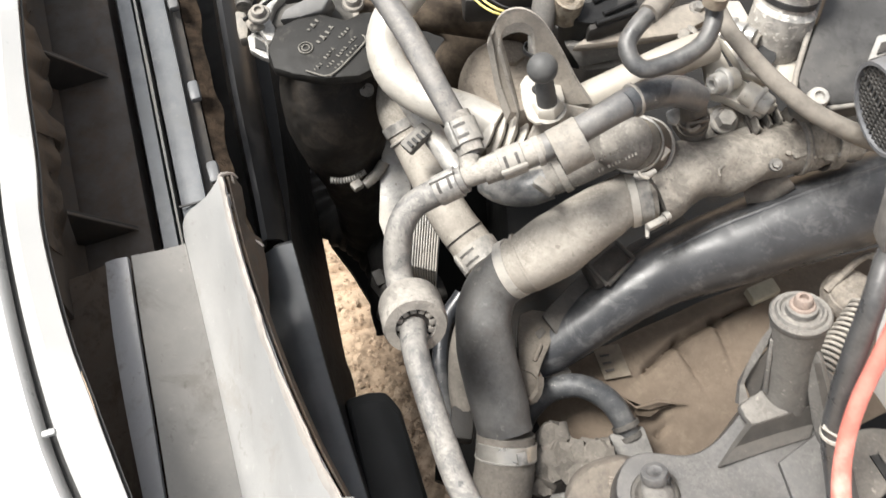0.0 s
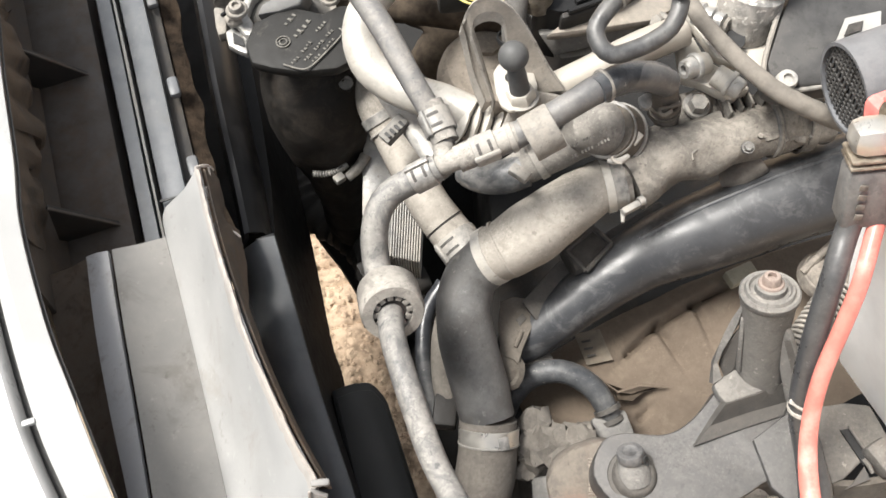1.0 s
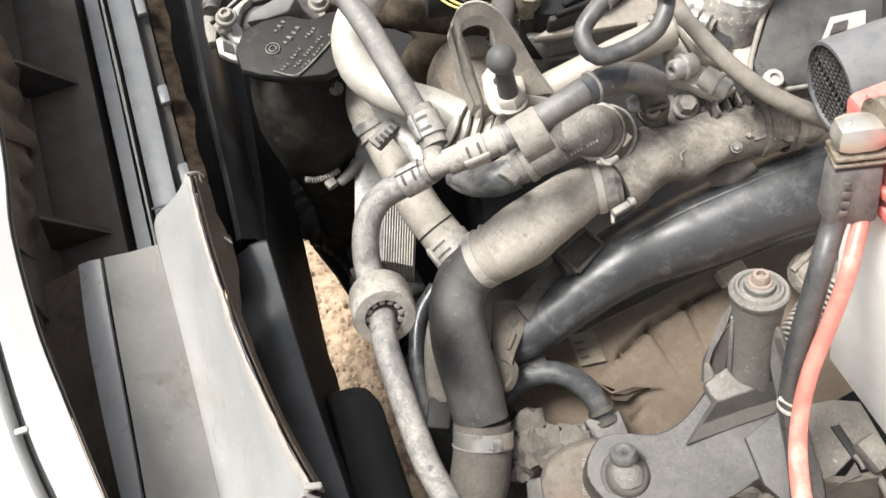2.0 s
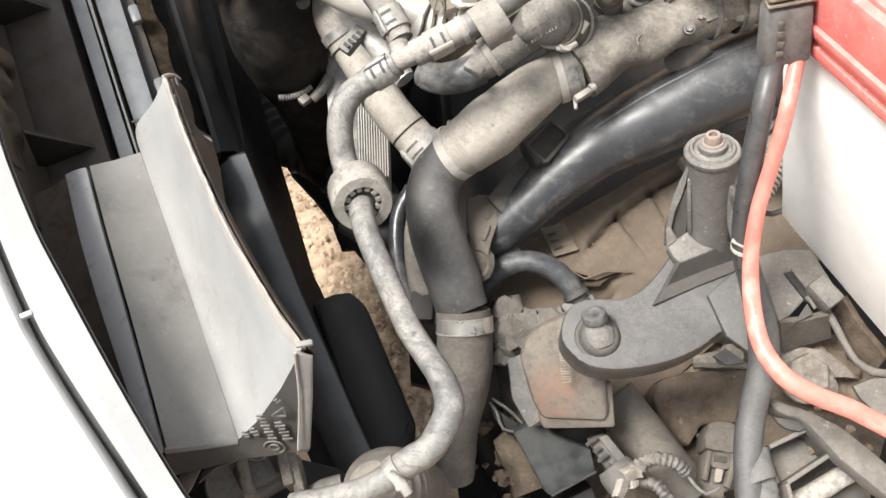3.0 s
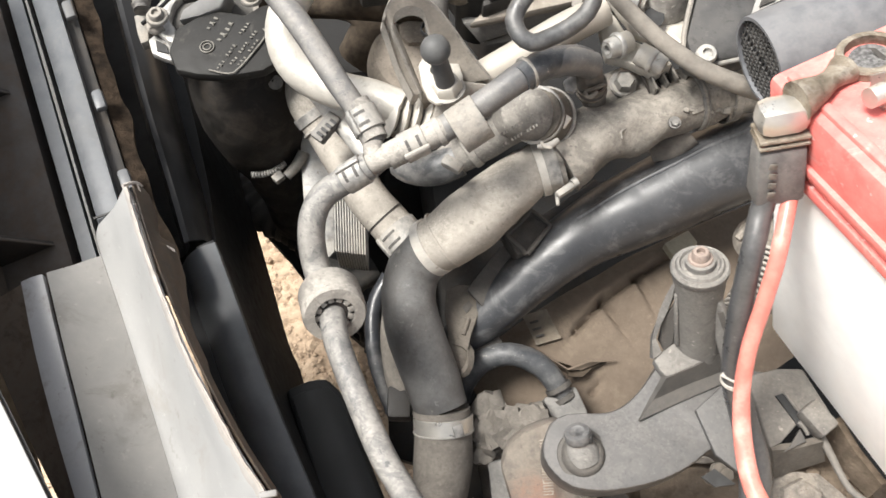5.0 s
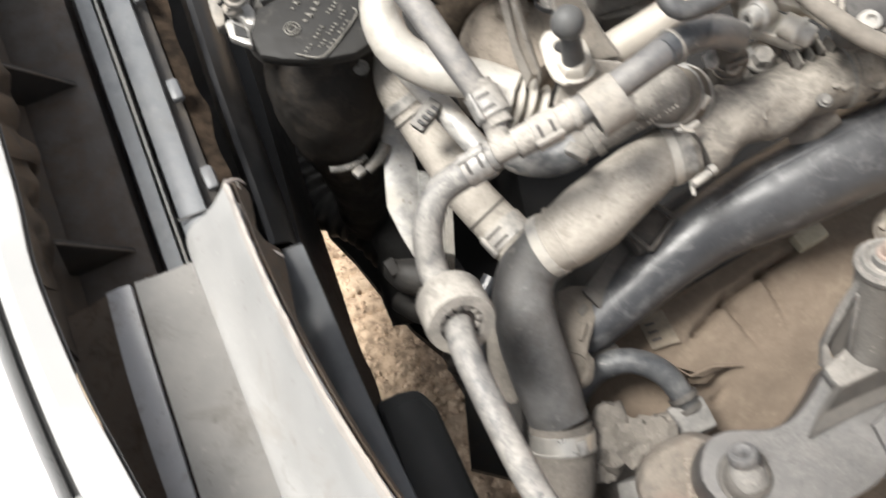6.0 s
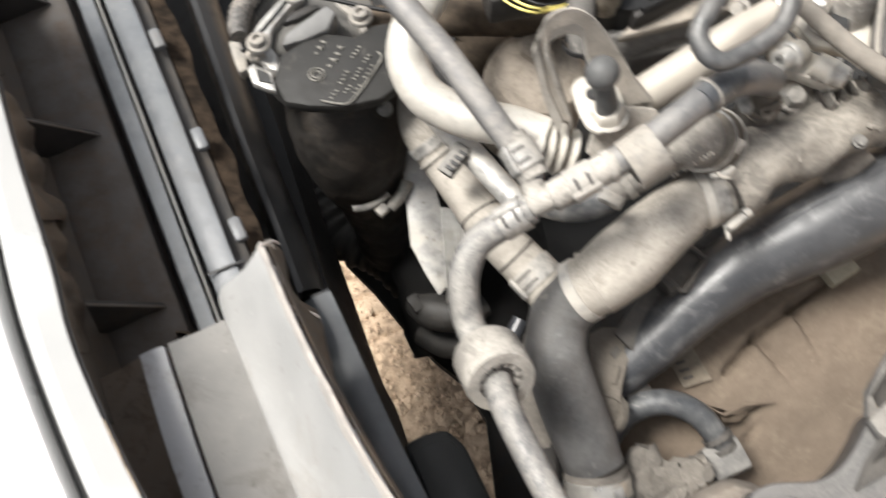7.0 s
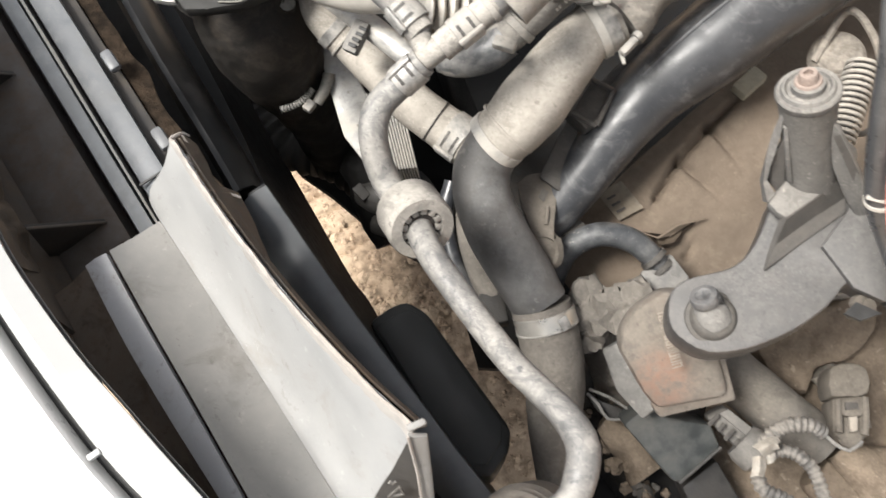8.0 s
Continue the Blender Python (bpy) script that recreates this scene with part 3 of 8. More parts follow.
def window_clamp(parent, pts, k, material, face):
    """A wide pressed hoop clip with two dark slots and a raised square frame facing the given way."""
    c, d, r = along(pts, k)
    b = part("clip", band(c, d, r, 0.019, 0.0016), material, parent)
    f = Vector(face)
    f = (f - d * f.dot(d)).normalized()
    s = d.cross(f)
    for o in (-0.0045, 0.0045):
        bm = None
        for a in (-0.2, 0.05, 0.3):
            n = f * math.cos(a) + s * math.sin(a)
            bm = box(c + d * o + n * (r + 0.0014), (0.0024, r * 0.28, 0.0010), d, n, 0.0, bm)
        part("clip_slot", bm, slot_grey, b)
    n = f * math.cos(0.62) + s * math.sin(0.62)
    part("clip_lip", box(c + n * (r + 0.0022), (0.021, 0.004, 0.0035), d, n, 0.0012), material, b)
    return b


UP = (0, 0, 1)
LAT = Vector((0.42, -0.907, 0.0))
NRM = Vector((0.907, 0.42, 0.0))

# ---- ground ----
def soil_height(x, y):
    """Lumpy trodden soil with a few tyre-tread bars pressed into it."""
    if not (abs(x) < 1 and -0.5 < y < 1.5):
        return 0.0
    h = 0.012 * noise.noise((x * 9, y * 9, 0)) + 0.006 * noise.noise((x * 25, y * 25, 3))
    rough = 0.5 + 0.5 * noise.noise((x * 7, y * 7, 11))
    h += (0.004 + 0.009 * rough) * abs(noise.noise((x * 48, y * 48, 5))) - 0.005 * max(0.0, noise.noise((x * 95, y * 95, 9)))
    u, v = (x + 0.17) * 0.92 + (y - 0.70) * 0.39, (x + 0.17) * 0.39 - (y - 0.70) * 0.92
    if abs(u) < 0.08 and -0.05 < v < 0.10:
        h = h * 0.35 - 0.009 * max(0.0, math.cos(v / 0.042 * math.tau)) ** 6
    return h


def build_ground():
    bm = bmesh.new()
    xs = [-60, -20, -6, -2, -0.9] + [-0.6 + 0.04 * i for i in range(8)] + [-0.29 + 0.0065 * i for i in range(62)] + [0.13 + 0.04 * i for i in range(12)] + [0.9, 2, 6, 20, 60]
    ys = [-60, -20, -6, -2, -0.6] + [-0.3 + 0.04 * i for i in range(11)] + [0.13 + 0.0065 * i for i in range(108)] + [0.85 + 0.04 * i for i in range(9)] + [1.6, 3, 6, 20, 60]
    g = [[bm.verts.new((x, y, soil_height(x, y))) for x in xs] for y in ys]
    for a, b in zip(g, g[1:]):
        for i in range(len(a) - 1):
            bm.faces.new((a[i], a[i + 1], b[i + 1], b[i]))
    solo("ground", bm, sand, "bare sandy brown soil with clods", "ground", kind="structure")
    rnd = random.Random(5)
    verts, faces = [], []
    for _ in range(4200):
        x, y = rnd.uniform(-0.32, 0.16), rnd.uniform(0.1, 0.9)
        r = rnd.choice((0.002, 0.0025, 0.003, 0.003, 0.004, 0.0055, 0.0055, 0.008, 0.012)) * rnd.uniform(0.6, 1.3)
        if rnd.random() > 0.35 + 0.9 * noise.noise((x * 14, y * 14, 21)) + 0.3:
            continue
        z = soil_height(x, y) + r * 0.15
        i = len(verts)
        for dx, dy, dz in ((1, 0, 0), (0.3, 0.9, 0), (-0.8, 0.6, 0), (-0.8, -0.6, 0), (0.3, -0.9, 0), (0, 0, 0.8), (0, 0, -0.8)):
            verts.append((x + dx * r * rnd.uniform(0.7, 1.2), y + dy * r * rnd.uniform(0.7, 1.2), z + dz * r * rnd.uniform(0.35, 0.7)))
        for k in range(5):
            j = (k + 1) % 5
            faces += [(i + k, i + j, i + 5), (i + j, i + k, i + 6)]
    me = bpy.data.meshes.new("soil_clods")
    me.from_pydata([(x * UNIT, y * UNIT, z * UNIT) for x, y, z in verts], [], faces)
    me.materials.append(stone_mat)
    tagged(new("soil_clods", me), "small clods and pebbles of brown soil", "soil", kind="stuff")


build_ground()


# ---- car front ----
def build_bumper():
    car = thing("car", (-0.25, 0.3, 0.0), "white painted car front with the bonnet open and grille trim removed", "car")
    inner = [(-0.370, 0.632, 1.000), (-0.323, 0.520, 1.000), (-0.301, 0.465, 1.000), (-0.280, 0.414, 1.000), (-0.249, 0.345, 1.000), (-0.229, 0.295, 1.000), (-0.192, 0.229, 1.000), (-0.162, 0.185, 1.000), (-0.124, 0.131, 1.000), (-0.084, 0.077, 1.000), (-0.053, 0.037, 0.990), (-0.008, -0.014, 0.970)]
    groove = [(-0.404, 0.628, 1.005), (-0.355, 0.516, 1.005), (-0.320, 0.449, 1.005), (-0.296, 0.392, 1.005), (-0.269, 0.322, 1.005), (-0.245, 0.272, 1.005), (-0.214, 0.216, 1.005), (-0.179, 0.160, 1.005), (-0.149, 0.121, 1.005), (-0.111, 0.076, 1.005), (-0.080, 0.036, 0.990), (-0.035, -0.015, 0.970)]
    inner = [V(p) for p in inner]
    groove = [V(p) for p in groove]
    deep = [p - NRM * 0.13 + Vector((0, 0, -0.45)) for p in inner]
    low = [p - NRM * 0.003 + Vector((0, 0, -0.010)) for p in inner]
    lip = [p - NRM * 0.0005 + Vector((0, 0, -0.004)) for p in inner]
    mid = [(a + b) / 2 + Vector((0, 0, 0.004)) for a, b in zip(inner, groove)]
    part("upper_bumper", loft([low, lip, inner, mid, [g + NRM * 0.0062 for g in groove], [g + NRM * 0.0044 + Vector((0, 0, -0.0015)) for g in groove], [g + NRM * 0.0032 + Vector((0, 0, -0.006)) for g in groove], [g + NRM * 0.003 + Vector((0, 0, -0.018)) for g in groove]], 0.0025), paint_white, car)
    part("panel_gap", loft([[g + NRM * 0.006 + Vector((0, 0, -0.012)) for g in groove], [g - NRM * 0.006 + Vector((0, 0, -0.014)) for g in groove]], 0.002), seam_black, car, "dark panel gap")
    outer = [[g - NRM * k + Vector((0, 0, -z)) for g in groove] for k, z in ((0.003, 0.018), (0.0032, 0.006), (0.0044, 0.0015), (0.0062, 0.0), (0.03, 0.001), (0.09, 0.012), (0.16, 0.05), (0.20, 0.12), (0.22, 0.3), (0.22, 0.62))]
    part("bumper_skin", loft(outer, 0.003, step=0.02), paint_white, car)
    part("rim_seal", loft([[p + Vector((0, 0, -0.004)) for p in inner], [p + NRM * 0.0018 + Vector((0, 0, -0.004)) for p in inner], [p + NRM * 0.0008 + Vector((0, 0, -0.008)) for p in inner]], 0.001), seam_black, car, "thin black edge seal")
    part("inner_wall", loft([[p - NRM * 0.006 + Vector((0, 0, -0.009)) for p in inner], [p - NRM * 0.10 + Vector((0, 0, -0.14)) for p in inner], [p - NRM * 0.13 + Vector((0, 0, -0.25)) for p in inner], deep], 0.003), rib_dark, car, "dark inside of the bumper")
    def on_skin(p):
        p = V(p)
        k = min((g - Vector((p.x, p.y, g.z))).length for g in spline_points)
        return Vector((p.x, p.y, 0.8 * 1.005 - float(np.interp(k, (0.0, 0.0062, 0.03, 0.09, 0.16), (0.0, 0.0, 0.001, 0.012, 0.05))) + 0.0006))

    spline_points = [Vector(p[:3]) for p in spline([tuple(g) for g in groove], 0.004)]
    cap = [on_skin(p) for p in spline([(-0.246, 0.176, 1.004), (-0.217, 0.177, 1.004), (-0.203, 0.182, 1.004), (-0.196, 0.174, 1.004), (-0.166, 0.127, 1.004), (-0.166, 0.119, 1.004), (-0.184, 0.110, 1.004), (-0.225, 0.090, 1.004), (-0.246, 0.176, 1.004)], 0.012)]
    part("washer_cap", loft([cap, [p.lerp(sum(cap, Vector()) / len(cap), 0.02) + Vector((0, 0, 0.0005)) for p in cap]], 0.0006, curve=False), bead_grey, car, "fine joint round the headlamp washer cap")
    tick = (-0.179, 0.162, 1.004)
    part("clip_tab", box(tick, (0.008, 0.004, 0.004), NRM, UP, 0.001), paint_white, car)
    return car


build_bumper()


def build_grille_back():
    s0, s1 = -0.75, 0.07
    origin = Vector((-0.221, 0.356, 0.0))

    def line(n, z, a=s0, b=s1, bend=0.0):
        return [origin + NRM * n + LAT * (a + (b - a) * k / 6) + Vector((0, 0, z - bend * (k / 6))) for k in range(7)]

    panel = thing("grille_panel", origin, "dark grey curved plastic grille panel with ribs, dusty", "panel")
    part("wall", loft([line(-0.046, 0.978), line(-0.048, 0.93), line(-0.052, 0.89), line(-0.050, 0.874), line(-0.043, 0.8668)], 0.003, curve=True, step=0.05), wall_brown, panel, "mud-stained upright wall")
    part("shell", loft([line(-0.046, 0.864), line(-0.040, 0.8662), line(-0.028, 0.8655), line(-0.010, 0.8655), [V(p) + Vector((0, 0, -0.001)) for p in [(-0.418, 0.808, 0.868), (-0.352, 0.659, 0.868), (-0.295, 0.530, 0.868), (-0.245, 0.418, 0.868), (-0.213, 0.345, 0.868)]], [V(p) for p in [(-0.413, 0.812, 0.864), (-0.346, 0.662, 0.864), (-0.288, 0.532, 0.864), (-0.238, 0.419, 0.864), (-0.205, 0.346, 0.864)]], [V(p) + Vector((0, 0, -0.03)) for p in [(-0.412, 0.812, 0.864), (-0.345, 0.662, 0.864), (-0.287, 0.532, 0.864), (-0.237, 0.419, 0.864), (-0.204, 0.346, 0.864)]]], 0.003, curve=True, step=0.05), panel_grey, panel)
    for k in (-0.476, -0.325, -0.174, -0.008):
        tip = origin + LAT * k + NRM * 0.002 + Vector((0, 0, 0.868))
        foot = tip - NRM * 0.051 + Vector((0, 0, -0.004))
        back = tip - NRM * 0.040 + Vector((0, 0, 0.053))
        # rib face darkened to draw the shadowed cavity beside it
        part("rib", plate([tip, back, foot], 0.004, 0.0006, down=-LAT), rib_dark, panel)
        part("rib_edge", tube([(*back, 0.0013), (*tip, 0.0011)], seg=6), panel_grey, panel)
    hem = [V(p) for p in [(-0.382, 0.631, 0.930), (-0.367, 0.575, 0.930), (-0.351, 0.528, 0.925), (-0.339, 0.512, 0.920), (-0.330, 0.500, 0.910), (-0.321, 0.475, 0.905), (-0.312, 0.449, 0.905), (-0.296, 0.432, 0.900), (-0.297, 0.424, 0.900), (-0.302, 0.422, 0.900), (-0.294, 0.404, 0.900), (-0.283, 0.378, 0.900), (-0.271, 0.352, 0.900), (-0.263, 0.319, 0.900)]]
    root = [V(p) for p in [(-0.356, 0.578, 0.990), (-0.337, 0.528, 0.990), (-0.319, 0.483, 0.990), (-0.311, 0.467, 0.990), (-0.303, 0.451, 0.990), (-0.292, 0.426, 0.990), (-0.283, 0.404, 0.990), (-0.276, 0.388, 0.990), (-0.273, 0.381, 0.990), (-0.272, 0.379, 0.990), (-0.266, 0.364, 0.990), (-0.256, 0.342, 0.990), (-0.246, 0.320, 0.990), (-0.233, 0.292, 0.990)]]
    hem, root = [[Vector(p[:3]) for p in spline([tuple(q) for q in line_], 0.002)] for line_ in (hem, root)]
    count = min(len(hem), len(root))
    hem, root = [[line_[int(i * (len(line_) - 1) / (count - 1))] for i in range(count)] for line_ in (hem, root)]
    torn = []
    for i, (a, b) in enumerate(zip(hem, root)):
        bite = 0.10 * noise.noise((i * 0.055, 2, 0)) + 0.16 * max(0.0, noise.noise((i * 0.21, 7, 0))) + 0.05 * noise.noise((i * 0.9, 3, 0))
        torn.append(a.lerp(b, max(-0.05, bite)) + NRM * 0.006 * noise.noise((i * 0.13, 9, 0)))
    folds = [[p.lerp(q, k) + NRM * (w * noise.noise((i * 0.10, 4 + 3 * k, 0))) + Vector((0, 0, 0.008 * noise.noise((i * 0.12, 11 + 5 * k, 0)))) for i, (p, q) in enumerate(zip(root, torn))] for k, w in ((0.3, 0.004), (0.6, 0.008), (0.8, 0.010))]
    solo("torn_trim_strip", loft([root, *folds, torn, [p + Vector((0, 0, -0.014)) - NRM * 0.007 for p in torn]], 0.0016, curve=False), plastic_brown, "torn muddy brown plastic trim along the bumper edge", "trim")
    rail = thing("front_crossmember", origin + NRM * 0.06, "slate grey crossmember with long grooves beside the grille panel", "crossmember")
    low = Vector((0, 0, -0.03))

    def row(pts, dz=0.0):
        return [V(p) + Vector((0, 0, dz)) for p in pts]

    g0 = [(-0.414, 0.817, 0.860), (-0.347, 0.665, 0.860), (-0.289, 0.535, 0.860), (-0.238, 0.421, 0.860), (-0.206, 0.347, 0.860)]
    s0_, s1_ = [(-0.400, 0.808, 0.868), (-0.334, 0.659, 0.868), (-0.277, 0.530, 0.868), (-0.227, 0.418, 0.868), (-0.195, 0.345, 0.868)], [(-0.385, 0.807, 0.868), (-0.320, 0.658, 0.868), (-0.263, 0.530, 0.868), (-0.214, 0.417, 0.868), (-0.182, 0.345, 0.868)]
    b0, b1 = [(-0.383, 0.807, 0.868), (-0.317, 0.658, 0.868), (-0.261, 0.530, 0.868), (-0.211, 0.417, 0.868), (-0.179, 0.344, 0.868)], [(-0.380, 0.807, 0.868), (-0.315, 0.658, 0.868), (-0.258, 0.530, 0.868), (-0.209, 0.417, 0.868), (-0.177, 0.344, 0.868)]
    p0, p1, p2 = [(-0.375, 0.807, 0.868), (-0.310, 0.658, 0.868), (-0.253, 0.529, 0.868), (-0.204, 0.417, 0.868), (-0.172, 0.344, 0.868)], [(-0.363, 0.805, 0.870), (-0.298, 0.656, 0.870), (-0.242, 0.528, 0.870), (-0.193, 0.416, 0.870), (-0.161, 0.344, 0.870)], [(-0.349, 0.802, 0.872), (-0.284, 0.654, 0.872), (-0.228, 0.527, 0.872), (-0.180, 0.415, 0.872), (-0.148, 0.343, 0.872)]
    d0, d1 = [(-0.347, 0.813, 0.862), (-0.281, 0.663, 0.862), (-0.225, 0.533, 0.862), (-0.175, 0.420, 0.862), (-0.143, 0.346, 0.862)], [(-0.345, 0.819, 0.856), (-0.278, 0.667, 0.856), (-0.221, 0.536, 0.856), (-0.171, 0.422, 0.856), (-0.139, 0.348, 0.856)]
    part("inner_strip", loft([row(s0_, -0.03), row(s0_, -0.001), row(s0_), row(s1_), row(s1_, -0.02)], 0.002, curve=False), rail_grey, rail)
    part("bead", loft([row(b0, -0.02), row(b0), row(b1), row(b1, -0.02)], 0.0015, curve=False), bead_grey, rail)
    part("top_plate", loft([row(p0, -0.03), row(p0), row(p1, 0.002), row(p2), row(p2, -0.012)], 0.002, curve=False), rail_grey, rail)
    part("side_rail", loft([row(p2, -0.014), row(d0, -0.004), row(d1), row(d1, -0.05)], 0.002, curve=False), rail_brown, rail)
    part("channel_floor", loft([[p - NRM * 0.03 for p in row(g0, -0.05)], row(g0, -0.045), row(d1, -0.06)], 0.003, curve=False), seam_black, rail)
    part("plate_joint", box((-0.178, 0.392, 0.874), (0.03, 0.002, 0.0015), V((-0.171, 0.398, 0.870)) - V((-0.188, 0.391, 0.870)), UP, 0.0003), seam_black, rail)
    for q in ((-0.210, 0.508, 0.868), (-0.173, 0.426, 0.868), (-0.256, 0.609, 0.868)):
        part("clip", box(q, (0.010, 0.022, 0.008), NRM, UP, 0.003), clip_grey, rail, "pale grey clip")
    inn = [V(p) for p in [(-0.346, 0.824, 0.852), (-0.279, 0.671, 0.852), (-0.221, 0.539, 0.852), (-0.171, 0.424, 0.852), (-0.138, 0.349, 0.852)]]
    a, b = [], []
    line = spline([tuple(p) for p in inn], 0.008)
    for i, p in enumerate(line):
        p = Vector(p)
        w = 0.014 + 0.006 * noise.noise((i * 0.16, 5, 0)) + 0.004 * max(0, math.sin(i * 0.33)) ** 6
        a.append(p)
        b.append(p + NRM * w + Vector((0, 0, -0.006)))
    solo("foam_seal", loft([a, b, [p + Vector((0, 0, -0.012)) - NRM * 0.002 for p in b]], 0.003, curve=False), foam_brown, "ragged brown foam seal along the crossmember", "seal")


build_grille_back()


def build_radiator():
    rad = thing("radiator_shroud", (-0.079, 0.325, 0.750), "black plastic radiator fan shroud with satin charcoal rim", "radiator")
    tank_l = [V(p) for p in [(-0.300, 0.824, 0.800), (-0.246, 0.679, 0.800), (-0.199, 0.553, 0.800), (-0.158, 0.452, 0.800), (-0.137, 0.398, 0.800)]]
    tank_r = [V(p) for p in [(-0.283, 0.848, 0.775), (-0.228, 0.699, 0.775), (-0.180, 0.568, 0.775), (-0.139, 0.463, 0.775), (-0.119, 0.409, 0.775)]]
    part("tank", loft([[p - NRM * 0.06 + Vector((0, 0, -0.03)) for p in tank_l], [p - NRM * 0.006 + Vector((0, 0, -0.02)) for p in tank_l], tank_l, [a.lerp(b, 0.5) + Vector((0, 0, 0.008)) for a, b in zip(tank_l, tank_r)], tank_r, [p + Vector((0, 0, -0.08)) for p in tank_r]], 0.003, across=0.01), tank_black, rad)
    rim_l = [V(p) for p in [(-0.128, 0.397, 0.790), (-0.111, 0.362, 0.790), (-0.094, 0.326, 0.790), (-0.074, 0.281, 0.790), (-0.054, 0.241, 0.790), (-0.028, 0.189, 0.785), (-0.000, 0.135, 0.780), (0.035, 0.070, 0.775), (0.073, 0.006, 0.770)]]
    rim_r = [V(p) for p in [(-0.112, 0.404, 0.790), (-0.094, 0.364, 0.790), (-0.077, 0.326, 0.790), (-0.056, 0.280, 0.790), (-0.037, 0.241, 0.790), (-0.011, 0.189, 0.785), (0.016, 0.135, 0.780), (0.052, 0.070, 0.775), (0.090, 0.006, 0.770)]]
    part("rim", loft([[p + Vector((0, 0, -0.12)) - NRM * 0.05 for p in rim_l], [p + Vector((0, 0, -0.025)) - NRM * 0.022 for p in rim_l], [p + Vector((0, 0, -0.008)) - NRM * 0.012 for p in rim_l], [p + Vector((0, 0, -0.002)) - NRM * 0.004 for p in rim_l], rim_l, [a.lerp(b, 0.5) + Vector((0, 0, 0.0012)) for a, b in zip(rim_l, rim_r)], rim_r, [p + Vector((0, 0, -0.002)) + NRM * 0.001 for p in rim_r], [p + Vector((0, 0, -0.03)) for p in rim_r]], 0.003), slate_black, rad)
    part("rim_end", plate([rim_l[0], rim_r[0], rim_r[0] + Vector((0, 0, -0.05)), rim_l[0] + Vector((0, 0, -0.05))], 0.003, 0.0005, down=(-0.4, 0.9, 0)), tank_black, rad)
    upper = [V(p) for p in [(-0.287, 0.903, 0.720), (-0.229, 0.742, 0.720), (-0.178, 0.601, 0.720), (-0.143, 0.495, 0.730), (-0.117, 0.414, 0.765), (-0.098, 0.372, 0.765), (-0.081, 0.332, 0.765), (-0.059, 0.285, 0.765), (-0.039, 0.244, 0.765), (-0.012, 0.190, 0.760), (0.016, 0.135, 0.755), (0.053, 0.067, 0.750), (0.092, 0.001, 0.745)]]
    foot = [V(p) for p in [(-0.358, 1.162, 0.460), (-0.272, 0.936, 0.460), (-0.205, 0.739, 0.460), (-0.163, 0.605, 0.460), (-0.130, 0.511, 0.460), (-0.095, 0.412, 0.460), (-0.077, 0.375, 0.460), (-0.043, 0.274, 0.460), (0.011, 0.164, 0.460), (0.068, 0.050, 0.460), (0.132, -0.070, 0.460)]]
    part("shroud_wall", loft([[p - NRM * 0.05 for p in upper], upper, foot, [p - NRM * 0.02 + Vector((0, 0, -0.2)) for p in foot]], 0.004), black_plastic, rad)
    core = [Vector((p.x, p.y, 0)) - NRM * 0.05 for p in upper]
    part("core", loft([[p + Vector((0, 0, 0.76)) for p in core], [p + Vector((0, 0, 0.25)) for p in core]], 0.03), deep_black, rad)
    fan = thing("fan_motor_box", (-0.003, 0.240, 0.600), "matt black plastic fan housing beside the radiator", "fan housing")
    top = [V(p) for p in [(-0.059, 0.300, 0.655), (-0.037, 0.310, 0.657), (-0.018, 0.313, 0.657), (-0.001, 0.299, 0.650), (0.057, 0.171, 0.650), (0.051, 0.151, 0.650), (0.031, 0.131, 0.650), (0.006, 0.136, 0.650)]]
    part("housing", plate(top, 0.16, 0.006), fan_black, fan)
    part("cover", plate([p.lerp(Vector(sum(top, Vector()) / len(top)), 0.12) + Vector((0, 0, 0.004)) for p in top], 0.004, 0.002), fan_black, fan)


build_radiator()


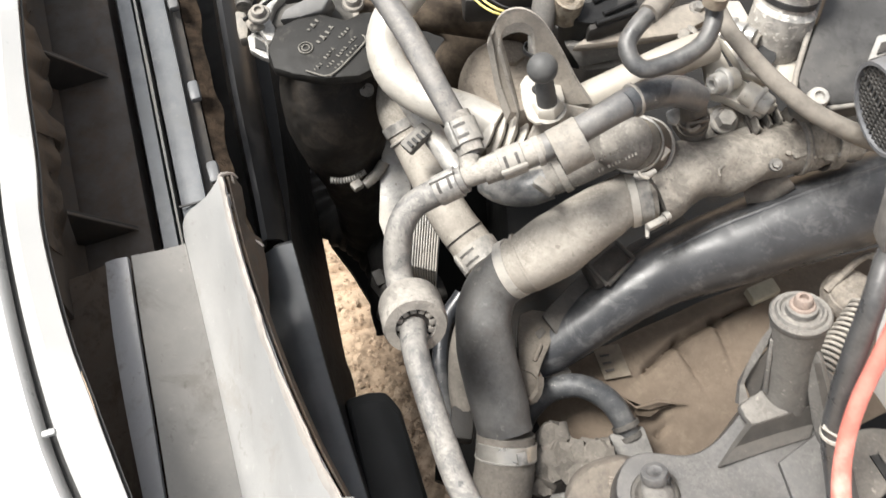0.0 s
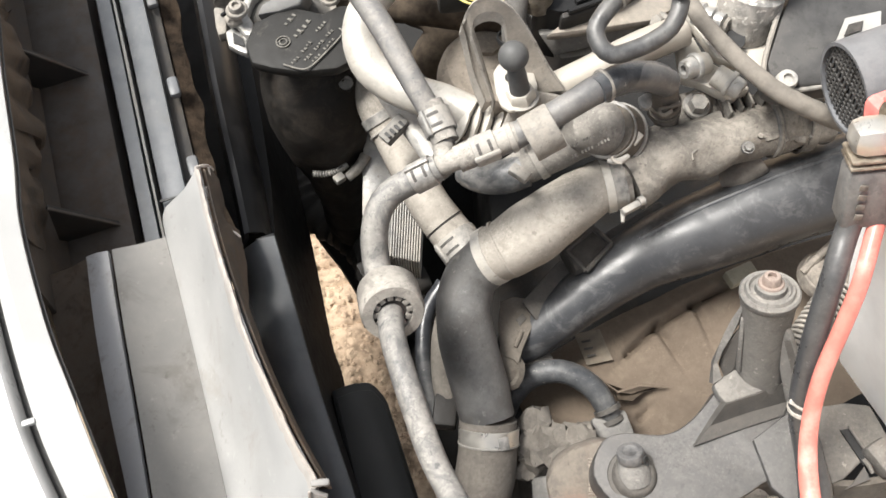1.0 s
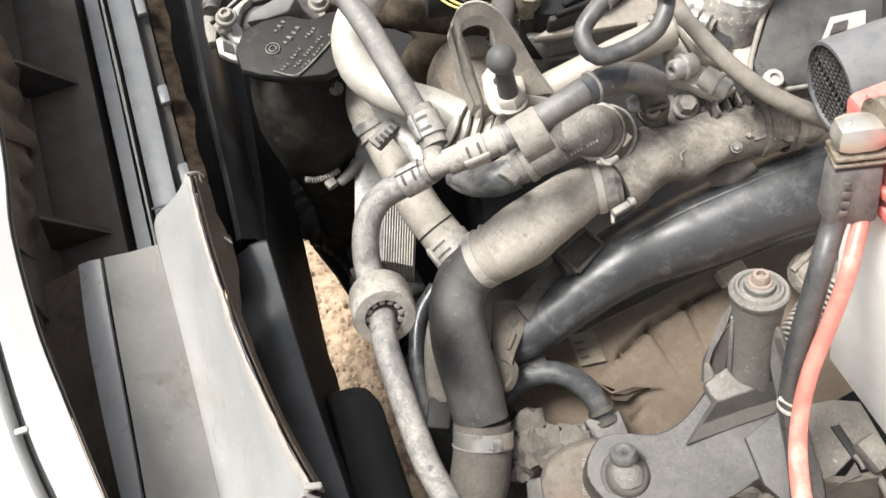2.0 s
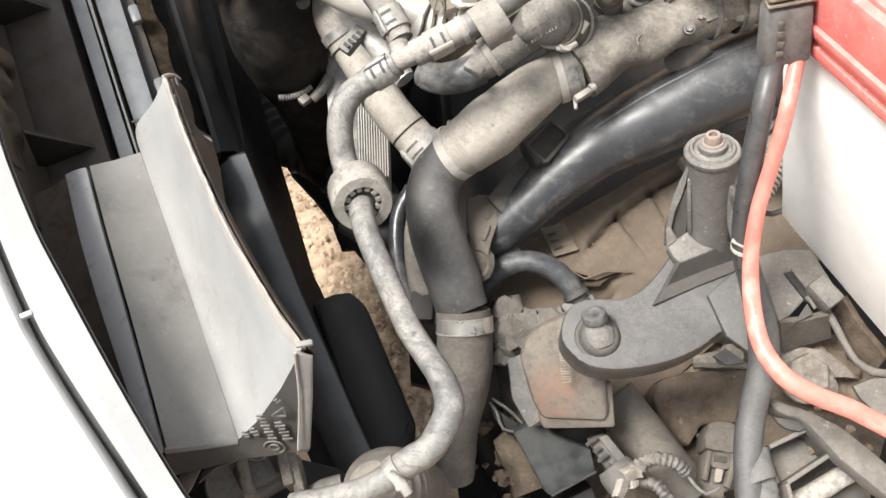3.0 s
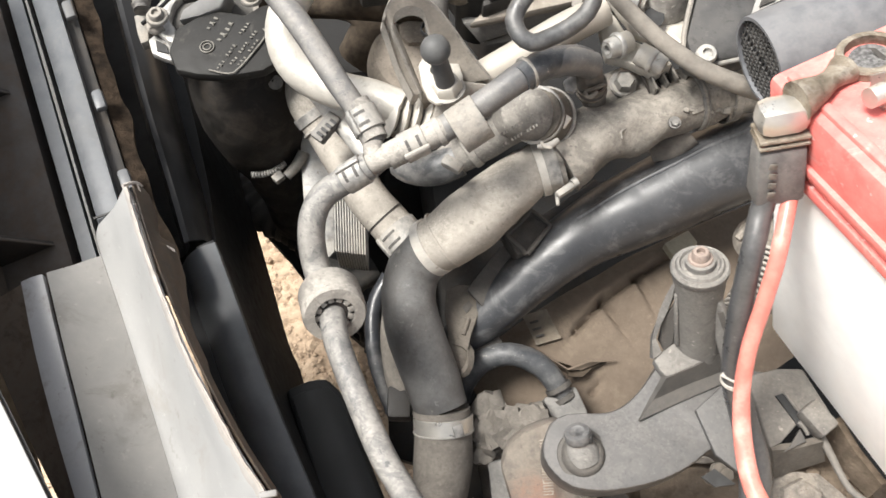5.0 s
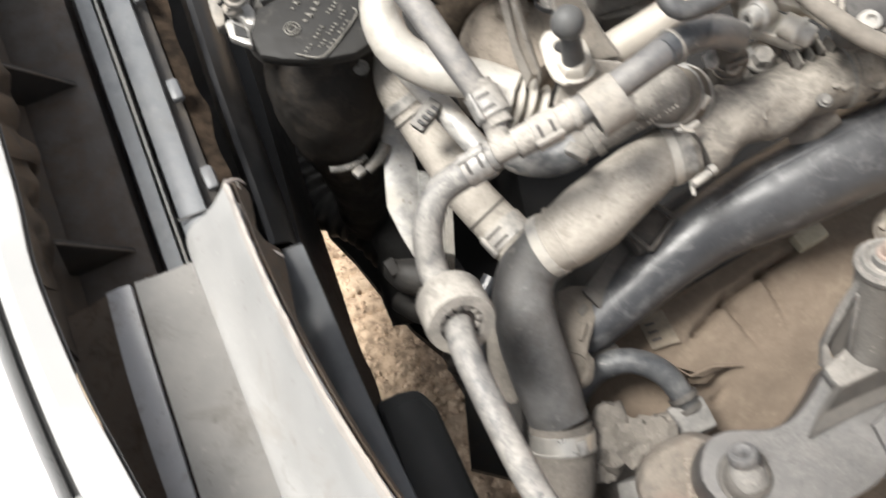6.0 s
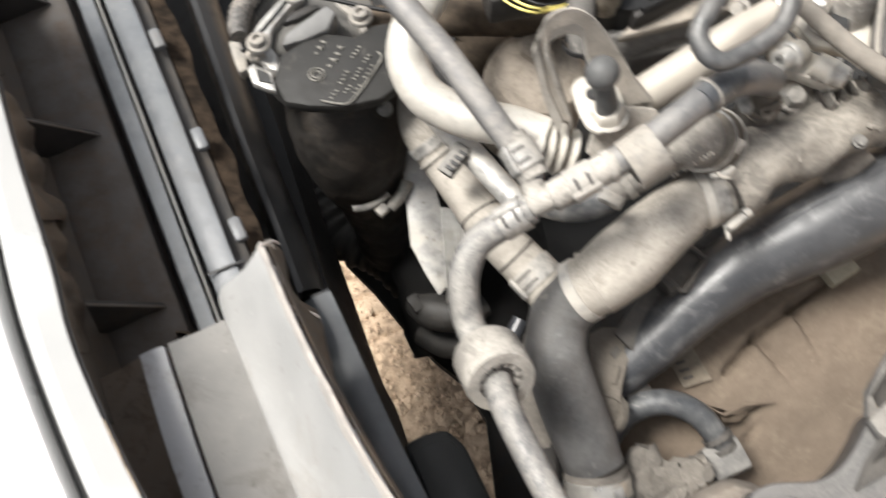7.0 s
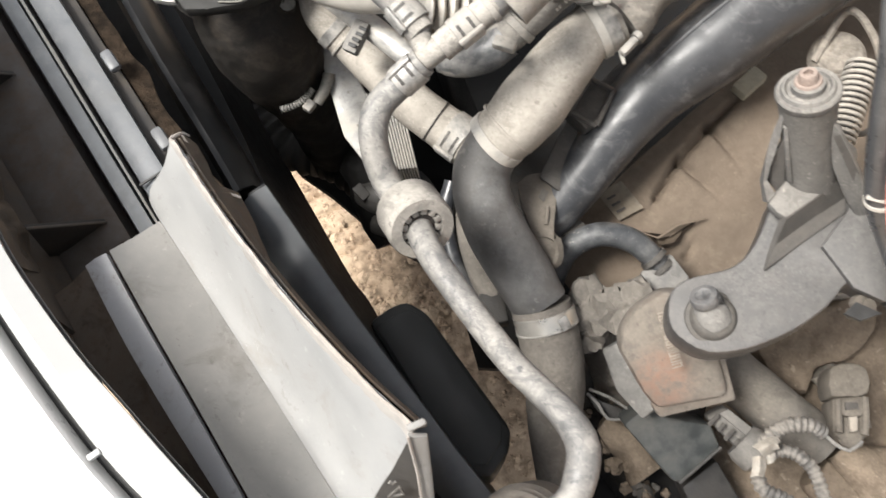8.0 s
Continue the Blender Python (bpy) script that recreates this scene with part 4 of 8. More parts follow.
# ---- air duct ----
def build_duct():
    duct = thing("air_duct", (-0.139, 0.198, 0.930), "light grey plastic air duct tray with a frayed upright edge", "air duct")
    seam = [V(p) for p in [(-0.203, 0.319, 0.915), (-0.178, 0.259, 0.915), (-0.152, 0.201, 0.918), (-0.128, 0.146, 0.920), (-0.104, 0.092, 0.925)]]
    hi = [V(p) for p in [(-0.221, 0.313, 0.912), (-0.198, 0.255, 0.912), (-0.171, 0.197, 0.914), (-0.145, 0.145, 0.916), (-0.116, 0.088, 0.920)]]
    left = [V(p) for p in [(-0.259, 0.299, 0.895), (-0.229, 0.246, 0.895), (-0.195, 0.193, 0.896), (-0.162, 0.147, 0.900), (-0.120, 0.088, 0.910)]]
    fold = [V(p) for p in [(-0.169, 0.341, 0.900), (-0.146, 0.288, 0.890), (-0.116, 0.223, 0.890), (-0.089, 0.165, 0.895), (-0.057, 0.101, 0.915)]]
    edge = [V(p) for p in [(-0.129, 0.365, 0.975), (-0.099, 0.300, 0.985), (-0.065, 0.237, 0.995), (-0.029, 0.180, 1.005), (0.001, 0.140, 1.012)]]
    down = Vector((0, 0, -1))
    part("stained_wing", loft([left, [a.lerp(b, 0.55) + down * 0.004 for a, b in zip(left, hi)], [p + down * 0.003 for p in hi]], 0.002), duct_brown, duct)
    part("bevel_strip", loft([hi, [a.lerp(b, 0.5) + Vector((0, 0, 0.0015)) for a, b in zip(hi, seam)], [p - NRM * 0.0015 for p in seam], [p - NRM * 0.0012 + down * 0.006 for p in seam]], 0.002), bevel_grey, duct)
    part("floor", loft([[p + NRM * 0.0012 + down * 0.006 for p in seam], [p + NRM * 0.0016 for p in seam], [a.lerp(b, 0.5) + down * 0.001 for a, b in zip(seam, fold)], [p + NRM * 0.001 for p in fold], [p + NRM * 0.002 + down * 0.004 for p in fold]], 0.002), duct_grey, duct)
    tail = [V((-0.116, 0.079, 0.910)), V((-0.104, 0.081, 0.910)), V((-0.057, 0.093, 0.910))]
    part("backing", loft([[p + down * 0.014 for p in left[:-1] + tail[:1]], [p + down * 0.014 for p in seam[:-1] + tail[1:2]], [p + down * 0.014 for p in fold[:-1] + tail[2:]]], 0.002), duct_brown, duct)
    q0 = [a.lerp(b, 0.10) + down * 0.004 for a, b in zip(fold, edge)]
    q1 = [a.lerp(b, 0.3) + down * 0.012 for a, b in zip(fold, edge)]
    q2 = [a.lerp(b, 0.65) + down * 0.012 for a, b in zip(fold, edge)]
    q0[0], q1[0], q2[0] = V((-0.172, 0.352, 0.905)), V((-0.167, 0.357, 0.920)), V((-0.144, 0.359, 0.950))
    # side wall lit through its paler base colour
    part("side_wall", loft([[p + NRM * 0.0005 + down * 0.001 for p in fold], q0, q1, q2, edge], 0.002, across=0.01), duct_lit, duct)
    part("fold_bead", tube([(*p, 0.0007) for p in fold], seg=8), duct_grey, duct)
    ragged = [Vector((*p[:2], p[2])) for p in spline([tuple(e) for e in edge], 0.004)]
    top = [p + Vector((0, 0, 0.002)) + NRM * (0.0012 + 0.0012 * noise.noise(p * 25) + 0.0006 * noise.noise(p * 140)) for p in ragged]
    part("frayed_edge", loft([[p - NRM * 0.001 for p in ragged], top, [p + NRM * 0.0005 + down * 0.006 for p in top]], 0.0008, curve=False), duct_edge, duct, "pale frayed plastic edge")
    under = [Vector(p) for p in spline([tuple(p) for p in q2], 0.004)]
    count = len(ragged)
    fringe = []
    for i, p in enumerate(ragged):
        q = under[int(i * (len(under) - 1) / (count - 1))]
        fringe.append(p.lerp(q, 0.16 + 0.16 * abs(noise.noise((i * 0.16, 3, 0))) + 0.07 * noise.noise((i * 0.7, 5, 0))) + Vector((-0.0003, 0, 0.0009)))
    part("dust_fringe", loft([[p + Vector((0, 0, 0.0012)) for p in ragged], [a.lerp(b, 0.5) + Vector((0, 0, 0.0006)) for a, b in zip(ragged, fringe)], fringe], 0.0004, curve=False), fringe_tan, duct, "tan dust along the frayed edge")
    hem = [(-0.127, 0.376, 0.957), (-0.121, 0.367, 0.950), (-0.115, 0.344, 0.945), (-0.104, 0.333, 0.945), (-0.095, 0.327, 0.945), (-0.091, 0.308, 0.945), (-0.084, 0.280, 0.945), (-0.074, 0.260, 0.945), (-0.054, 0.222, 0.955), (-0.031, 0.176, 0.965), (-0.014, 0.144, 0.975)]
    torn = [Vector(p) + NRM * 0.002 * noise.noise(Vector(p) * 90) for p in spline(hem, 0.005)]
    root = [Vector(p) + NRM * 0.003 + down * 0.006 for p in spline([tuple(e) for e in edge], 0.004)]
    part("outer_skirt", loft([root, [a + NRM * 0.002 + down * 0.012 for a in root], torn, [p - NRM * 0.003 + down * 0.03 for p in torn]], 0.0015), plastic_brown, duct, "muddy brown torn skirt")
    for pts in ([(-0.119, 0.349, 0.975, 0.0009), (-0.118, 0.345, 0.972, 0.0009), (-0.115, 0.341, 0.968, 0.0009), (-0.119, 0.339, 0.968, 0.0009)], [(-0.109, 0.326, 0.966, 0.0007), (-0.108, 0.322, 0.965, 0.0007), (-0.106, 0.319, 0.965, 0.0007)], [(-0.101, 0.326, 0.954, 0.0008), (-0.096, 0.324, 0.953, 0.0010), (-0.093, 0.322, 0.952, 0.0008)], [(-0.126, 0.358, 0.985, 0.0013), (-0.123, 0.363, 0.980, 0.0013), (-0.120, 0.366, 0.975, 0.0009), (-0.118, 0.366, 0.970, 0.0008)]):
        part("white_shred", tube(pts, seg=6), duct_edge, duct, "pale torn plastic shred")
    # near end
    e_top = [seam[-1], fold[-1], q0[-1], q1[-1], q2[-1], edge[-1]]
    e_low = [V(p) for p in [(-0.105, 0.077, 0.905), (-0.064, 0.088, 0.905), (-0.050, 0.091, 0.905), (-0.034, 0.093, 0.905), (-0.019, 0.096, 0.905), (-0.008, 0.096, 0.905)]]
    part("end_face", loft([e_top, e_low], 0.002, curve=False), face_dark, duct, "dark end face with raised marks")
    part("end_floor", plate([(-0.142, 0.118, 0.800), (-0.057, 0.115, 0.800), (0.001, 0.102, 0.800), (0.030, 0.071, 0.800), (0.051, 0.003, 0.800), (-0.152, -0.000, 0.800)], 0.02, 0.002), black_dusty, duct)
    part("flap", plate([(-0.102, 0.087, 0.900), (-0.083, 0.096, 0.900), (-0.083, 0.090, 0.900), (-0.090, 0.070, 0.900), (-0.094, 0.064, 0.900), (-0.099, 0.075, 0.900)], 0.003, 0.001), duct_brown, duct)
    part("mark_plate", plate([(-0.083, 0.096, 0.897), (-0.060, 0.104, 0.897), (-0.059, 0.091, 0.897), (-0.075, 0.085, 0.897), (-0.086, 0.074, 0.897), (-0.083, 0.087, 0.897)], 0.003, 0.001), face_dark, duct)
    part("fitting", lathe((-0.077, 0.085, 0.835), (0.05, -0.25, 1), [(0.019, -0.05), (0.019, -0.012), (0.0205, -0.010), (0.0205, -0.006), (0.0185, -0.004), (0.0185, 0.004), (0.0195, 0.006), (0.0195, 0.014), (0.017, 0.018), (0, 0.018)], 30), alu_dust, duct, "pale round fitting")
    for q, w in (((-0.056, 0.090, 0.845), 0.030), ((-0.048, 0.094, 0.840), 0.026), ((-0.054, 0.085, 0.835), 0.034)):
        part("block", box(q, (w, 0.022, 0.03), (0.8, 0.5, 0), UP, 0.004), cast_rough, duct)
    for q in ((-0.033, 0.095, 0.850), (-0.024, 0.087, 0.846), (-0.062, 0.086, 0.850)):
        part("slat", box(q, (0.008, 0.034, 0.03), (0.9, 0.3, 0), UP, 0.0015), tray_grey, duct)
    part("elbow_pipe", tube([(-0.015, 0.072, 0.840, 0.0078), (-0.004, 0.080, 0.840, 0.0081), (0.009, 0.084, 0.840, 0.0078)], seg=16, lump=0.002), cast_grey, duct)
    part("end_lip", tube([(*(seam[-1] + down * 0.001), 0.0022), (*(seam[-1].lerp(fold[-1], 0.5) + down * 0.002), 0.0024), (*(fold[-1] + down * 0.001), 0.0024)], seg=8), duct_grey, duct)
    part("end_flange", plate([(-0.003, 0.137, 1.012), (0.000, 0.135, 1.012), (0.007, 0.135, 1.008), (0.003, 0.118, 0.972), (-0.003, 0.093, 0.930), (-0.011, 0.093, 0.930), (-0.006, 0.118, 0.972)], 0.003, 0.0008), duct_grey, duct)
    part("flange_edge", tube([(-0.003, 0.136, 1.014, 0.0009), (-0.005, 0.117, 0.975, 0.0009), (-0.010, 0.092, 0.935, 0.0010)], seg=8), duct_edge, duct)
    part("hook", box((0.003, 0.141, 1.018), (0.011, 0.0042, 0.004), (1, 0.2, 0), UP, 0.0015), duct_grey, duct)
    face = Vector((-0.016, -0.924, 0.381))
    for a, b, count, wide in (((-0.0365, 0.1129, 0.948), (-0.0309, 0.1012, 0.9197), 8, 0.0066), ((-0.0252, 0.1098, 0.941), (-0.0199, 0.1011, 0.92), 6, 0.0075), ((-0.0447, 0.1069, 0.9329), (-0.0409, 0.1029, 0.9234), 3, 0.0066), ((-0.0504, 0.1053, 0.9289), (-0.0487, 0.1021, 0.9211), 3, 0.0053), ((-0.0238, 0.1194, 0.9643), (-0.02, 0.118, 0.9609), 2, 0.0044)):
        run = V(b) - V(a)
        for k in range(count):
            part("raised_mark", box(V(a).lerp(V(b), (k + 0.5) / count), (run.length / count * 0.5, wide * (0.7 + 0.3 * (k % 2)), 0.0012), run, face, 0.0003), ink_mid, duct)
    for q, rr in (((-0.0469, 0.0945, 0.9028), 0.0072), ((-0.0469, 0.0945, 0.9028), 0.0030), ((-0.0313, 0.0978, 0.9116), 0.0068), ((-0.0313, 0.0978, 0.9116), 0.0028)):
        part("round_mark", band(q, face, rr, 0.0012, 0.0010, seg=24), ink_mid, duct)
    tri = [V(p) for p in ((-0.0276, 0.1122, 0.9465), (-0.0188, 0.1158, 0.9556), (-0.0183, 0.1121, 0.9467))]
    for k in range(3):
        a, b = tri[k], tri[(k + 1) % 3]
        part("triangle_mark", box(a.lerp(b, 0.5), ((b - a).length, 0.0012, 0.0012), b - a, face, 0.0), ink_mid, duct)
    return duct


build_duct()


# ---- alternator and coolant pump side ----
def build_alternator():
    alt = thing("coolant_pump", (-0.104, 0.579, 0.800), "black coolant pump with a moulded cap and a thick rubber elbow", "pump")
    part("elbow", tube([(-0.101, 0.620, 0.800, 0.0511), (-0.104, 0.595, 0.790, 0.0563), (-0.102, 0.580, 0.762, 0.0560), (-0.100, 0.574, 0.715, 0.0491), (-0.092, 0.573, 0.655, 0.0403), (-0.086, 0.568, 0.590, 0.0345), (-0.086, 0.566, 0.510, 0.0317)], seg=36, lump=0.0025), elbow_dusty, alt)
    part("cap", plate([(-0.146, 0.576, 0.885), (-0.129, 0.589, 0.885), (-0.111, 0.598, 0.885), (-0.094, 0.595, 0.885), (-0.084, 0.593, 0.885), (-0.070, 0.604, 0.885), (-0.045, 0.608, 0.885), (-0.043, 0.571, 0.885), (-0.044, 0.544, 0.885), (-0.061, 0.531, 0.885), (-0.092, 0.524, 0.885), (-0.120, 0.526, 0.885), (-0.139, 0.530, 0.885), (-0.149, 0.551, 0.885)], 0.012, 0.003), cap_black, alt, "black cap with pale lettering")
    part("facet", plate([(-0.145, 0.585, 0.884), (-0.141, 0.594, 0.890), (-0.107, 0.618, 0.896), (-0.099, 0.610, 0.896), (-0.105, 0.596, 0.890), (-0.125, 0.589, 0.887)], 0.03, 0.003), facet_grey, alt, "pale grey slanted facet")
    part("dome", lathe((-0.121, 0.625, 0.850), (0.05, -0.05, 1), [(0.056, -0.05), (0.056, 0.004), (0.053, 0.010), (0.046, 0.013), (0, 0.014)], 44), dome_grey, alt)
    part("dome_wedge", plate([(-0.145, 0.609, 0.885), (-0.139, 0.620, 0.885), (-0.124, 0.627, 0.885), (-0.113, 0.625, 0.885), (-0.133, 0.613, 0.885)], 0.008, 0.002), black_dusty, alt)
    part("side_lug", plate([(-0.081, 0.604, 0.868), (-0.071, 0.620, 0.868), (-0.056, 0.626, 0.868), (-0.043, 0.623, 0.868), (-0.043, 0.601, 0.868), (-0.065, 0.611, 0.868)], 0.02, 0.003), strap_grey, alt)
    part("lower_lug", plate([(-0.086, 0.566, 0.815), (-0.069, 0.571, 0.815), (-0.058, 0.569, 0.815), (-0.061, 0.560, 0.815), (-0.076, 0.561, 0.815)], 0.02, 0.003), black_dusty, alt)
    part("lug_hole", lathe((-0.064, 0.564, 0.818), (0, -0.2, 1), [(0.0072, 0), (0.0072, 0.002), (0.0045, 0.0022), (0.004, 0.0005), (0, 0.0005)], 18), steel_clip, alt)
    part("cap_rib", tube([(-0.109, 0.529, 0.887, 0.0008), (-0.091, 0.525, 0.887, 0.0009), (-0.083, 0.530, 0.887, 0.0009), (-0.071, 0.549, 0.887, 0.0010), (-0.061, 0.569, 0.887, 0.0008), (-0.065, 0.575, 0.887, 0.0007)], seg=8), ink_rib, alt, "pale raised rib")
    for row, n, w in (([(-0.102, 0.530, 0.886), (-0.087, 0.562, 0.886)], 9, 18), ([(-0.091, 0.535, 0.886), (-0.071, 0.574, 0.886)], 12, 17), ([(-0.084, 0.534, 0.886), (-0.066, 0.568, 0.886)], 9, 14), ([(-0.105, 0.560, 0.886), (-0.094, 0.584, 0.886)], 4, 30), ([(-0.116, 0.573, 0.886), (-0.109, 0.590, 0.886)], 3, 24), ([(-0.086, 0.569, 0.886), (-0.079, 0.583, 0.886)], 4, 18)):
        a, b = V(row[0]), V(row[1])
        run = b - a
        side = run.cross(Vector(UP)).normalized()
        for k in range(n):
            if n > 8 and k % 5 == 3:
                continue
            p = a.lerp(b, (k + 0.5) / n)
            wide = w * 0.00015 * (0.75 + 0.25 * ((k * 5) % 3))
            part("lettering", box(p + side * 0.0004 * (k % 3 - 1), (run.length / n * 0.34, wide, 0.0006), run, UP, 0.0), ink_rib, alt)
            if k % 2:
                part("lettering", box(p + side * wide * 0.4, (run.length / n * 0.66, wide * 0.25, 0.0006), run, UP, 0.0), ink_rib, alt)
    for rr in (0.0058, 0.0030):
        part("mark", band((-0.114, 0.555, 0.886), UP, rr, 0.0012, 0.0010), ink_rib, alt, "round pale mark")
    flange = thing("pump_bracket", (-0.171, 0.613, 0.860), "bright aluminium pump bracket with bolts beside the cap", "bracket")
    part("sleeve", tube([(-0.164, 0.662, 0.880, 0.0091), (-0.174, 0.646, 0.880, 0.0090), (-0.182, 0.629, 0.880, 0.0089), (-0.184, 0.610, 0.880, 0.0082), (-0.182, 0.600, 0.880, 0.0071)], seg=18, ridge=0.06, pitch=0.0055), corr_grey, flange, "grey corrugated sleeve")
    part("plate", plate([(-0.176, 0.606, 0.874), (-0.165, 0.625, 0.874), (-0.150, 0.645, 0.874), (-0.146, 0.660, 0.874), (-0.129, 0.660, 0.874), (-0.131, 0.645, 0.874), (-0.141, 0.637, 0.874), (-0.156, 0.614, 0.874), (-0.158, 0.596, 0.874), (-0.150, 0.585, 0.874), (-0.147, 0.568, 0.874), (-0.155, 0.570, 0.874), (-0.168, 0.583, 0.874), (-0.176, 0.585, 0.874)], 0.014, 0.003), alu_bright, flange)
    part("web", plate([(-0.106, 0.650, 0.866), (-0.086, 0.637, 0.866), (-0.046, 0.630, 0.866), (-0.045, 0.621, 0.866), (-0.066, 0.619, 0.866), (-0.080, 0.606, 0.866), (-0.086, 0.625, 0.866), (-0.106, 0.644, 0.866)], 0.014, 0.003), alu_dust, flange)
    part("tab", plate([(-0.196, 0.608, 0.864), (-0.186, 0.610, 0.864), (-0.180, 0.596, 0.864), (-0.177, 0.578, 0.864), (-0.184, 0.575, 0.864), (-0.189, 0.586, 0.864)], 0.012, 0.002), alu_dust, flange)
    part("tooth", plate([(-0.177, 0.578, 0.866), (-0.171, 0.584, 0.866), (-0.156, 0.574, 0.866), (-0.151, 0.554, 0.866), (-0.160, 0.557, 0.866), (-0.171, 0.562, 0.866)], 0.008, 0.0015), alu_bright, flange)
    part("window", plate([(-0.169, 0.576, 0.868), (-0.158, 0.570, 0.868), (-0.155, 0.561, 0.868), (-0.166, 0.564, 0.868)], 0.002, 0.0), seam_black, flange)
    part("stub", tube([(-0.176, 0.590, 0.875, 0.0038), (-0.172, 0.583, 0.875, 0.0040), (-0.168, 0.581, 0.875, 0.0038), (-0.161, 0.585, 0.875, 0.0035)], seg=14), alu_dust, flange)
    part("rim_lip", tube([(-0.176, 0.579, 0.887, 0.0020), (-0.165, 0.594, 0.887, 0.0018), (-0.149, 0.618, 0.887, 0.0018), (-0.139, 0.634, 0.887, 0.0018), (-0.126, 0.635, 0.887, 0.0018), (-0.104, 0.630, 0.887, 0.0018), (-0.074, 0.621, 0.887, 0.0018), (-0.041, 0.613, 0.887, 0.0018)], seg=10), black_plastic, flange, "thin black seal lip")
    for p in ([(-0.135, 0.636, 0.890), (-0.163, 0.586, 0.890), (-0.079, 0.610, 0.890)]):
        b = bolt(flange, p, (0, -0.05, 1), 0.0068, 0.006, alu_dust, 0.0105, socket=True)


build_alternator()


def build_bleed():
    t = thing("bleed_nipple", (-0.072, 0.526, 0.700), "grimy metal bleed nipple with a threaded clamp screw", "fitting")
    part("stem", tube([(-0.050, 0.547, 0.715, 0.0063), (-0.056, 0.535, 0.710, 0.0063), (-0.068, 0.522, 0.705, 0.0053)], seg=14), alu_dust, t)
    part("nut", box((-0.075, 0.516, 0.713), (0.012, 0.010, 0.008), (0.7, 0.7, 0), UP, 0.0015), alu_dust, t)
    part("screw", tube([(-0.104, 0.519, 0.713, 0.0034), (-0.092, 0.520, 0.713, 0.0034), (-0.079, 0.525, 0.713, 0.0034), (-0.069, 0.534, 0.713, 0.0029)], seg=12, ridge=0.22, pitch=0.0030), steel_clip, t)


build_bleed()


# ---- hoses and pipes round the oil cooler ----
def build_engine_hoses():
    face = (-0.05, -0.45, 0.9)
    s = hose("exhaust_return_pipe", [(-0.005, 0.635, 0.930, 0.0158), (-0.021, 0.596, 0.930, 0.0159), (-0.035, 0.567, 0.925, 0.0162), (-0.038, 0.543, 0.915, 0.0166), (-0.025, 0.518, 0.905, 0.0166), (0.006, 0.501, 0.900, 0.0165), (0.040, 0.492, 0.900, 0.0160), (0.067, 0.481, 0.900, 0.0150)], steel_cream, "cream metal pipe bent in a tight curve", "pipe", seg=26)
    bel = [(0.056, 0.477, 0.896, 0.0200), (0.066, 0.477, 0.892, 0.0210), (0.076, 0.476, 0.890, 0.0207), (0.085, 0.474, 0.887, 0.0194)]
    for k, (x, y, z, r) in enumerate(bel):
        ax = (V(bel[min(k + 1, 3)]) - V(bel[max(k - 1, 0)])).normalized()
        part("bellows_fold", lathe((x, y, z), ax, [(r * 0.62, -0.0042), (r * 0.96, -0.0010), (r, 0.0), (r * 0.96, 0.0010), (r * 0.62, 0.0042)], 36), steel_cream, s)
    part("bellows_core", tube([(x, y, z, r * 0.6) for x, y, z, r in bel], seg=22), strap_grey, s)
    d = hose("upper_coolant_pipe", [(-0.071, 0.584, 1.000, 0.0103), (-0.042, 0.540, 0.995, 0.0101), (-0.009, 0.498, 0.985, 0.0100), (0.018, 0.458, 0.975, 0.0095), (0.041, 0.429, 0.960, 0.0087), (0.049, 0.413, 0.955, 0.0076)], pipe_grey, "grey dusty coolant pipe running down to a junction", "pipe", seg=20)
    part("end_sleeve", tube([(0.033, 0.443, 0.965, 0.0110), (0.041, 0.430, 0.960, 0.0110), (0.049, 0.415, 0.956, 0.0106)], seg=20), rubber_dust, d)
    window_clamp(d, [(0.033, 0.443, 0.965, 0.0114), (0.041, 0.430, 0.960, 0.0114), (0.049, 0.415, 0.956, 0.0114)], 0.55, steel_clip, face)
    tee = hose("junction_fitting", [(0.037, 0.394, 0.947, 0.0087), (0.050, 0.399, 0.952, 0.0087), (0.064, 0.404, 0.956, 0.0086)], rubber_dust, "dusty black three-way hose junction", "fitting", seg=18)
    part("branch", tube([(0.050, 0.399, 0.952, 0.0079), (0.047, 0.413, 0.955, 0.0083)], seg=18), rubber_dust, tee)
    right = [(0.059, 0.401, 0.955, 0.0101), (0.079, 0.410, 0.960, 0.0105), (0.102, 0.420, 0.966, 0.0105), (0.125, 0.432, 0.975, 0.0104), (0.142, 0.443, 0.980, 0.0104), (0.161, 0.457, 0.983, 0.0112), (0.179, 0.469, 0.980, 0.0115), (0.202, 0.481, 0.970, 0.0115), (0.220, 0.487, 0.956, 0.0110)]
    h = hose("vent_hose", right, pipe_grey, "dusty grey vent hose with clips and a bracket band", seg=22)
    part("sleeve", tube([(0.159, 0.453, 0.985, 0.0107), (0.172, 0.464, 0.984, 0.0114), (0.189, 0.476, 0.976, 0.0119), (0.205, 0.485, 0.966, 0.0116), (0.214, 0.490, 0.958, 0.0111)], seg=24, lump=0.001), hose_mottled, h, "black rubber end sleeve flecked with dust")
    part("end_elbow", tube([*[(0.201, 0.484, 0.964, 0.0110), (0.214, 0.490, 0.955, 0.0112), (0.220, 0.491, 0.940, 0.0112), (0.224, 0.491, 0.925, 0.0111), (0.228, 0.490, 0.912, 0.0110), (0.231, 0.489, 0.900, 0.0101)]], seg=24, lump=0.0012), sleeve_dust, h, "dusty brown elbow end")
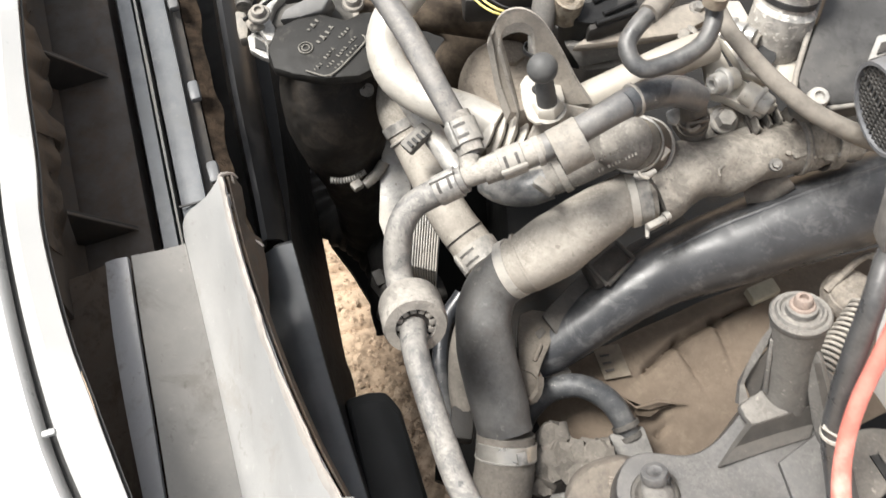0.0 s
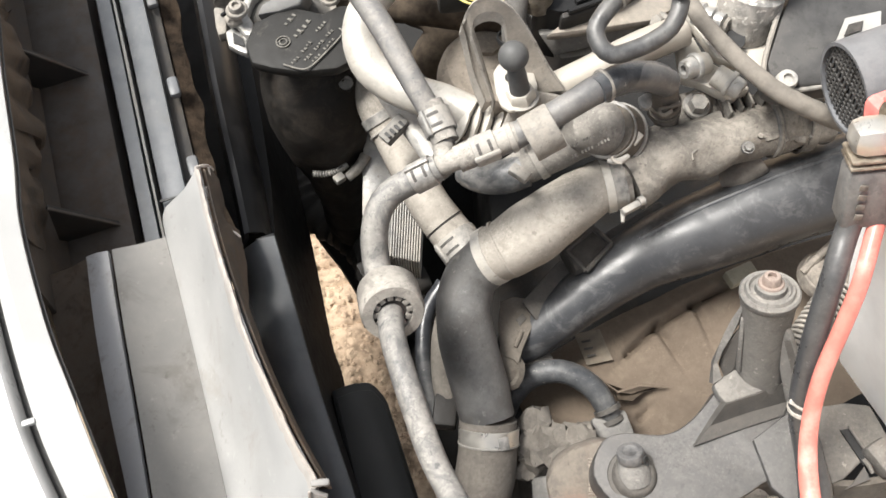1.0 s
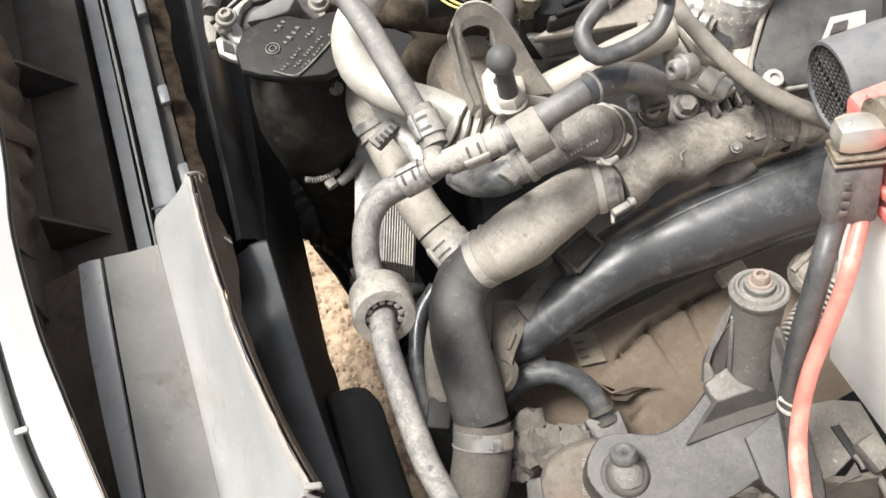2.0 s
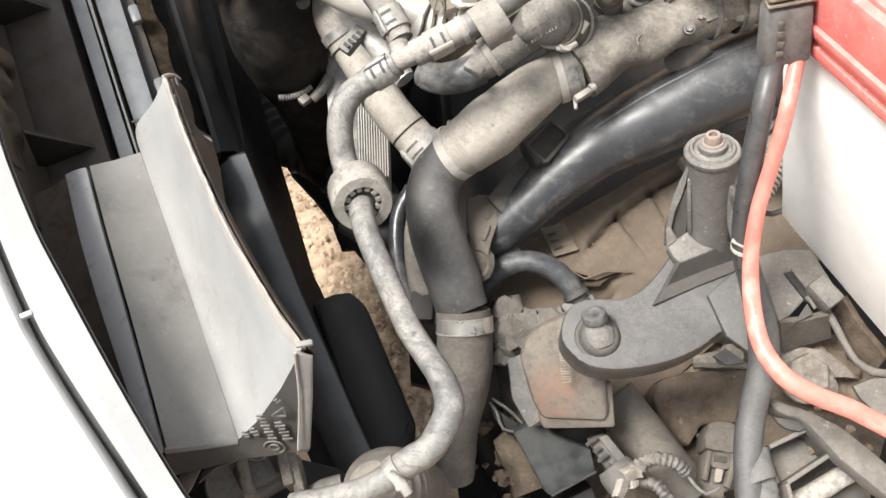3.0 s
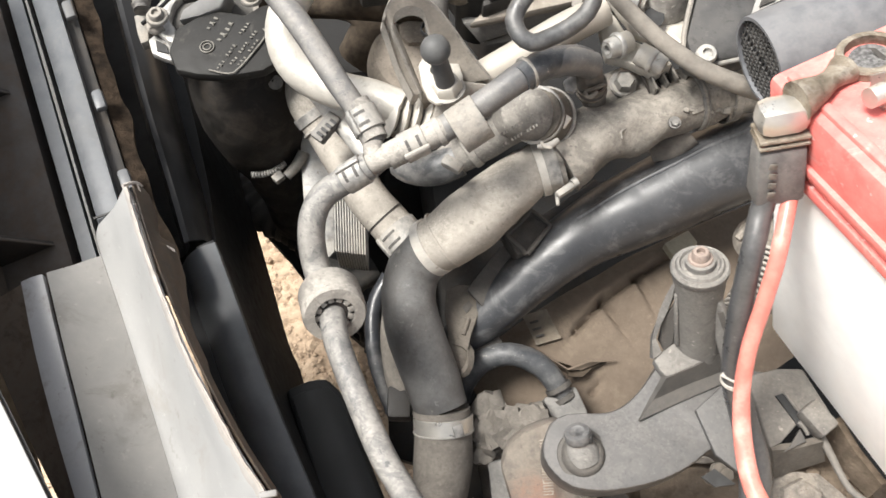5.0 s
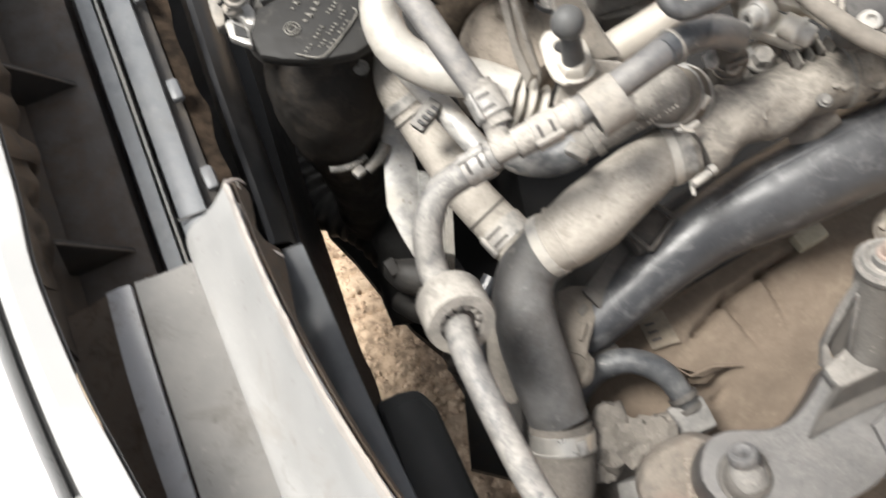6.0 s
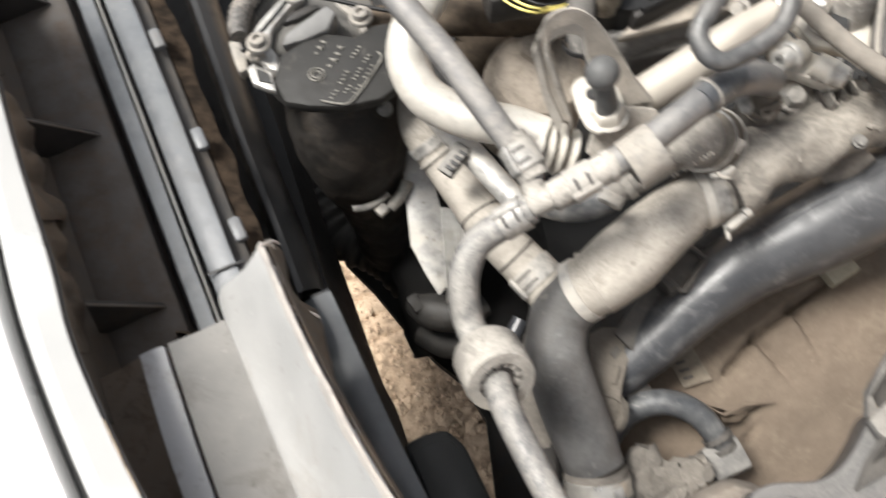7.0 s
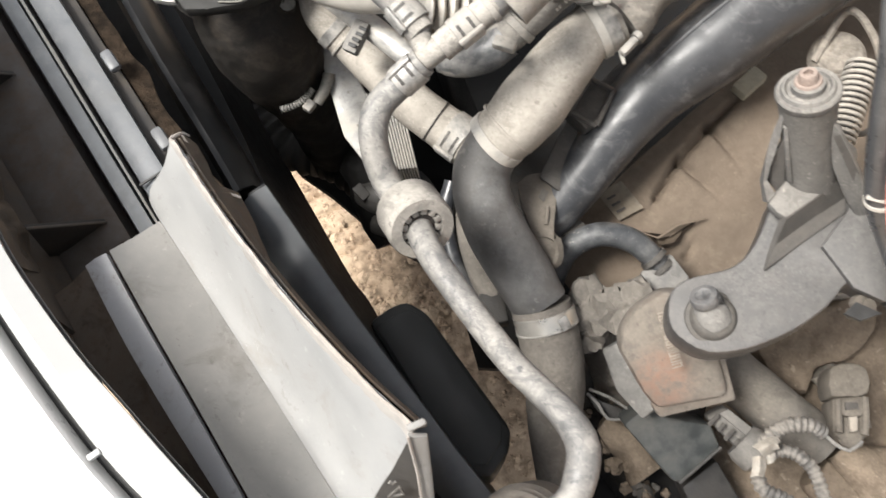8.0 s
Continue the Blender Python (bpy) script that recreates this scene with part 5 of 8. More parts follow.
    part("elbow_hoop", band((0.224, 0.489, 0.927), V((0.220, 0.491, 0.940)) - V((0.228, 0.490, 0.912)), 0.0116, 0.004, 0.0016), strap_tan, h)
    part("elbow_hoop", band((0.226, 0.490, 0.917), V((0.220, 0.491, 0.940)) - V((0.228, 0.490, 0.912)), 0.0116, 0.003, 0.0014), strap_tan, h)
    part("hoop_ear", tube([*[(0.226, 0.474, 0.938, 0.0019), (0.221, 0.469, 0.938, 0.0022), (0.217, 0.470, 0.938, 0.0022), (0.217, 0.475, 0.938, 0.0019), (0.224, 0.477, 0.938, 0.0019), (0.229, 0.480, 0.938, 0.0022), (0.233, 0.481, 0.938, 0.0019)]], seg=10), strap_tan, h)
    part("hoop_tab", plate([(0.198, 0.480, 0.945), (0.204, 0.485, 0.945), (0.209, 0.485, 0.945), (0.209, 0.474, 0.945), (0.206, 0.469, 0.945), (0.200, 0.471, 0.945)], 0.004, 0.001), steel_clip, h)
    part("dusty_end", tube([(x, y, z, w * 1.03) for x, y, z, w in right[:3]], seg=22, lump=0.0008), rubber_dust, h, "beige dust-caked hose end")
    c, ax, r = along(right, 0.66)
    part("ring", band(c, ax, r, 0.003, 0.002), alu_dust, h)
    window_clamp(h, right, 0.12, steel_clip, face)
    part("hoop", band(*along(right, 0.24)[:2], along(right, 0.24)[2], 0.005, 0.0012), steel_clip, h)
    bh = thing("hose_bracket", (0.113, 0.428, 0.985), "dusty steel bracket band wrapped over the vent hose", "bracket")
    c, ax, r = along(right, 0.36)
    part("band", band(c + Vector((0.003, -0.005, -0.004)), ax, r * 1.55, 0.024, 0.0022, seg=40), alu_dust, bh)
    part("inner_wall", lathe(c + Vector((0.003, -0.005, -0.004)) + ax * 0.008, ax, [(r * 0.9, 0), (r * 1.55, 0)], 36), strap_grey, bh, "dusty end wall")
    part("tail", plate([(0.122, 0.427, 0.955), (0.135, 0.436, 0.950), (0.141, 0.428, 0.940), (0.127, 0.419, 0.945)], 0.006, 0.0015), alu_dust, bh)
    left = [(0.046, 0.397, 0.950, 0.0106), (0.026, 0.389, 0.940, 0.0107), (0.009, 0.380, 0.932, 0.0108), (0.001, 0.366, 0.926, 0.0108), (-0.001, 0.349, 0.912, 0.0109), (0.004, 0.328, 0.900, 0.0109), (0.017, 0.298, 0.908, 0.0102), (0.026, 0.261, 0.922, 0.0097), (0.058, 0.188, 0.932, 0.0094), (0.074, 0.161, 0.935, 0.0092), (0.087, 0.138, 0.948, 0.0096), (0.092, 0.116, 0.955, 0.0105), *[(0.081, 0.092, 0.955, 0.0098), (0.071, 0.085, 0.953, 0.0098), (0.061, 0.079, 0.950, 0.0096), (0.051, 0.072, 0.945, 0.0091), (0.036, 0.066, 0.938, 0.0084), (0.015, 0.062, 0.927, 0.0083), (-0.014, 0.058, 0.915, 0.0085)]]
    g = hose("lower_coolant_pipe", left, pipe_worn, "grey dusty coolant pipe bending down past a rubber collar", "pipe", seg=22)
    window_clamp(g, left, 0.035, steel_clip, face)
    c, ax, r = along(left, 0.84)
    part("lower_hoop", band(c, ax, r, 0.009, 0.0014), alu_dust, g)
    part("hoop_screw", tube([(*(c + Vector((-0.004, -0.004, 0.013))), 0.0032), (*(c + Vector((0.004, -0.010, 0.012))), 0.0040), (*(c + Vector((0.009, -0.016, 0.010))), 0.0030)], seg=10, lump=0.001), steel_clip, g)
    part("hoop_ear", box(c + Vector((0.004, -0.011, 0.013)), (0.008, 0.007, 0.004), (0.9, 0.3, 0), UP, 0.0015), steel_clip, g)
    dbt = thing("rubber_boot", (0.041, 0.083, 0.870), "dusty folded rubber boot under the coolant pipe", "boot")
    r = 0.0308
    part("dome", lathe((0.045, 0.076, 0.860), (-0.25, -0.05, 1), [(r * 1.12, -0.06), (r * 1.12, -0.012), (r * 1.02, -0.009), (r * 1.10, -0.005), (r * 0.99, -0.001), (r * 1.06, 0.003), (r * 0.94, 0.008), (r * 0.99, 0.012), (r * 0.84, 0.018), (r * 0.86, 0.022), (r * 0.6, 0.032), (0, 0.036)], 40), sleeve_dust, dbt)
    col = thing("rubber_collar", (0.018, 0.298, 0.910), "round dusty rubber collar sleeved on the coolant pipe", "collar")
    a, b = V((0.013, 0.313, 0.898)), V((0.022, 0.286, 0.918))
    ax, rad = (b - a).normalized(), 0.0244
    ln = (b - a).length
    part("body", lathe(a, ax, [(0.012, 0), (rad * 0.9, 0), (rad, 0.004), (rad, ln - 0.004), (rad * 0.94, ln), (rad * 0.62, ln), (rad * 0.6, ln - 0.006), (0.01, ln - 0.006)], 40), rubber_dust, col)
    part("bore", lathe(b - ax * 0.0052, ax, [(rad * 0.60, 0), (rad * 0.60, 0.0008), (0, 0.0008)], 30), rib_dark, col, "dark toothed bore")
    for k in range(12):
        an = math.tau * k / 12
        q = turned(ax) @ Vector((math.cos(an) * rad * 0.52, math.sin(an) * rad * 0.52, 0))
        part("tooth", box(b + q - ax * 0.0042, (0.0048, 0.0046, 0.005), q, ax, 0.0006), rubber_dust, col)
    under = hose("pale_coolant_pipe", [(-0.034, 0.559, 0.845, 0.0102), (-0.006, 0.517, 0.853, 0.0108), (0.018, 0.484, 0.856, 0.0105), (0.046, 0.450, 0.850, 0.0104)], alu_bright, "pale metal coolant pipe passing under the junction", "pipe", seg=20)
    tan = [(-0.034, 0.579, 0.830, 0.0174), (-0.032, 0.543, 0.822, 0.0192), (-0.011, 0.516, 0.805, 0.0203), (0.009, 0.482, 0.800, 0.0196), (0.030, 0.449, 0.795, 0.0198), (0.054, 0.424, 0.785, 0.0203), (0.075, 0.400, 0.780, 0.0206)]
    th = hose("heater_hose", tan, rubber_tan, "tan dusty heater hose with a worm clamp and a spring clip", seg=24)
    c, ax, r = along(tan, 0.32)
    part("joint_ring", band(c, ax, r - 0.001, 0.003, 0.003), rubber_dust, th)
    wc = part("worm_band", band(*along(tan, 0.25)[:2], along(tan, 0.25)[2], 0.010, 0.0015), steel_clip, th)
    wd = V((0.006, 0.497, 0.862)) - V((-0.014, 0.473, 0.862))
    part("worm_housing", box((-0.004, 0.485, 0.862), (0.028, 0.014, 0.010), wd, (-0.2, -0.2, 1), 0.002), cast_grey, wc)
    for k in range(4):
        part("worm_slot", box(V((-0.008, 0.474, 0.869)).lerp(V((0.003, 0.487, 0.869)), k / 3), (0.0028, 0.007, 0.003), wd, (-0.2, -0.2, 1), 0.0004), seam_black, wc)
    for k in (0.60, 0.80):
        part("hoop", band(*along(tan, k)[:2], along(tan, k)[2], 0.0016, 0.0008), rib_dark, th)
    window_clamp(th, tan, 0.91, steel_clip, (-0.35, -0.5, 0.8))
    big = [(0.089, 0.378, 0.836, 0.0244), (0.102, 0.383, 0.845, 0.0261), (0.121, 0.394, 0.853, 0.0280), (0.142, 0.410, 0.861, 0.0267), (0.163, 0.426, 0.868, 0.0244), (0.182, 0.438, 0.873, 0.0230), (0.203, 0.444, 0.877, 0.0227)]
    bh2 = hose("turbo_outlet_hose", big, rubber_tan, "wide tan dusty turbo hose with a steel clamp", seg=32, lump=0.0015)
    part("end_ring", band(*along(big, 0.06)[:2], along(big, 0.06)[2], 0.009, 0.0015), alu_bright, bh2, "pale metal end ring")
    part("bead", band(*along(big, 0.16)[:2], along(big, 0.16)[2] - 0.0005, 0.0025, 0.0015), rubber_tan, bh2)
    c, ax, r = along(big, 0.93)
    part("clamp_band", band(c, ax, r, 0.016, 0.0014), steel_clip, bh2)
    part("strap_edge", band(c - ax * 0.0055, ax, r + 0.0012, 0.0070, 0.0012), steel_cream, bh2, "pale raised strap")
    part("rear_edge", band(c + ax * 0.0078, ax, r + 0.0008, 0.0022, 0.0014), steel_clip, bh2)
    part("clamp_screw", box((0.204, 0.412, 0.884), (0.018, 0.0070, 0.008), V((0.212, 0.420, 0.884)) - V((0.194, 0.407, 0.884)), UP, 0.0028), steel_clip, bh2)
    part("screw_head", lathe((0.210, 0.417, 0.886), V((0.212, 0.419, 0.886)) - V((0.194, 0.406, 0.886)), [(0.0042, 0), (0.0042, 0.005), (0.003, 0.0055), (0.003, 0.004), (0, 0.004)], 12), steel_clip, bh2)
    part("clamp_tail", tube([(x, y, z, w * 0.7) for x, y, z, w in [(0.198, 0.412, 0.880, 0.0034), (0.198, 0.406, 0.880, 0.0034), (0.198, 0.400, 0.880, 0.0024)]], seg=12, lump=0.0008), steel_clip, bh2)
    eng = [(0.200, 0.442, 0.878, 0.0267), (0.232, 0.464, 0.885, 0.0263), (0.268, 0.476, 0.890, 0.0244), (0.310, 0.493, 0.895, 0.0239), (0.344, 0.502, 0.895, 0.0216), (0.369, 0.508, 0.893, 0.0183)]
    ep = hose("charge_air_pipe", eng, cast_pipe, "dusty cast charge pipe with ribs along the engine side", "pipe", seg=28, lump=0.006)
    part("end_hoop", band(*along(eng, 0.74)[:2], along(eng, 0.74)[2], 0.006, 0.003), alu_dust, ep)
    for k, w in ((0.74, 0.003), (0.90, 0.008)):
        c, ax, r = along(eng, k)
        part("ring", band(c, ax, r + 0.0005, w, 0.003), cast_pipe, ep)
    for a, b in ([(0.271, 0.514, 0.914), (0.276, 0.491, 0.914)], [(0.281, 0.512, 0.914), (0.286, 0.496, 0.914)], [(0.291, 0.512, 0.914), (0.295, 0.501, 0.914)], [(0.299, 0.514, 0.914), (0.304, 0.505, 0.914)], [(0.307, 0.517, 0.914), (0.311, 0.507, 0.914)], [(0.315, 0.519, 0.914), (0.320, 0.510, 0.914)]):
        a, b = V(a), V(b)
        part("fin", box(a.lerp(b, 0.5) + Vector((0.004, 0, -0.004)), ((b - a).length * 1.1, 0.0022, 0.022), b - a, UP, 0.0008), cast_pipe, ep)
        # dark wedge that draws the shade between two fins
        part("fin_gap", plate([b, a + Vector((-0.0025, 0, 0)), a + Vector((0.0012, 0, 0))], 0.003, 0.0, down=Vector((0, 0, -1))), rib_dark, ep)
    part("cast_side", plate([(0.219, 0.510, 0.900), (0.262, 0.530, 0.900), (0.325, 0.526, 0.900), (0.364, 0.519, 0.895), (0.331, 0.497, 0.890), (0.245, 0.482, 0.890)], 0.03, 0.004), cast_pipe, ep)
    part("sensor_hole", lathe((0.241, 0.460, 0.912), (-0.1, -0.4, 0.9), [(0.0058, -0.004), (0.0058, -0.0028), (0, -0.0028)], 20), recess_grey, ep, "dark plugged hole")
    part("cast_lip", tube([*[(0.251, 0.449, 0.907, 0.0015), (0.250, 0.455, 0.907, 0.0017), (0.256, 0.461, 0.907, 0.0020), (0.266, 0.465, 0.907, 0.0022), (0.278, 0.468, 0.907, 0.0023), (0.290, 0.470, 0.907, 0.0023), (0.295, 0.468, 0.907, 0.0020)]], seg=8, lump=0.0016), cast_pipe, ep)
    bolt(ep, (0.294, 0.461, 0.914), (-0.1, -0.4, 0.9), 0.0036, 0.003, cast_grey, 0.0055)
    part("seam_ring", band((0.339, 0.501, 0.892), (0.9, 0.42, 0.1), 0.0225, 0.004, 0.002), cast_pipe, ep)
    part("hook", tube([*[(0.361, 0.501, 0.905, 0.0021), (0.356, 0.499, 0.905, 0.0021), (0.354, 0.491, 0.905, 0.0021), (0.350, 0.482, 0.905, 0.0018)]], seg=10, lump=0.001), steel_clip, ep)
    for k in range(9):
        part("cast_lump", box(V((0.306, 0.476, 0.914)).lerp(V((0.347, 0.481, 0.906)), k / 8) + Vector((0, 0.006 * noise.noise((k * 2.3, 1, 0)), -0.004)), (0.006 + 0.003 * (k % 3), 0.005 + 0.002 * (k % 2), 0.007), (1, 0.4 * (k % 3 - 1), 0), (-0.1, -0.4, 0.9), 0.0022), cast_pipe, ep)
    part("spigot", tube([(0.292, 0.468, 0.850, 0.0116), (0.305, 0.470, 0.860, 0.0130), (0.319, 0.479, 0.870, 0.0130)], seg=22), sleeve_dust, ep)
    part("end_spout", tube([(0.349, 0.496, 0.892, 0.0102), (0.361, 0.505, 0.892, 0.0108), (0.364, 0.500, 0.892, 0.0094)], seg=18), tray_grey, ep)
    bolt(ep, (0.257, 0.508, 0.903), (0.0, -0.3, 0.95), 0.0085, 0.009, steel_clip, 0.012)
    elbow = [*[(0.198, 0.504, 0.850, 0.0235), (0.189, 0.486, 0.880, 0.0230), (0.180, 0.469, 0.907, 0.0225)], *[(0.174, 0.465, 0.917, 0.0227), (0.163, 0.465, 0.917, 0.0212)], (0.160, 0.467, 0.906, 0.0200), (0.150, 0.465, 0.898, 0.0194), (0.138, 0.461, 0.888, 0.0184), (0.124, 0.455, 0.880, 0.0170), (0.110, 0.447, 0.874, 0.0152), (0.094, 0.441, 0.868, 0.0130), (0.079, 0.439, 0.861, 0.0104), (0.065, 0.448, 0.855, 0.0099)]
    el = hose("bypass_elbow", elbow, rubber_dust, "dusty moulded rubber elbow with raised lettering", seg=30, lump=0.0012)
    view = Vector((-0.35, -0.43, 0.83)).normalized()
    for at, rr in (((0.1775, 0.4625, 0.9212), 0.0227), ((0.1875, 0.4688, 0.9075), 0.0248)):
        part("clamp_hoop", band(at, view, rr - 0.0012, 0.0040, 0.0026, seg=48), steel_clip, el, "pale wire hoop")
    part("clamp_strip", lathe((0.1875, 0.4688, 0.9075), V((0.1775, 0.4625, 0.9212)) - V((0.1875, 0.4688, 0.9075)), [(0.0248, 0.0), (0.0223, (V((0.1775, 0.4625, 0.9212)) - V((0.1875, 0.4688, 0.9075))).length)], 48), strap_tan, el)
    part("clamp_bridge", box((0.201, 0.456, 0.922), (0.011, 0.007, 0.004), V((0.204, 0.460, 0.922)) - V((0.199, 0.454, 0.922)), view, 0.001), steel_cream, el)
    part("clamp_slot", box((0.201, 0.474, 0.922), (0.014, 0.0032, 0.003), V((0.203, 0.469, 0.922)) - V((0.200, 0.479, 0.922)), view, 0.001), seam_black, el, "dark slot in the clamp")
    part("clamp_screw", tube([*[(0.177, 0.430, 0.925, 0.0021), (0.184, 0.430, 0.925, 0.0030), (0.189, 0.432, 0.925, 0.0026), (0.194, 0.436, 0.925, 0.0021)]], seg=14, lump=0.0010), steel_clip, el)
    part("clamp_pin", tube([*[(0.180, 0.430, 0.931, 0.0014), (0.182, 0.426, 0.931, 0.0016), (0.188, 0.425, 0.931, 0.0014)]], seg=10), alu_dust, el)
    part("hoop", band(*along(elbow, 0.70)[:2], along(elbow, 0.70)[2], 0.007, 0.002), alu_dust, el)
    part("hoop_ear", box((0.109, 0.424, 0.905), (0.010, 0.018, 0.008), (0.5, 0.8, 0), UP, 0.002), alu_dust, el)
    for i in range(2):
        for k in range(12):
            if (k + i) % 5 == 3:
                continue
            at = V((0.147, 0.435, 0.934)).lerp(V((0.173, 0.446, 0.946)), k / 11) + Vector((0.002, -0.0075, -0.003)) * i
            part("raised_letter", box(at, (0.0014 + 0.0004 * (k % 2), 0.0026, 0.0008), (0.9, 0.3, 0.05), (0.0, -0.3, 0.95), 0.0003), rubber_tan, el)
    part("dark_sleeve", tube([(0.114, 0.446, 0.876, 0.0158), (0.101, 0.441, 0.871, 0.0154), (0.089, 0.441, 0.866, 0.0150), (0.076, 0.445, 0.860, 0.0140), (0.062, 0.454, 0.855, 0.0125)], seg=28, lump=0.0006), sleeve_flecked, el, "worn black rubber sleeve with pale dust, lightened as if lit from the front")
    blk = [(0.091, 0.378, 0.835, 0.0238), (0.076, 0.364, 0.820, 0.0241), (0.072, 0.342, 0.810, 0.0245), (0.078, 0.314, 0.795, 0.0251), (0.090, 0.287, 0.775, 0.0258), (0.102, 0.256, 0.760, 0.0243), (0.104, 0.228, 0.745, 0.0249), (0.102, 0.195, 0.725, 0.0245), (0.095, 0.162, 0.700, 0.0226), (0.093, 0.121, 0.660, 0.0215)]
    bk = hose("intercooler_hose", blk[:6], pipe_slate, "black rubber intercooler hose bending down to a band", seg=30, lump=0.001)
    part("dusty_sleeve", tube([(x, y, z, r * 1.06) for x, y, z, r in blk[5:]], seg=30, lump=0.0015), sleeve_dust, bk, "tan dusty lower sleeve")
    c, ax, r = along(blk, 0.525)
    part("steel_band", band(c, ax, r * 1.04, 0.015, 0.0015), steel_band, bk)
    part("band_edge", band(c + ax * 0.0068, ax, r * 1.045, 0.0016, 0.0022), steel_clip, bk)
    part("band_tongue", box(c + Vector((0.013, -0.012, 0.022)), (0.009, 0.011, 0.0022), (0.9, 0.3, 0), (0.35, -0.3, 0.9), 0.0008), steel_clip, bk)
    side = hose("thin_coolant_hose", [(0.050, 0.384, 0.760, 0.0073), (0.037, 0.357, 0.750, 0.0078), (0.037, 0.319, 0.740, 0.0078), (0.046, 0.288, 0.730, 0.0078), (0.057, 0.262, 0.720, 0.0077)], rubber_black, "thin black coolant hose behind the intercooler hose", seg=14)
    part("plug", box((0.063, 0.266, 0.735), (0.022, 0.03, 0.02), (1, 0, 0), UP, 0.003), black_dusty, side)
    hose("sleeve_hose", [(0.061, 0.362, 0.780, 0.0109), (0.056, 0.329, 0.760, 0.0120), (0.060, 0.296, 0.740, 0.0127), (0.068, 0.271, 0.730, 0.0126)], sleeve_dust, "dusty hose beside the intercooler hose", seg=16)
    main = [(0.114, 0.327, 0.735, 0.0177), (0.138, 0.343, 0.752, 0.0213), (0.160, 0.359, 0.765, 0.0238), (0.193, 0.385, 0.782, 0.0268), (0.230, 0.410, 0.797, 0.0303), (0.266, 0.427, 0.808, 0.0348), (0.301, 0.440, 0.822, 0.0375), (0.346, 0.459, 0.836, 0.0388), (0.387, 0.474, 0.845, 0.0396), (0.443, 0.499, 0.853, 0.0402), (0.495, 0.523, 0.857, 0.0405)]
    mp = hose("intake_pipe", main, pipe_gloss, "long smooth slate-black intake pipe crossing the bay", "pipe", seg=44, lump=0.0007)
    ridge = []
    for k in range(9):
        c, d, r = along(main, 0.36 + 0.07 * k)
        side = Vector((-0.10, 0.2, 0.95))
        side = (side - d * side.dot(d)).normalized()
        ridge.append((*(c + side * (r - 0.0022)), 0.0034))
    part("moulded_ridge", tube(ridge, seg=10), pipe_gloss, mp)
    part("boss", box((0.179, 0.407, 0.800), (0.04, 0.03, 0.02), (0.85, 0.5, 0), UP, 0.004), strap_grey, mp)
    part("side_flange", plate([(0.124, 0.361, 0.785), (0.155, 0.402, 0.790), (0.196, 0.435, 0.792), (0.248, 0.473, 0.796), (0.266, 0.454, 0.800), (0.223, 0.415, 0.792), (0.180, 0.379, 0.785), (0.141, 0.344, 0.778)], 0.006, 0.002), strap_grey, mp, "dusty moulded side flange")
    rim = [V(p) for p in ((0.160, 0.403, 0.812), (0.183, 0.428, 0.814), (0.200, 0.413, 0.814), (0.178, 0.385, 0.812))]
    for k in range(4):
        part("boss_rim", tube([(*rim[k], 0.0025), (*rim[k].lerp(rim[(k + 1) % 4], 0.5), 0.0025), (*rim[(k + 1) % 4], 0.0025)], seg=8), strap_grey, mp)
    br = thing("hose_strap", (0.120, 0.337, 0.760), "tan dusty steel strap holding the black hose to a stud", "strap")
    part("strap", plate([(0.105, 0.364, 0.775), (0.116, 0.370, 0.775), (0.134, 0.369, 0.775), (0.142, 0.356, 0.775), (0.135, 0.340, 0.775), (0.128, 0.319, 0.775), (0.125, 0.304, 0.775), (0.120, 0.309, 0.775), (0.107, 0.312, 0.775), (0.107, 0.323, 0.775), (0.104, 0.341, 0.775)], 0.004, 0.0015), strap_tan, br)
    part("slot", plate([(0.120, 0.347, 0.776), (0.126, 0.354, 0.776), (0.130, 0.349, 0.776), (0.124, 0.341, 0.776)], 0.002, 0.0006), recess_grey, br)
    part("bead", tube([(0.126, 0.336, 0.776, 0.0018), (0.124, 0.329, 0.776, 0.0021), (0.121, 0.320, 0.776, 0.0017)], seg=8), strap_tan, br)
    part("tab", loft([[(0.125, 0.305, 0.779), (0.126, 0.295, 0.777), (0.124, 0.287, 0.775), (0.117, 0.284, 0.770)], [(0.124, 0.304, 0.775), (0.124, 0.296, 0.775), (0.121, 0.290, 0.772), (0.116, 0.287, 0.767)]], 0.006), strap_tan, br, "pale bent tab edge")
    part("stud", lathe((0.115, 0.302, 0.767), (0.15, -0.25, 1), [(0.0, -0.006), (0.0172, -0.006), (0.0172, 0.0), (0.0160, 0.003), (0.0135, 0.0038), (0, 0.0045)], 32), strap_tan, br)
    part("lower_boss", plate([(0.133, 0.320, 0.743), (0.152, 0.334, 0.743), (0.161, 0.325, 0.743), (0.158, 0.320, 0.743), (0.142, 0.314, 0.743), (0.133, 0.307, 0.743)], 0.02, 0.004), recess_grey, br)


build_engine_hoses()


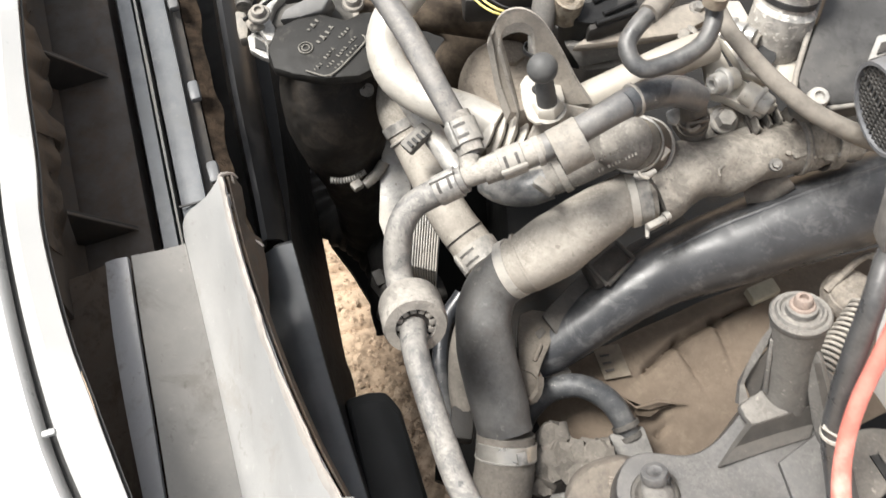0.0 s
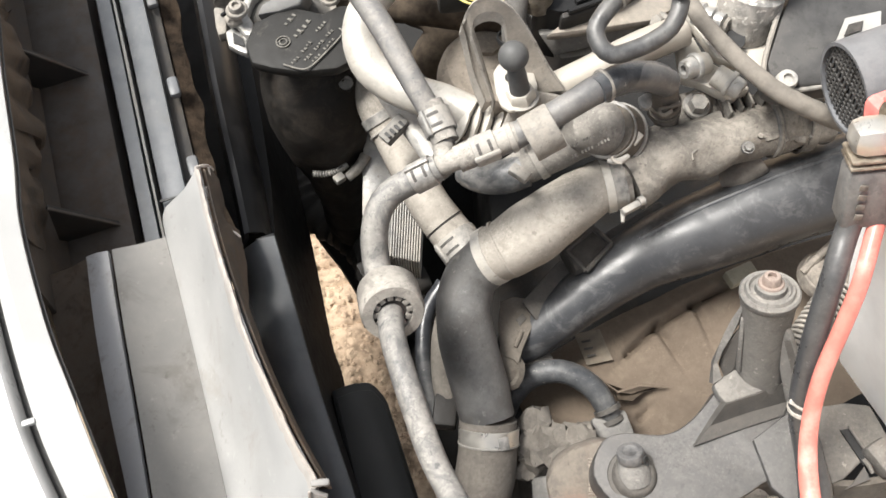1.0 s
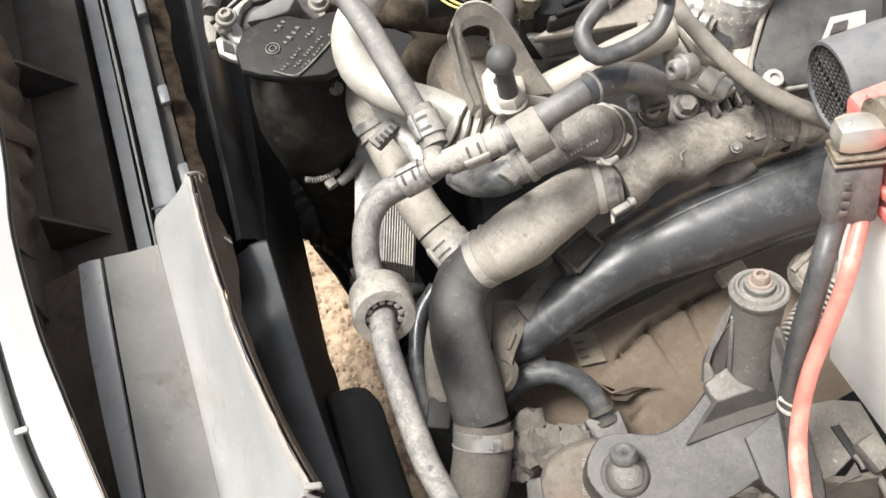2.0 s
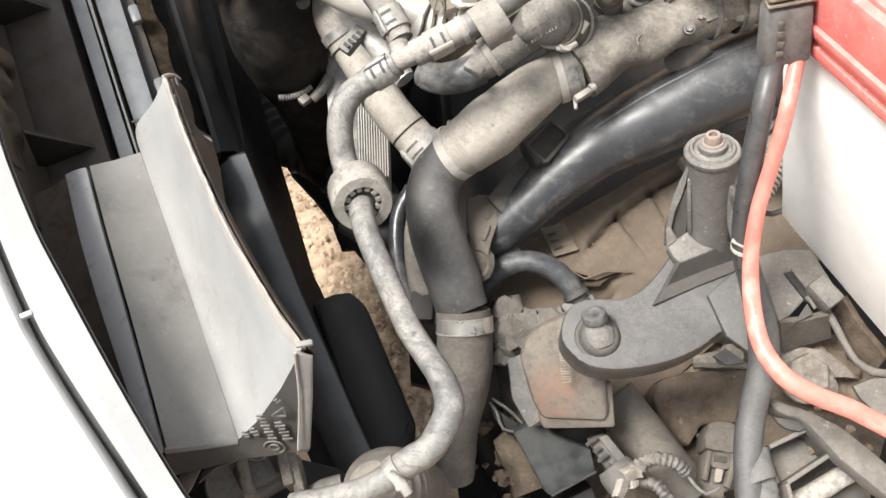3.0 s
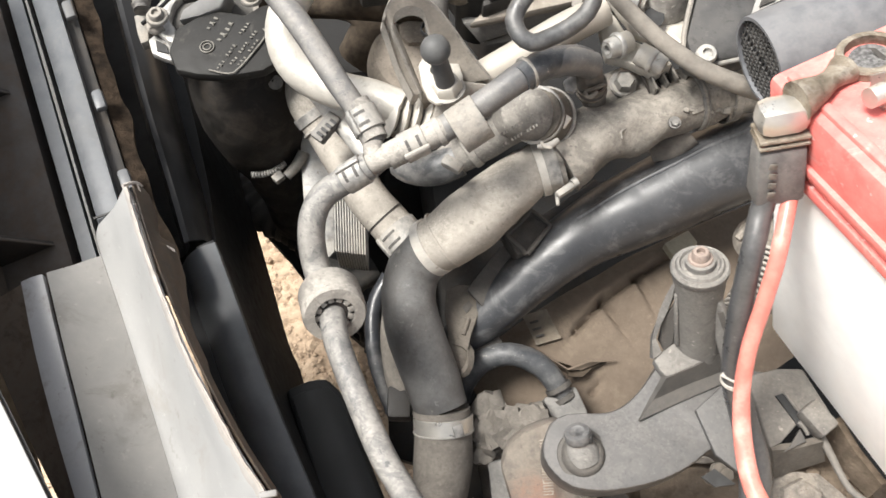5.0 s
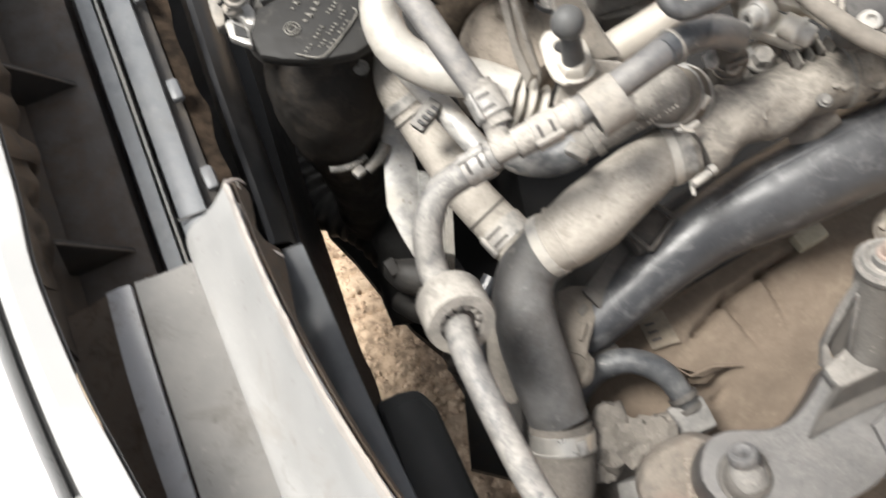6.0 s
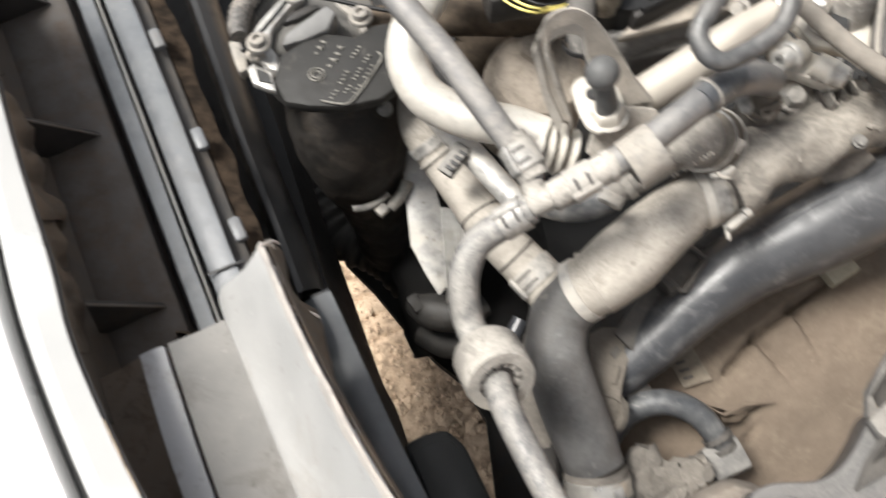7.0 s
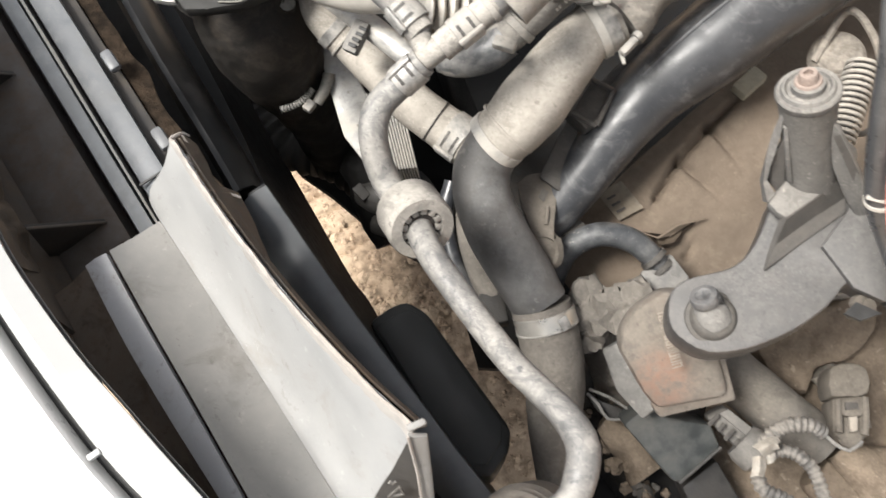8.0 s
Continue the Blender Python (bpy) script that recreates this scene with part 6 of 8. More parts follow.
def build_oil_cooler():
    oc = thing("oil_cooler", (-0.030, 0.514, 0.700), "aluminium plate oil cooler with stacked fins", "oil cooler")
    face = [V(p) for p in [(-0.055, 0.576, 0.723), (-0.035, 0.580, 0.723), (-0.025, 0.551, 0.713), (-0.018, 0.524, 0.700), (-0.015, 0.451, 0.667), (-0.022, 0.443, 0.666), (-0.036, 0.465, 0.674), (-0.049, 0.489, 0.686), (-0.054, 0.542, 0.708)]]
    away = Vector((0, 0, -1))
    part("face_plate", plate(face, 0.006, 0.002), alu_bright, oc)
    top, bot = V((-0.018, 0.525, 0.700)), V((-0.015, 0.451, 0.667))
    step = (V((0.005, 0.450, 0.664)) - bot) / 7
    for k in range(12):
        o = step * (k + 0.5)
        part("fin", plate([top + o, bot + o, bot + o + away * 0.05, top + o + away * 0.05], step.length * 0.62, 0.0008, down=-step), alu_bright, oc)
    part("body", plate([top + step * 0.5 + away * 0.004, bot + step * 0.5 + away * 0.004, bot + step * 11 + away * 0.004, top + step * 11 + away * 0.004], 0.045, 0.001), strap_grey, oc)
    sh = hose("sump_elbow_hose", [(-0.051, 0.463, 0.590, 0.0115), (-0.037, 0.454, 0.600, 0.0176), (-0.018, 0.448, 0.600, 0.0204), (0.003, 0.450, 0.600, 0.0188), (0.022, 0.461, 0.600, 0.0171)], hose_black, "thick black rubber elbow hose under the oil cooler", seg=24, lump=0.003)
    part("second_bend", tube([(-0.048, 0.444, 0.545, 0.0090), (-0.026, 0.434, 0.550, 0.0161), (-0.003, 0.430, 0.550, 0.0184), (0.021, 0.441, 0.550, 0.0173)], seg=20, lump=0.003), hose_black, sh)
    part("clip", box((-0.048, 0.455, 0.613), (0.012, 0.02, 0.01), (0.8, 0.5, 0), UP, 0.002), black_dusty, sh)


build_oil_cooler()


def build_lifting_eye():
    le = thing("lifting_eye", (0.105, 0.505, 0.930), "dusty steel lifting eye with a slotted strap and tall plate", "bracket")
    rim = [(0.077, 0.479, 0.925), (0.066, 0.492, 0.945), (0.058, 0.502, 0.973), (0.054, 0.505, 0.988), (0.058, 0.507, 1.002), (0.065, 0.509, 1.010), (0.076, 0.510, 1.012), (0.087, 0.510, 1.006), (0.096, 0.509, 0.996), (0.109, 0.504, 0.978), (0.124, 0.495, 0.956), (0.140, 0.486, 0.938)]
    eye = [(0.084, 0.479, 0.925), (0.076, 0.489, 0.943), (0.068, 0.497, 0.965), (0.062, 0.501, 0.983), (0.062, 0.505, 0.993), (0.068, 0.506, 1.000), (0.076, 0.507, 1.002), (0.084, 0.507, 0.998), (0.087, 0.505, 0.988), (0.091, 0.500, 0.973), (0.101, 0.494, 0.953), (0.110, 0.481, 0.936)]
    part("plate", loft([rim, eye], 0.003, step=0.004), tan_cast, le)
    part("rim_flange", loft([[(x - 0.0005, y, z + 0.0012) for x, y, z in rim], [(x - 0.003, y - 0.002, z - 0.009) for x, y, z in rim]], 0.002, step=0.004), eye_steel, le, "pale turned edge")
    part("slot_flange", loft([eye, [(x, y - 0.001, z - 0.010) for x, y, z in eye]], 0.002, step=0.004), eye_steel, le)
    part("foot", plate([(0.102, 0.480, 0.944), (0.140, 0.475, 0.944), (0.151, 0.468, 0.930), (0.122, 0.456, 0.917), (0.099, 0.449, 0.916), (0.091, 0.451, 0.926)], 0.005, 0.001), eye_steel, le)
    part("mount_plate", plate([(0.080, 0.490, 0.950), (0.084, 0.499, 0.950), (0.091, 0.502, 0.950), (0.104, 0.502, 0.950), (0.113, 0.494, 0.950), (0.117, 0.480, 0.950), (0.115, 0.465, 0.950), (0.106, 0.456, 0.950), (0.096, 0.453, 0.950), (0.089, 0.458, 0.950), (0.084, 0.470, 0.950)], 0.005, 0.002), steel_cream, le, "cream mounting plate")
    part("hole", lathe((0.095, 0.485, 0.951), UP, [(0.0052, 0), (0.0048, 0.0008), (0, 0.0008)], 20), seam_black, le)
    bs = thing("ball_stud", (0.104, 0.465, 0.947), "black rubber-capped ball stud on the cream plate", "stud")
    base, tip = V((0.104, 0.468, 0.950)), V((0.094, 0.474, 0.995))
    ax = (tip - base).normalized()
    r = 0.0118
    ln = (tip - base).length
    part("stem", lathe(base, ax, [(0.0082, 0.004), (0.0076, ln * 0.5), (0.0066, ln * 0.75), (0, ln * 0.75)], 24), stud_grey, bs)
    part("ball", lathe(base, ax, [(r * math.sin(t), ln - r * 0.25 - r * math.cos(t)) for t in [0.45 + k * 0.27 for k in range(10)]] + [(0, ln + r * 0.75)], 32), stud_grey, bs)
    part("nut", lathe(base, ax, [(0.0125, -0.002), (0.0125, 0.005), (0.0105, 0.0075), (0, 0.0075)], 6), steel_cream, bs)
    part("washer", lathe(base - ax * 0.003, ax, [(0.0145, 0), (0.0145, 0.0014), (0, 0.0014)], 24), steel_clip, bs)
    dome = thing("canister", (0.067, 0.597, 0.800), "round tan dusty canister with a domed lid", "canister")
    rr = 0.0482
    part("lid", lathe((0.071, 0.594, 0.790), (0.05, -0.15, 1), [(rr, -0.06), (rr, 0.02), (rr * 0.96, 0.032), (rr * 0.8, 0.042), (rr * 0.4, 0.046), (0, 0.047)], 40), tan_lid, dome)
    part("boss", lathe((0.071, 0.610, 0.838), (0.05, -0.1, 1), [(0.016, 0), (0.015, 0.006), (0.008, 0.008), (0, 0.008)], 8), tan_lid, dome)


build_lifting_eye()


# ---- fuel side ----
def build_fuel_side():
    up = hose("fuel_loop_pipe", [(0.182, 0.531, 1.030, 0.0071), (0.174, 0.514, 1.030, 0.0073), (0.164, 0.501, 1.028, 0.0070), (0.156, 0.490, 1.024, 0.0068), (0.152, 0.480, 1.020, 0.0068), (0.156, 0.470, 1.016, 0.0067), (0.165, 0.464, 1.014, 0.0067), (0.177, 0.468, 1.014, 0.0068), (0.194, 0.476, 1.018, 0.0068), (0.206, 0.486, 1.022, 0.0067), (0.211, 0.497, 1.028, 0.0065), (0.212, 0.509, 1.032, 0.0066), (0.212, 0.521, 1.036, 0.0066)], pipe_dark, "bent grey steel fuel pipe forming a loop", "pipe", seg=20)
    part("sleeve", tube([(0.185, 0.534, 1.030, 0.0085), (0.174, 0.515, 1.030, 0.0085), (0.165, 0.501, 1.030, 0.0082)], seg=20), hose_beige, up, "beige rubber end sleeve")
    part("yellow_cap", lathe((0.209, 0.507, 1.045), (0, 0.2, 1), [(0.0088, -0.004), (0.0088, 0.004), (0, 0.005)], 24), label_mat, up, "faded yellow collar")
    rail = hose("fuel_rail", [(0.126, 0.494, 0.920, 0.0147), (0.164, 0.514, 0.930, 0.0147), (0.201, 0.534, 0.940, 0.0146), (0.236, 0.552, 0.945, 0.0138)], rail_satin, "bright silver fuel rail tube", "pipe", seg=24)
    bar = thing("head_cover", (0.184, 0.576, 0.900), "dusty grey cylinder head cover edge with a black sleeve", "cover")
    part("ledge", plate([(0.120, 0.576, 0.900), (0.130, 0.562, 0.898), (0.139, 0.552, 0.895), (0.194, 0.562, 0.900), (0.225, 0.576, 0.904), (0.266, 0.597, 0.910), (0.267, 0.623, 0.910), (0.217, 0.585, 0.908), (0.149, 0.569, 0.902)], 0.05, 0.004), cast_grey, bar)
    part("top", plate([(0.115, 0.611, 0.945), (0.210, 0.609, 0.945), (0.193, 0.589, 0.945), (0.170, 0.574, 0.945), (0.150, 0.562, 0.945), (0.133, 0.554, 0.945), (0.133, 0.566, 0.945), (0.121, 0.574, 0.945)], 0.02, 0.004), black_dusty, bar, "black plastic coil cover")
    for a, b in ([(0.136, 0.584, 0.948), (0.154, 0.599, 0.948)], [(0.145, 0.571, 0.948), (0.171, 0.589, 0.948)], [(0.139, 0.560, 0.948), (0.184, 0.585, 0.948)]):
        part("cover_rib", tube([(*a, 0.0022), (*b, 0.0022)], seg=8), black_plastic, bar)
    part("red_pip", lathe((0.172, 0.580, 0.935), UP, [(0.004, -0.004), (0.004, 0.003), (0, 0.004)], 14), rust_bolt, bar, "small red-brown plug")
    part("ledge_top", plate([(0.136, 0.564, 0.930), (0.155, 0.573, 0.930), (0.176, 0.584, 0.930), (0.199, 0.599, 0.930), (0.228, 0.613, 0.930), (0.242, 0.596, 0.930), (0.214, 0.574, 0.930), (0.172, 0.562, 0.930), (0.122, 0.549, 0.930)], 0.010, 0.003), tan_cast, bar)
    part("ledge_front", plate([(0.117, 0.555, 0.922), (0.175, 0.566, 0.924), (0.216, 0.576, 0.926), (0.221, 0.573, 0.912), (0.174, 0.561, 0.907), (0.133, 0.549, 0.902)], 0.010, 0.002), cast_grey, bar)
    # black plate that draws the shadow behind the ledge, not a casting
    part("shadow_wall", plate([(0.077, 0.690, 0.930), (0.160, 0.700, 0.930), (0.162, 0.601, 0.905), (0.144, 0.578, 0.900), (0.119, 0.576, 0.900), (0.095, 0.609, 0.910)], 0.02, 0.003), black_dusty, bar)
    part("sleeve", lathe((0.133, 0.584, 0.905), (-0.02, 0.05, 1), [(0.0225, -0.02), (0.0225, 0.030), (0.0245, 0.034), (0.0245, 0.040), (0, 0.040)], 28), black_plastic, bar)
    part("rusty_core", lathe((0.114, 0.574, 0.958), (0.1, 0.0, 1), [(0.013, -0.02), (0.013, 0.003), (0.0105, 0.004), (0.0095, 0.001), (0.005, 0.001), (0.003, 0.003), (0, 0.003)], 24), brass_worn, bar, "bronze round core")
    bolt(bar, (0.220, 0.576, 0.925), (-0.5, -0.5, 0.7), 0.0062, 0.008, alu_dust, 0.0095)
    bolt(bar, (0.229, 0.604, 0.930), (0.1, -0.1, 1), 0.005, 0.005, alu_dust, 0.008)
    tk = hose("breather_tube", [(0.098, 0.604, 0.970, 0.0103), (0.095, 0.574, 0.955, 0.0106), (0.094, 0.555, 0.940, 0.0106), (0.096, 0.539, 0.925, 0.0107)], cast_rough, "dusty rubber breather tube behind the lifting eye", seg=18)
    part("hoop", band((0.095, 0.542, 0.930), (0.02, 0.35, 1), 0.0132, 0.004, 0.0012), black_plastic, tk)
    dark = hose("oil_feed_hose", [(-0.077, 0.623, 0.860, 0.0147), (-0.033, 0.629, 0.860, 0.0158), (0.006, 0.628, 0.860, 0.0157), (0.052, 0.632, 0.850, 0.0150), (0.098, 0.636, 0.840, 0.0152)], cover_dark, "thick brown hose behind the coolant pipes", seg=20)
    part("lower_bend", tube([*[(-0.014, 0.691, 0.800, 0.0249), (0.011, 0.681, 0.800, 0.0257), (0.028, 0.666, 0.790, 0.0266), (0.022, 0.655, 0.770, 0.0258), (0.009, 0.644, 0.750, 0.0251)]], seg=26, lump=0.003), cover_dark, dark)
    for k in range(3):
        dz = 0.004 * k
        hose("wiring", [(x + 0.004 * k, y, z + dz, r) for x, y, z, r in [(0.019, 0.614, 0.940, 0.0011), (0.029, 0.592, 0.940, 0.0011), (0.041, 0.576, 0.940, 0.0011), (0.060, 0.567, 0.940, 0.0011), (0.084, 0.576, 0.935, 0.0011)]], wire_yellow if k < 2 else black_plastic, "thin yellow green engine wire" if k < 2 else "thin black engine wire", "wire", seg=8)
    blk = thing("coil_plug", (0.044, 0.603, 0.920), "black moulded engine plug with wires", "plug")
    part("body", box((0.056, 0.614, 0.920), (0.07, 0.05, 0.03), (1, 0.2, 0), UP, 0.004), black_dusty, blk)
    filt = thing("fuel_filter", (0.282, 0.556, 0.960), "speckled metal fuel filter head with a clamp", "fuel filter")
    c = V((0.282, 0.555, 0.960))
    ax = V((0.05, 0.35, 0.9))
    r = 0.0248
    part("body", lathe(c, ax, [(r * 0.5, -0.028), (r * 0.8, -0.022), (r, -0.008), (r, 0.024), (r * 0.86, 0.028), (r * 0.86, 0.06), (r * 0.8, 0.075), (0, 0.075)], 32), filter_metal, filt)
    part("slot_ring", band(c + ax.normalized() * 0.034, ax, r * 0.86, 0.005, 0.001), seam_black, filt)
    part("clip_band", band(c + ax.normalized() * 0.055, ax, r * 0.86, 0.012, 0.003), steel_clip, filt)
    arm = thing("injector_bridge", (0.258, 0.519, 0.930), "pale cast injector bridge with flanged bolts", "engine casting")
    part("arm", plate([(0.233, 0.551, 0.930), (0.246, 0.558, 0.935), (0.258, 0.537, 0.930), (0.281, 0.522, 0.930), (0.295, 0.511, 0.928), (0.279, 0.500, 0.925), (0.254, 0.514, 0.925), (0.238, 0.518, 0.925)], 0.015, 0.003), steel_cream, arm)
    part("web", plate([(0.237, 0.596, 0.950), (0.259, 0.599, 0.950), (0.278, 0.562, 0.945), (0.301, 0.534, 0.940), (0.295, 0.523, 0.935), (0.264, 0.530, 0.940), (0.241, 0.564, 0.945)], 0.012, 0.003), steel_cream, arm)
    for a, b in ((V((0.257, 0.530, 0.932)), V((0.239, 0.519, 0.935))), (V((0.264, 0.516, 0.935)), V((0.284, 0.502, 0.935)))):
        d = (b - a).normalized()
        part("spigot", tube([(*a, 0.0095), (*a.lerp(b, 0.6), 0.0095)], seg=18), steel_cream, arm)
        bolt(arm, a.lerp(b, 0.62), d, 0.0085, 0.010, alu_bright, 0.0115, socket=True)
    part("cover_flange", plate([(0.307, 0.584, 0.955), (0.316, 0.581, 0.955), (0.297, 0.515, 0.955), (0.299, 0.502, 0.955), (0.291, 0.511, 0.955), (0.278, 0.526, 0.955), (0.276, 0.536, 0.955), (0.286, 0.540, 0.955), (0.297, 0.550, 0.955)], 0.02, 0.004), steel_cream, arm, "pale casting edge beside the cover")
    part("flange_hole", lathe((0.271, 0.529, 0.963), (0, -0.3, 0.95), [(0.0085, 0), (0.0085, 0.003), (0, 0.003)], 18), seam_black, arm, "black bore")
    for q in ((0.245, 0.542, 0.975), (0.254, 0.540, 0.973)):
        part("collar", lathe(q, (0.75, -0.45, 0.2), [(0.0, -0.008), (0.009, -0.008), (0.010, -0.002), (0.0075, 0.0), (0.0075, 0.007), (0, 0.008)], 20), alu_bright, arm)
    bolt(arm, (0.258, 0.540, 0.970), (0.75, -0.45, 0.2), 0.0065, 0.008, alu_dust, 0.0085, socket=True)
    strap = hose("leak_off_hose", [(0.224, 0.549, 0.995, 0.0063), (0.234, 0.527, 0.993, 0.0064), (0.249, 0.511, 0.988, 0.0066), (0.266, 0.495, 0.983, 0.0068), (0.284, 0.482, 0.978, 0.0070), (0.302, 0.472, 0.973, 0.0072), (0.329, 0.465, 0.965, 0.0078), (0.359, 0.463, 0.955, 0.0082), (0.385, 0.461, 0.950, 0.0083)], hose_beige, "beige dusty hose running beside the black cover", seg=20)
    cov = thing("timing_cover", (0.334, 0.531, 0.970), "black plastic cover with screws and a white label", "cover")
    part("shell", plate([(0.326, 0.611, 0.985), (0.293, 0.503, 0.972), (0.297, 0.487, 0.968), (0.310, 0.483, 0.966), (0.340, 0.490, 0.968), (0.392, 0.505, 0.970), (0.408, 0.621, 0.985)], 0.03, 0.003), cover_charcoal, cov)
    part("rim", tube([(0.321, 0.610, 0.985, 0.0023), (0.291, 0.504, 0.972, 0.0022), (0.296, 0.486, 0.966, 0.0022), (0.312, 0.483, 0.964, 0.0022), (0.345, 0.490, 0.966, 0.0017)], seg=8), alu_dust, cov)
    bolt(cov, (0.307, 0.487, 0.970), (0, -0.2, 1), 0.008, 0.006, alu_bright, 0.0, socket=True)
    part("label", plate([(0.354, 0.545, 0.981), (0.383, 0.555, 0.981), (0.381, 0.540, 0.981), (0.344, 0.520, 0.981)], 0.001, 0.0), label_white, cov, "white label with dark print")
    part("label_print", plate([(0.355, 0.537, 0.983), (0.367, 0.542, 0.983), (0.364, 0.532, 0.983), (0.350, 0.525, 0.983)], 0.0006, 0.0), ink_dark, cov, "dark unreadable print")
    sn = thing("intake_snorkel", (0.340, 0.467, 1.000), "black plastic intake mouth with a mesh grille", "intake")
    c, ax = V((0.326, 0.443, 1.02)), Vector((-0.932, -0.319, -0.173)).normalized()
    r = 0.0345
    part("horn", lathe(c, -ax, [(r * 0.92, 0.004), (r * 0.92, 0.0), (r, 0.0), (r * 1.02, 0.01), (r * 1.05, 0.04), (r * 1.05, 0.12), (r * 0.9, 0.13), (0, 0.13)], 36), snorkel_slate, sn)
    bm = bmesh.new()
    m = Matrix.Translation(c - ax * 0.003) @ turned(ax)
    for i in range(-7, 8):
        o = i * r / 7.5
        w = math.sqrt(max(0, (r * 0.92) ** 2 - o * o))
        if w < 0.004:
            continue
        for q in ((o, 0), (0, o)):
            size = (0.0015, 2 * w, 0.0015) if q[1] == 0 else (2 * w, 0.0015, 0.0015)
            at = m @ Vector((q[0], q[1], 0))
            box(at, size, m.to_3x3() @ Vector((1, 0, 0)), ax, 0, bm)
    part("mesh_grille", bm, cover_charcoal, sn, "fine grey mesh", smooth=False)


build_fuel_side()


# ---- lower right: cover, bracket, connectors ----
def build_cover():
    cv = thing("gearbox_cover", (0.271, 0.383, 0.700), "large tan dust-caked cover with moulded ribs", "cover")
    bm = loft([[(0.112, 0.262, 0.665), (0.132, 0.320, 0.685), (0.183, 0.359, 0.708), (0.256, 0.402, 0.722), (0.363, 0.453, 0.735), (0.488, 0.506, 0.735)], [(0.158, 0.249, 0.672), (0.181, 0.314, 0.695), (0.225, 0.366, 0.722), (0.295, 0.412, 0.736), (0.383, 0.454, 0.745), (0.487, 0.490, 0.745)], [(0.210, 0.228, 0.665), (0.250, 0.282, 0.685), (0.293, 0.322, 0.712), (0.347, 0.358, 0.732), (0.417, 0.387, 0.738), (0.498, 0.401, 0.738)], [(0.268, 0.177, 0.640), (0.320, 0.221, 0.655), (0.369, 0.262, 0.680), (0.419, 0.304, 0.700), (0.477, 0.338, 0.710), (0.547, 0.352, 0.710)]], 0, wave=0.003, across=0.0028, step=0.0028)
    lines = [[(0.233, 0.346, 0.728), (0.260, 0.375, 0.728)], [(0.259, 0.372, 0.734), (0.295, 0.398, 0.734)], [(0.292, 0.395, 0.743), (0.324, 0.416, 0.743)], [(0.261, 0.372, 0.730), (0.289, 0.333, 0.730)], [(0.295, 0.395, 0.738), (0.315, 0.351, 0.738)], [(0.251, 0.291, 0.700), (0.261, 0.302, 0.700)]]

    def reach(p, a, b):
        a, b = Vector(a[:2]), Vector(b[:2])
        t = max(0.0, min(1.0, (p - a).dot(b - a) / (b - a).length_squared))
        return (p - a.lerp(b, t)).length, t, (b - a).cross(p - a)

    for v in bm.verts:
        p = Vector((v.co.x, v.co.y))
        for k, (a, b) in enumerate(lines):
            d, t, side = reach(p, a, b)
            deep = 0.009 if k < 3 else 0.008 * (1 - 0.75 * t)
            v.co.z -= deep * math.exp(-((d / 0.0034) ** 2))
            if k < 3 and side > 0 and d < 0.03:
                v.co.z += 0.003 * (1 - d / 0.03)
    bmesh.ops.solidify(bm, geom=list(bm.faces), thickness=0.005)
    part("shell", bm, cover_tan, cv)
    part("fold_lip", plate([(0.190, 0.329, 0.716), (0.207, 0.318, 0.716), (0.224, 0.306, 0.718), (0.245, 0.315, 0.716), (0.274, 0.316, 0.713), (0.256, 0.314, 0.713), (0.237, 0.306, 0.713), (0.223, 0.306, 0.713), (0.205, 0.315, 0.716)], 0.003, 0.001), cover_tan, cv)
    # dark brown plate painting the shadow below the fold
    part("fold_shadow", plate([(0.224, 0.307, 0.709), (0.246, 0.316, 0.709), (0.264, 0.316, 0.709), (0.249, 0.310, 0.709), (0.239, 0.301, 0.709), (0.225, 0.301, 0.709)], 0.002, 0.0), cover_dark, cv)
    part("label", plate([(0.181, 0.361, 0.716), (0.205, 0.367, 0.720), (0.219, 0.338, 0.716), (0.195, 0.332, 0.711)], 0.002, 0.0), label_mat, cv, "faded tan label with dark print")
    for k in range(3):
        part("print", box(V((0.192, 0.353, 0.720)).lerp(V((0.198, 0.340, 0.717)), k / 2), (0.009, 0.0022, 0.0006), V((0.206, 0.368, 0.717)) - V((0.183, 0.361, 0.715)), UP, 0.0), ink_dark, cv)
    part("tab", box((0.335, 0.423, 0.752), (0.03, 0.016, 0.012), (0.85, 0.5, 0), UP, 0.002), tab_cream, cv, "pale yellowish tab")
    hs = thing("actuator_housing", (0.158, 0.282, 0.680), "dusty housing with a dark round opening under a small hose", "housing")
    part("cup", lathe((0.154, 0.301, 0.660), (0.2, -0.1, 1), [(0.05, -0.05), (0.052, 0.015), (0.046, 0.02), (0.042, 0.016), (0.04, -0.03), (0, -0.03)], 36), cast_grey, hs)
    part("bore", lathe((0.151, 0.301, 0.668), (0.2, -0.1, 1), [(0.036, 0), (0.034, 0.008), (0, 0.008)], 28), deep_black, hs)
    part("lug", box((0.218, 0.267, 0.715), (0.035, 0.03, 0.03), (1, 0.4, 0), UP, 0.004), cast_grey, hs)
    ar = hose("vacuum_hose", [(0.116, 0.275, 0.700, 0.0114), (0.124, 0.292, 0.722, 0.0112), (0.140, 0.307, 0.737, 0.0111), (0.167, 0.312, 0.745, 0.0110), (0.194, 0.303, 0.740, 0.0110), (0.211, 0.286, 0.730, 0.0105), (0.220, 0.272, 0.715, 0.0100)], hose_mottled, "small arched black vacuum hose, dusty on top", seg=18)
    part("hoop", band((0.212, 0.284, 0.730), (0.5, -0.8, -0.3), 0.0115, 0.005, 0.0015), strap_grey, ar)
    part("hoop", band((0.217, 0.276, 0.722), (0.5, -0.8, -0.3), 0.0115, 0.005, 0.0015), strap_grey, ar)
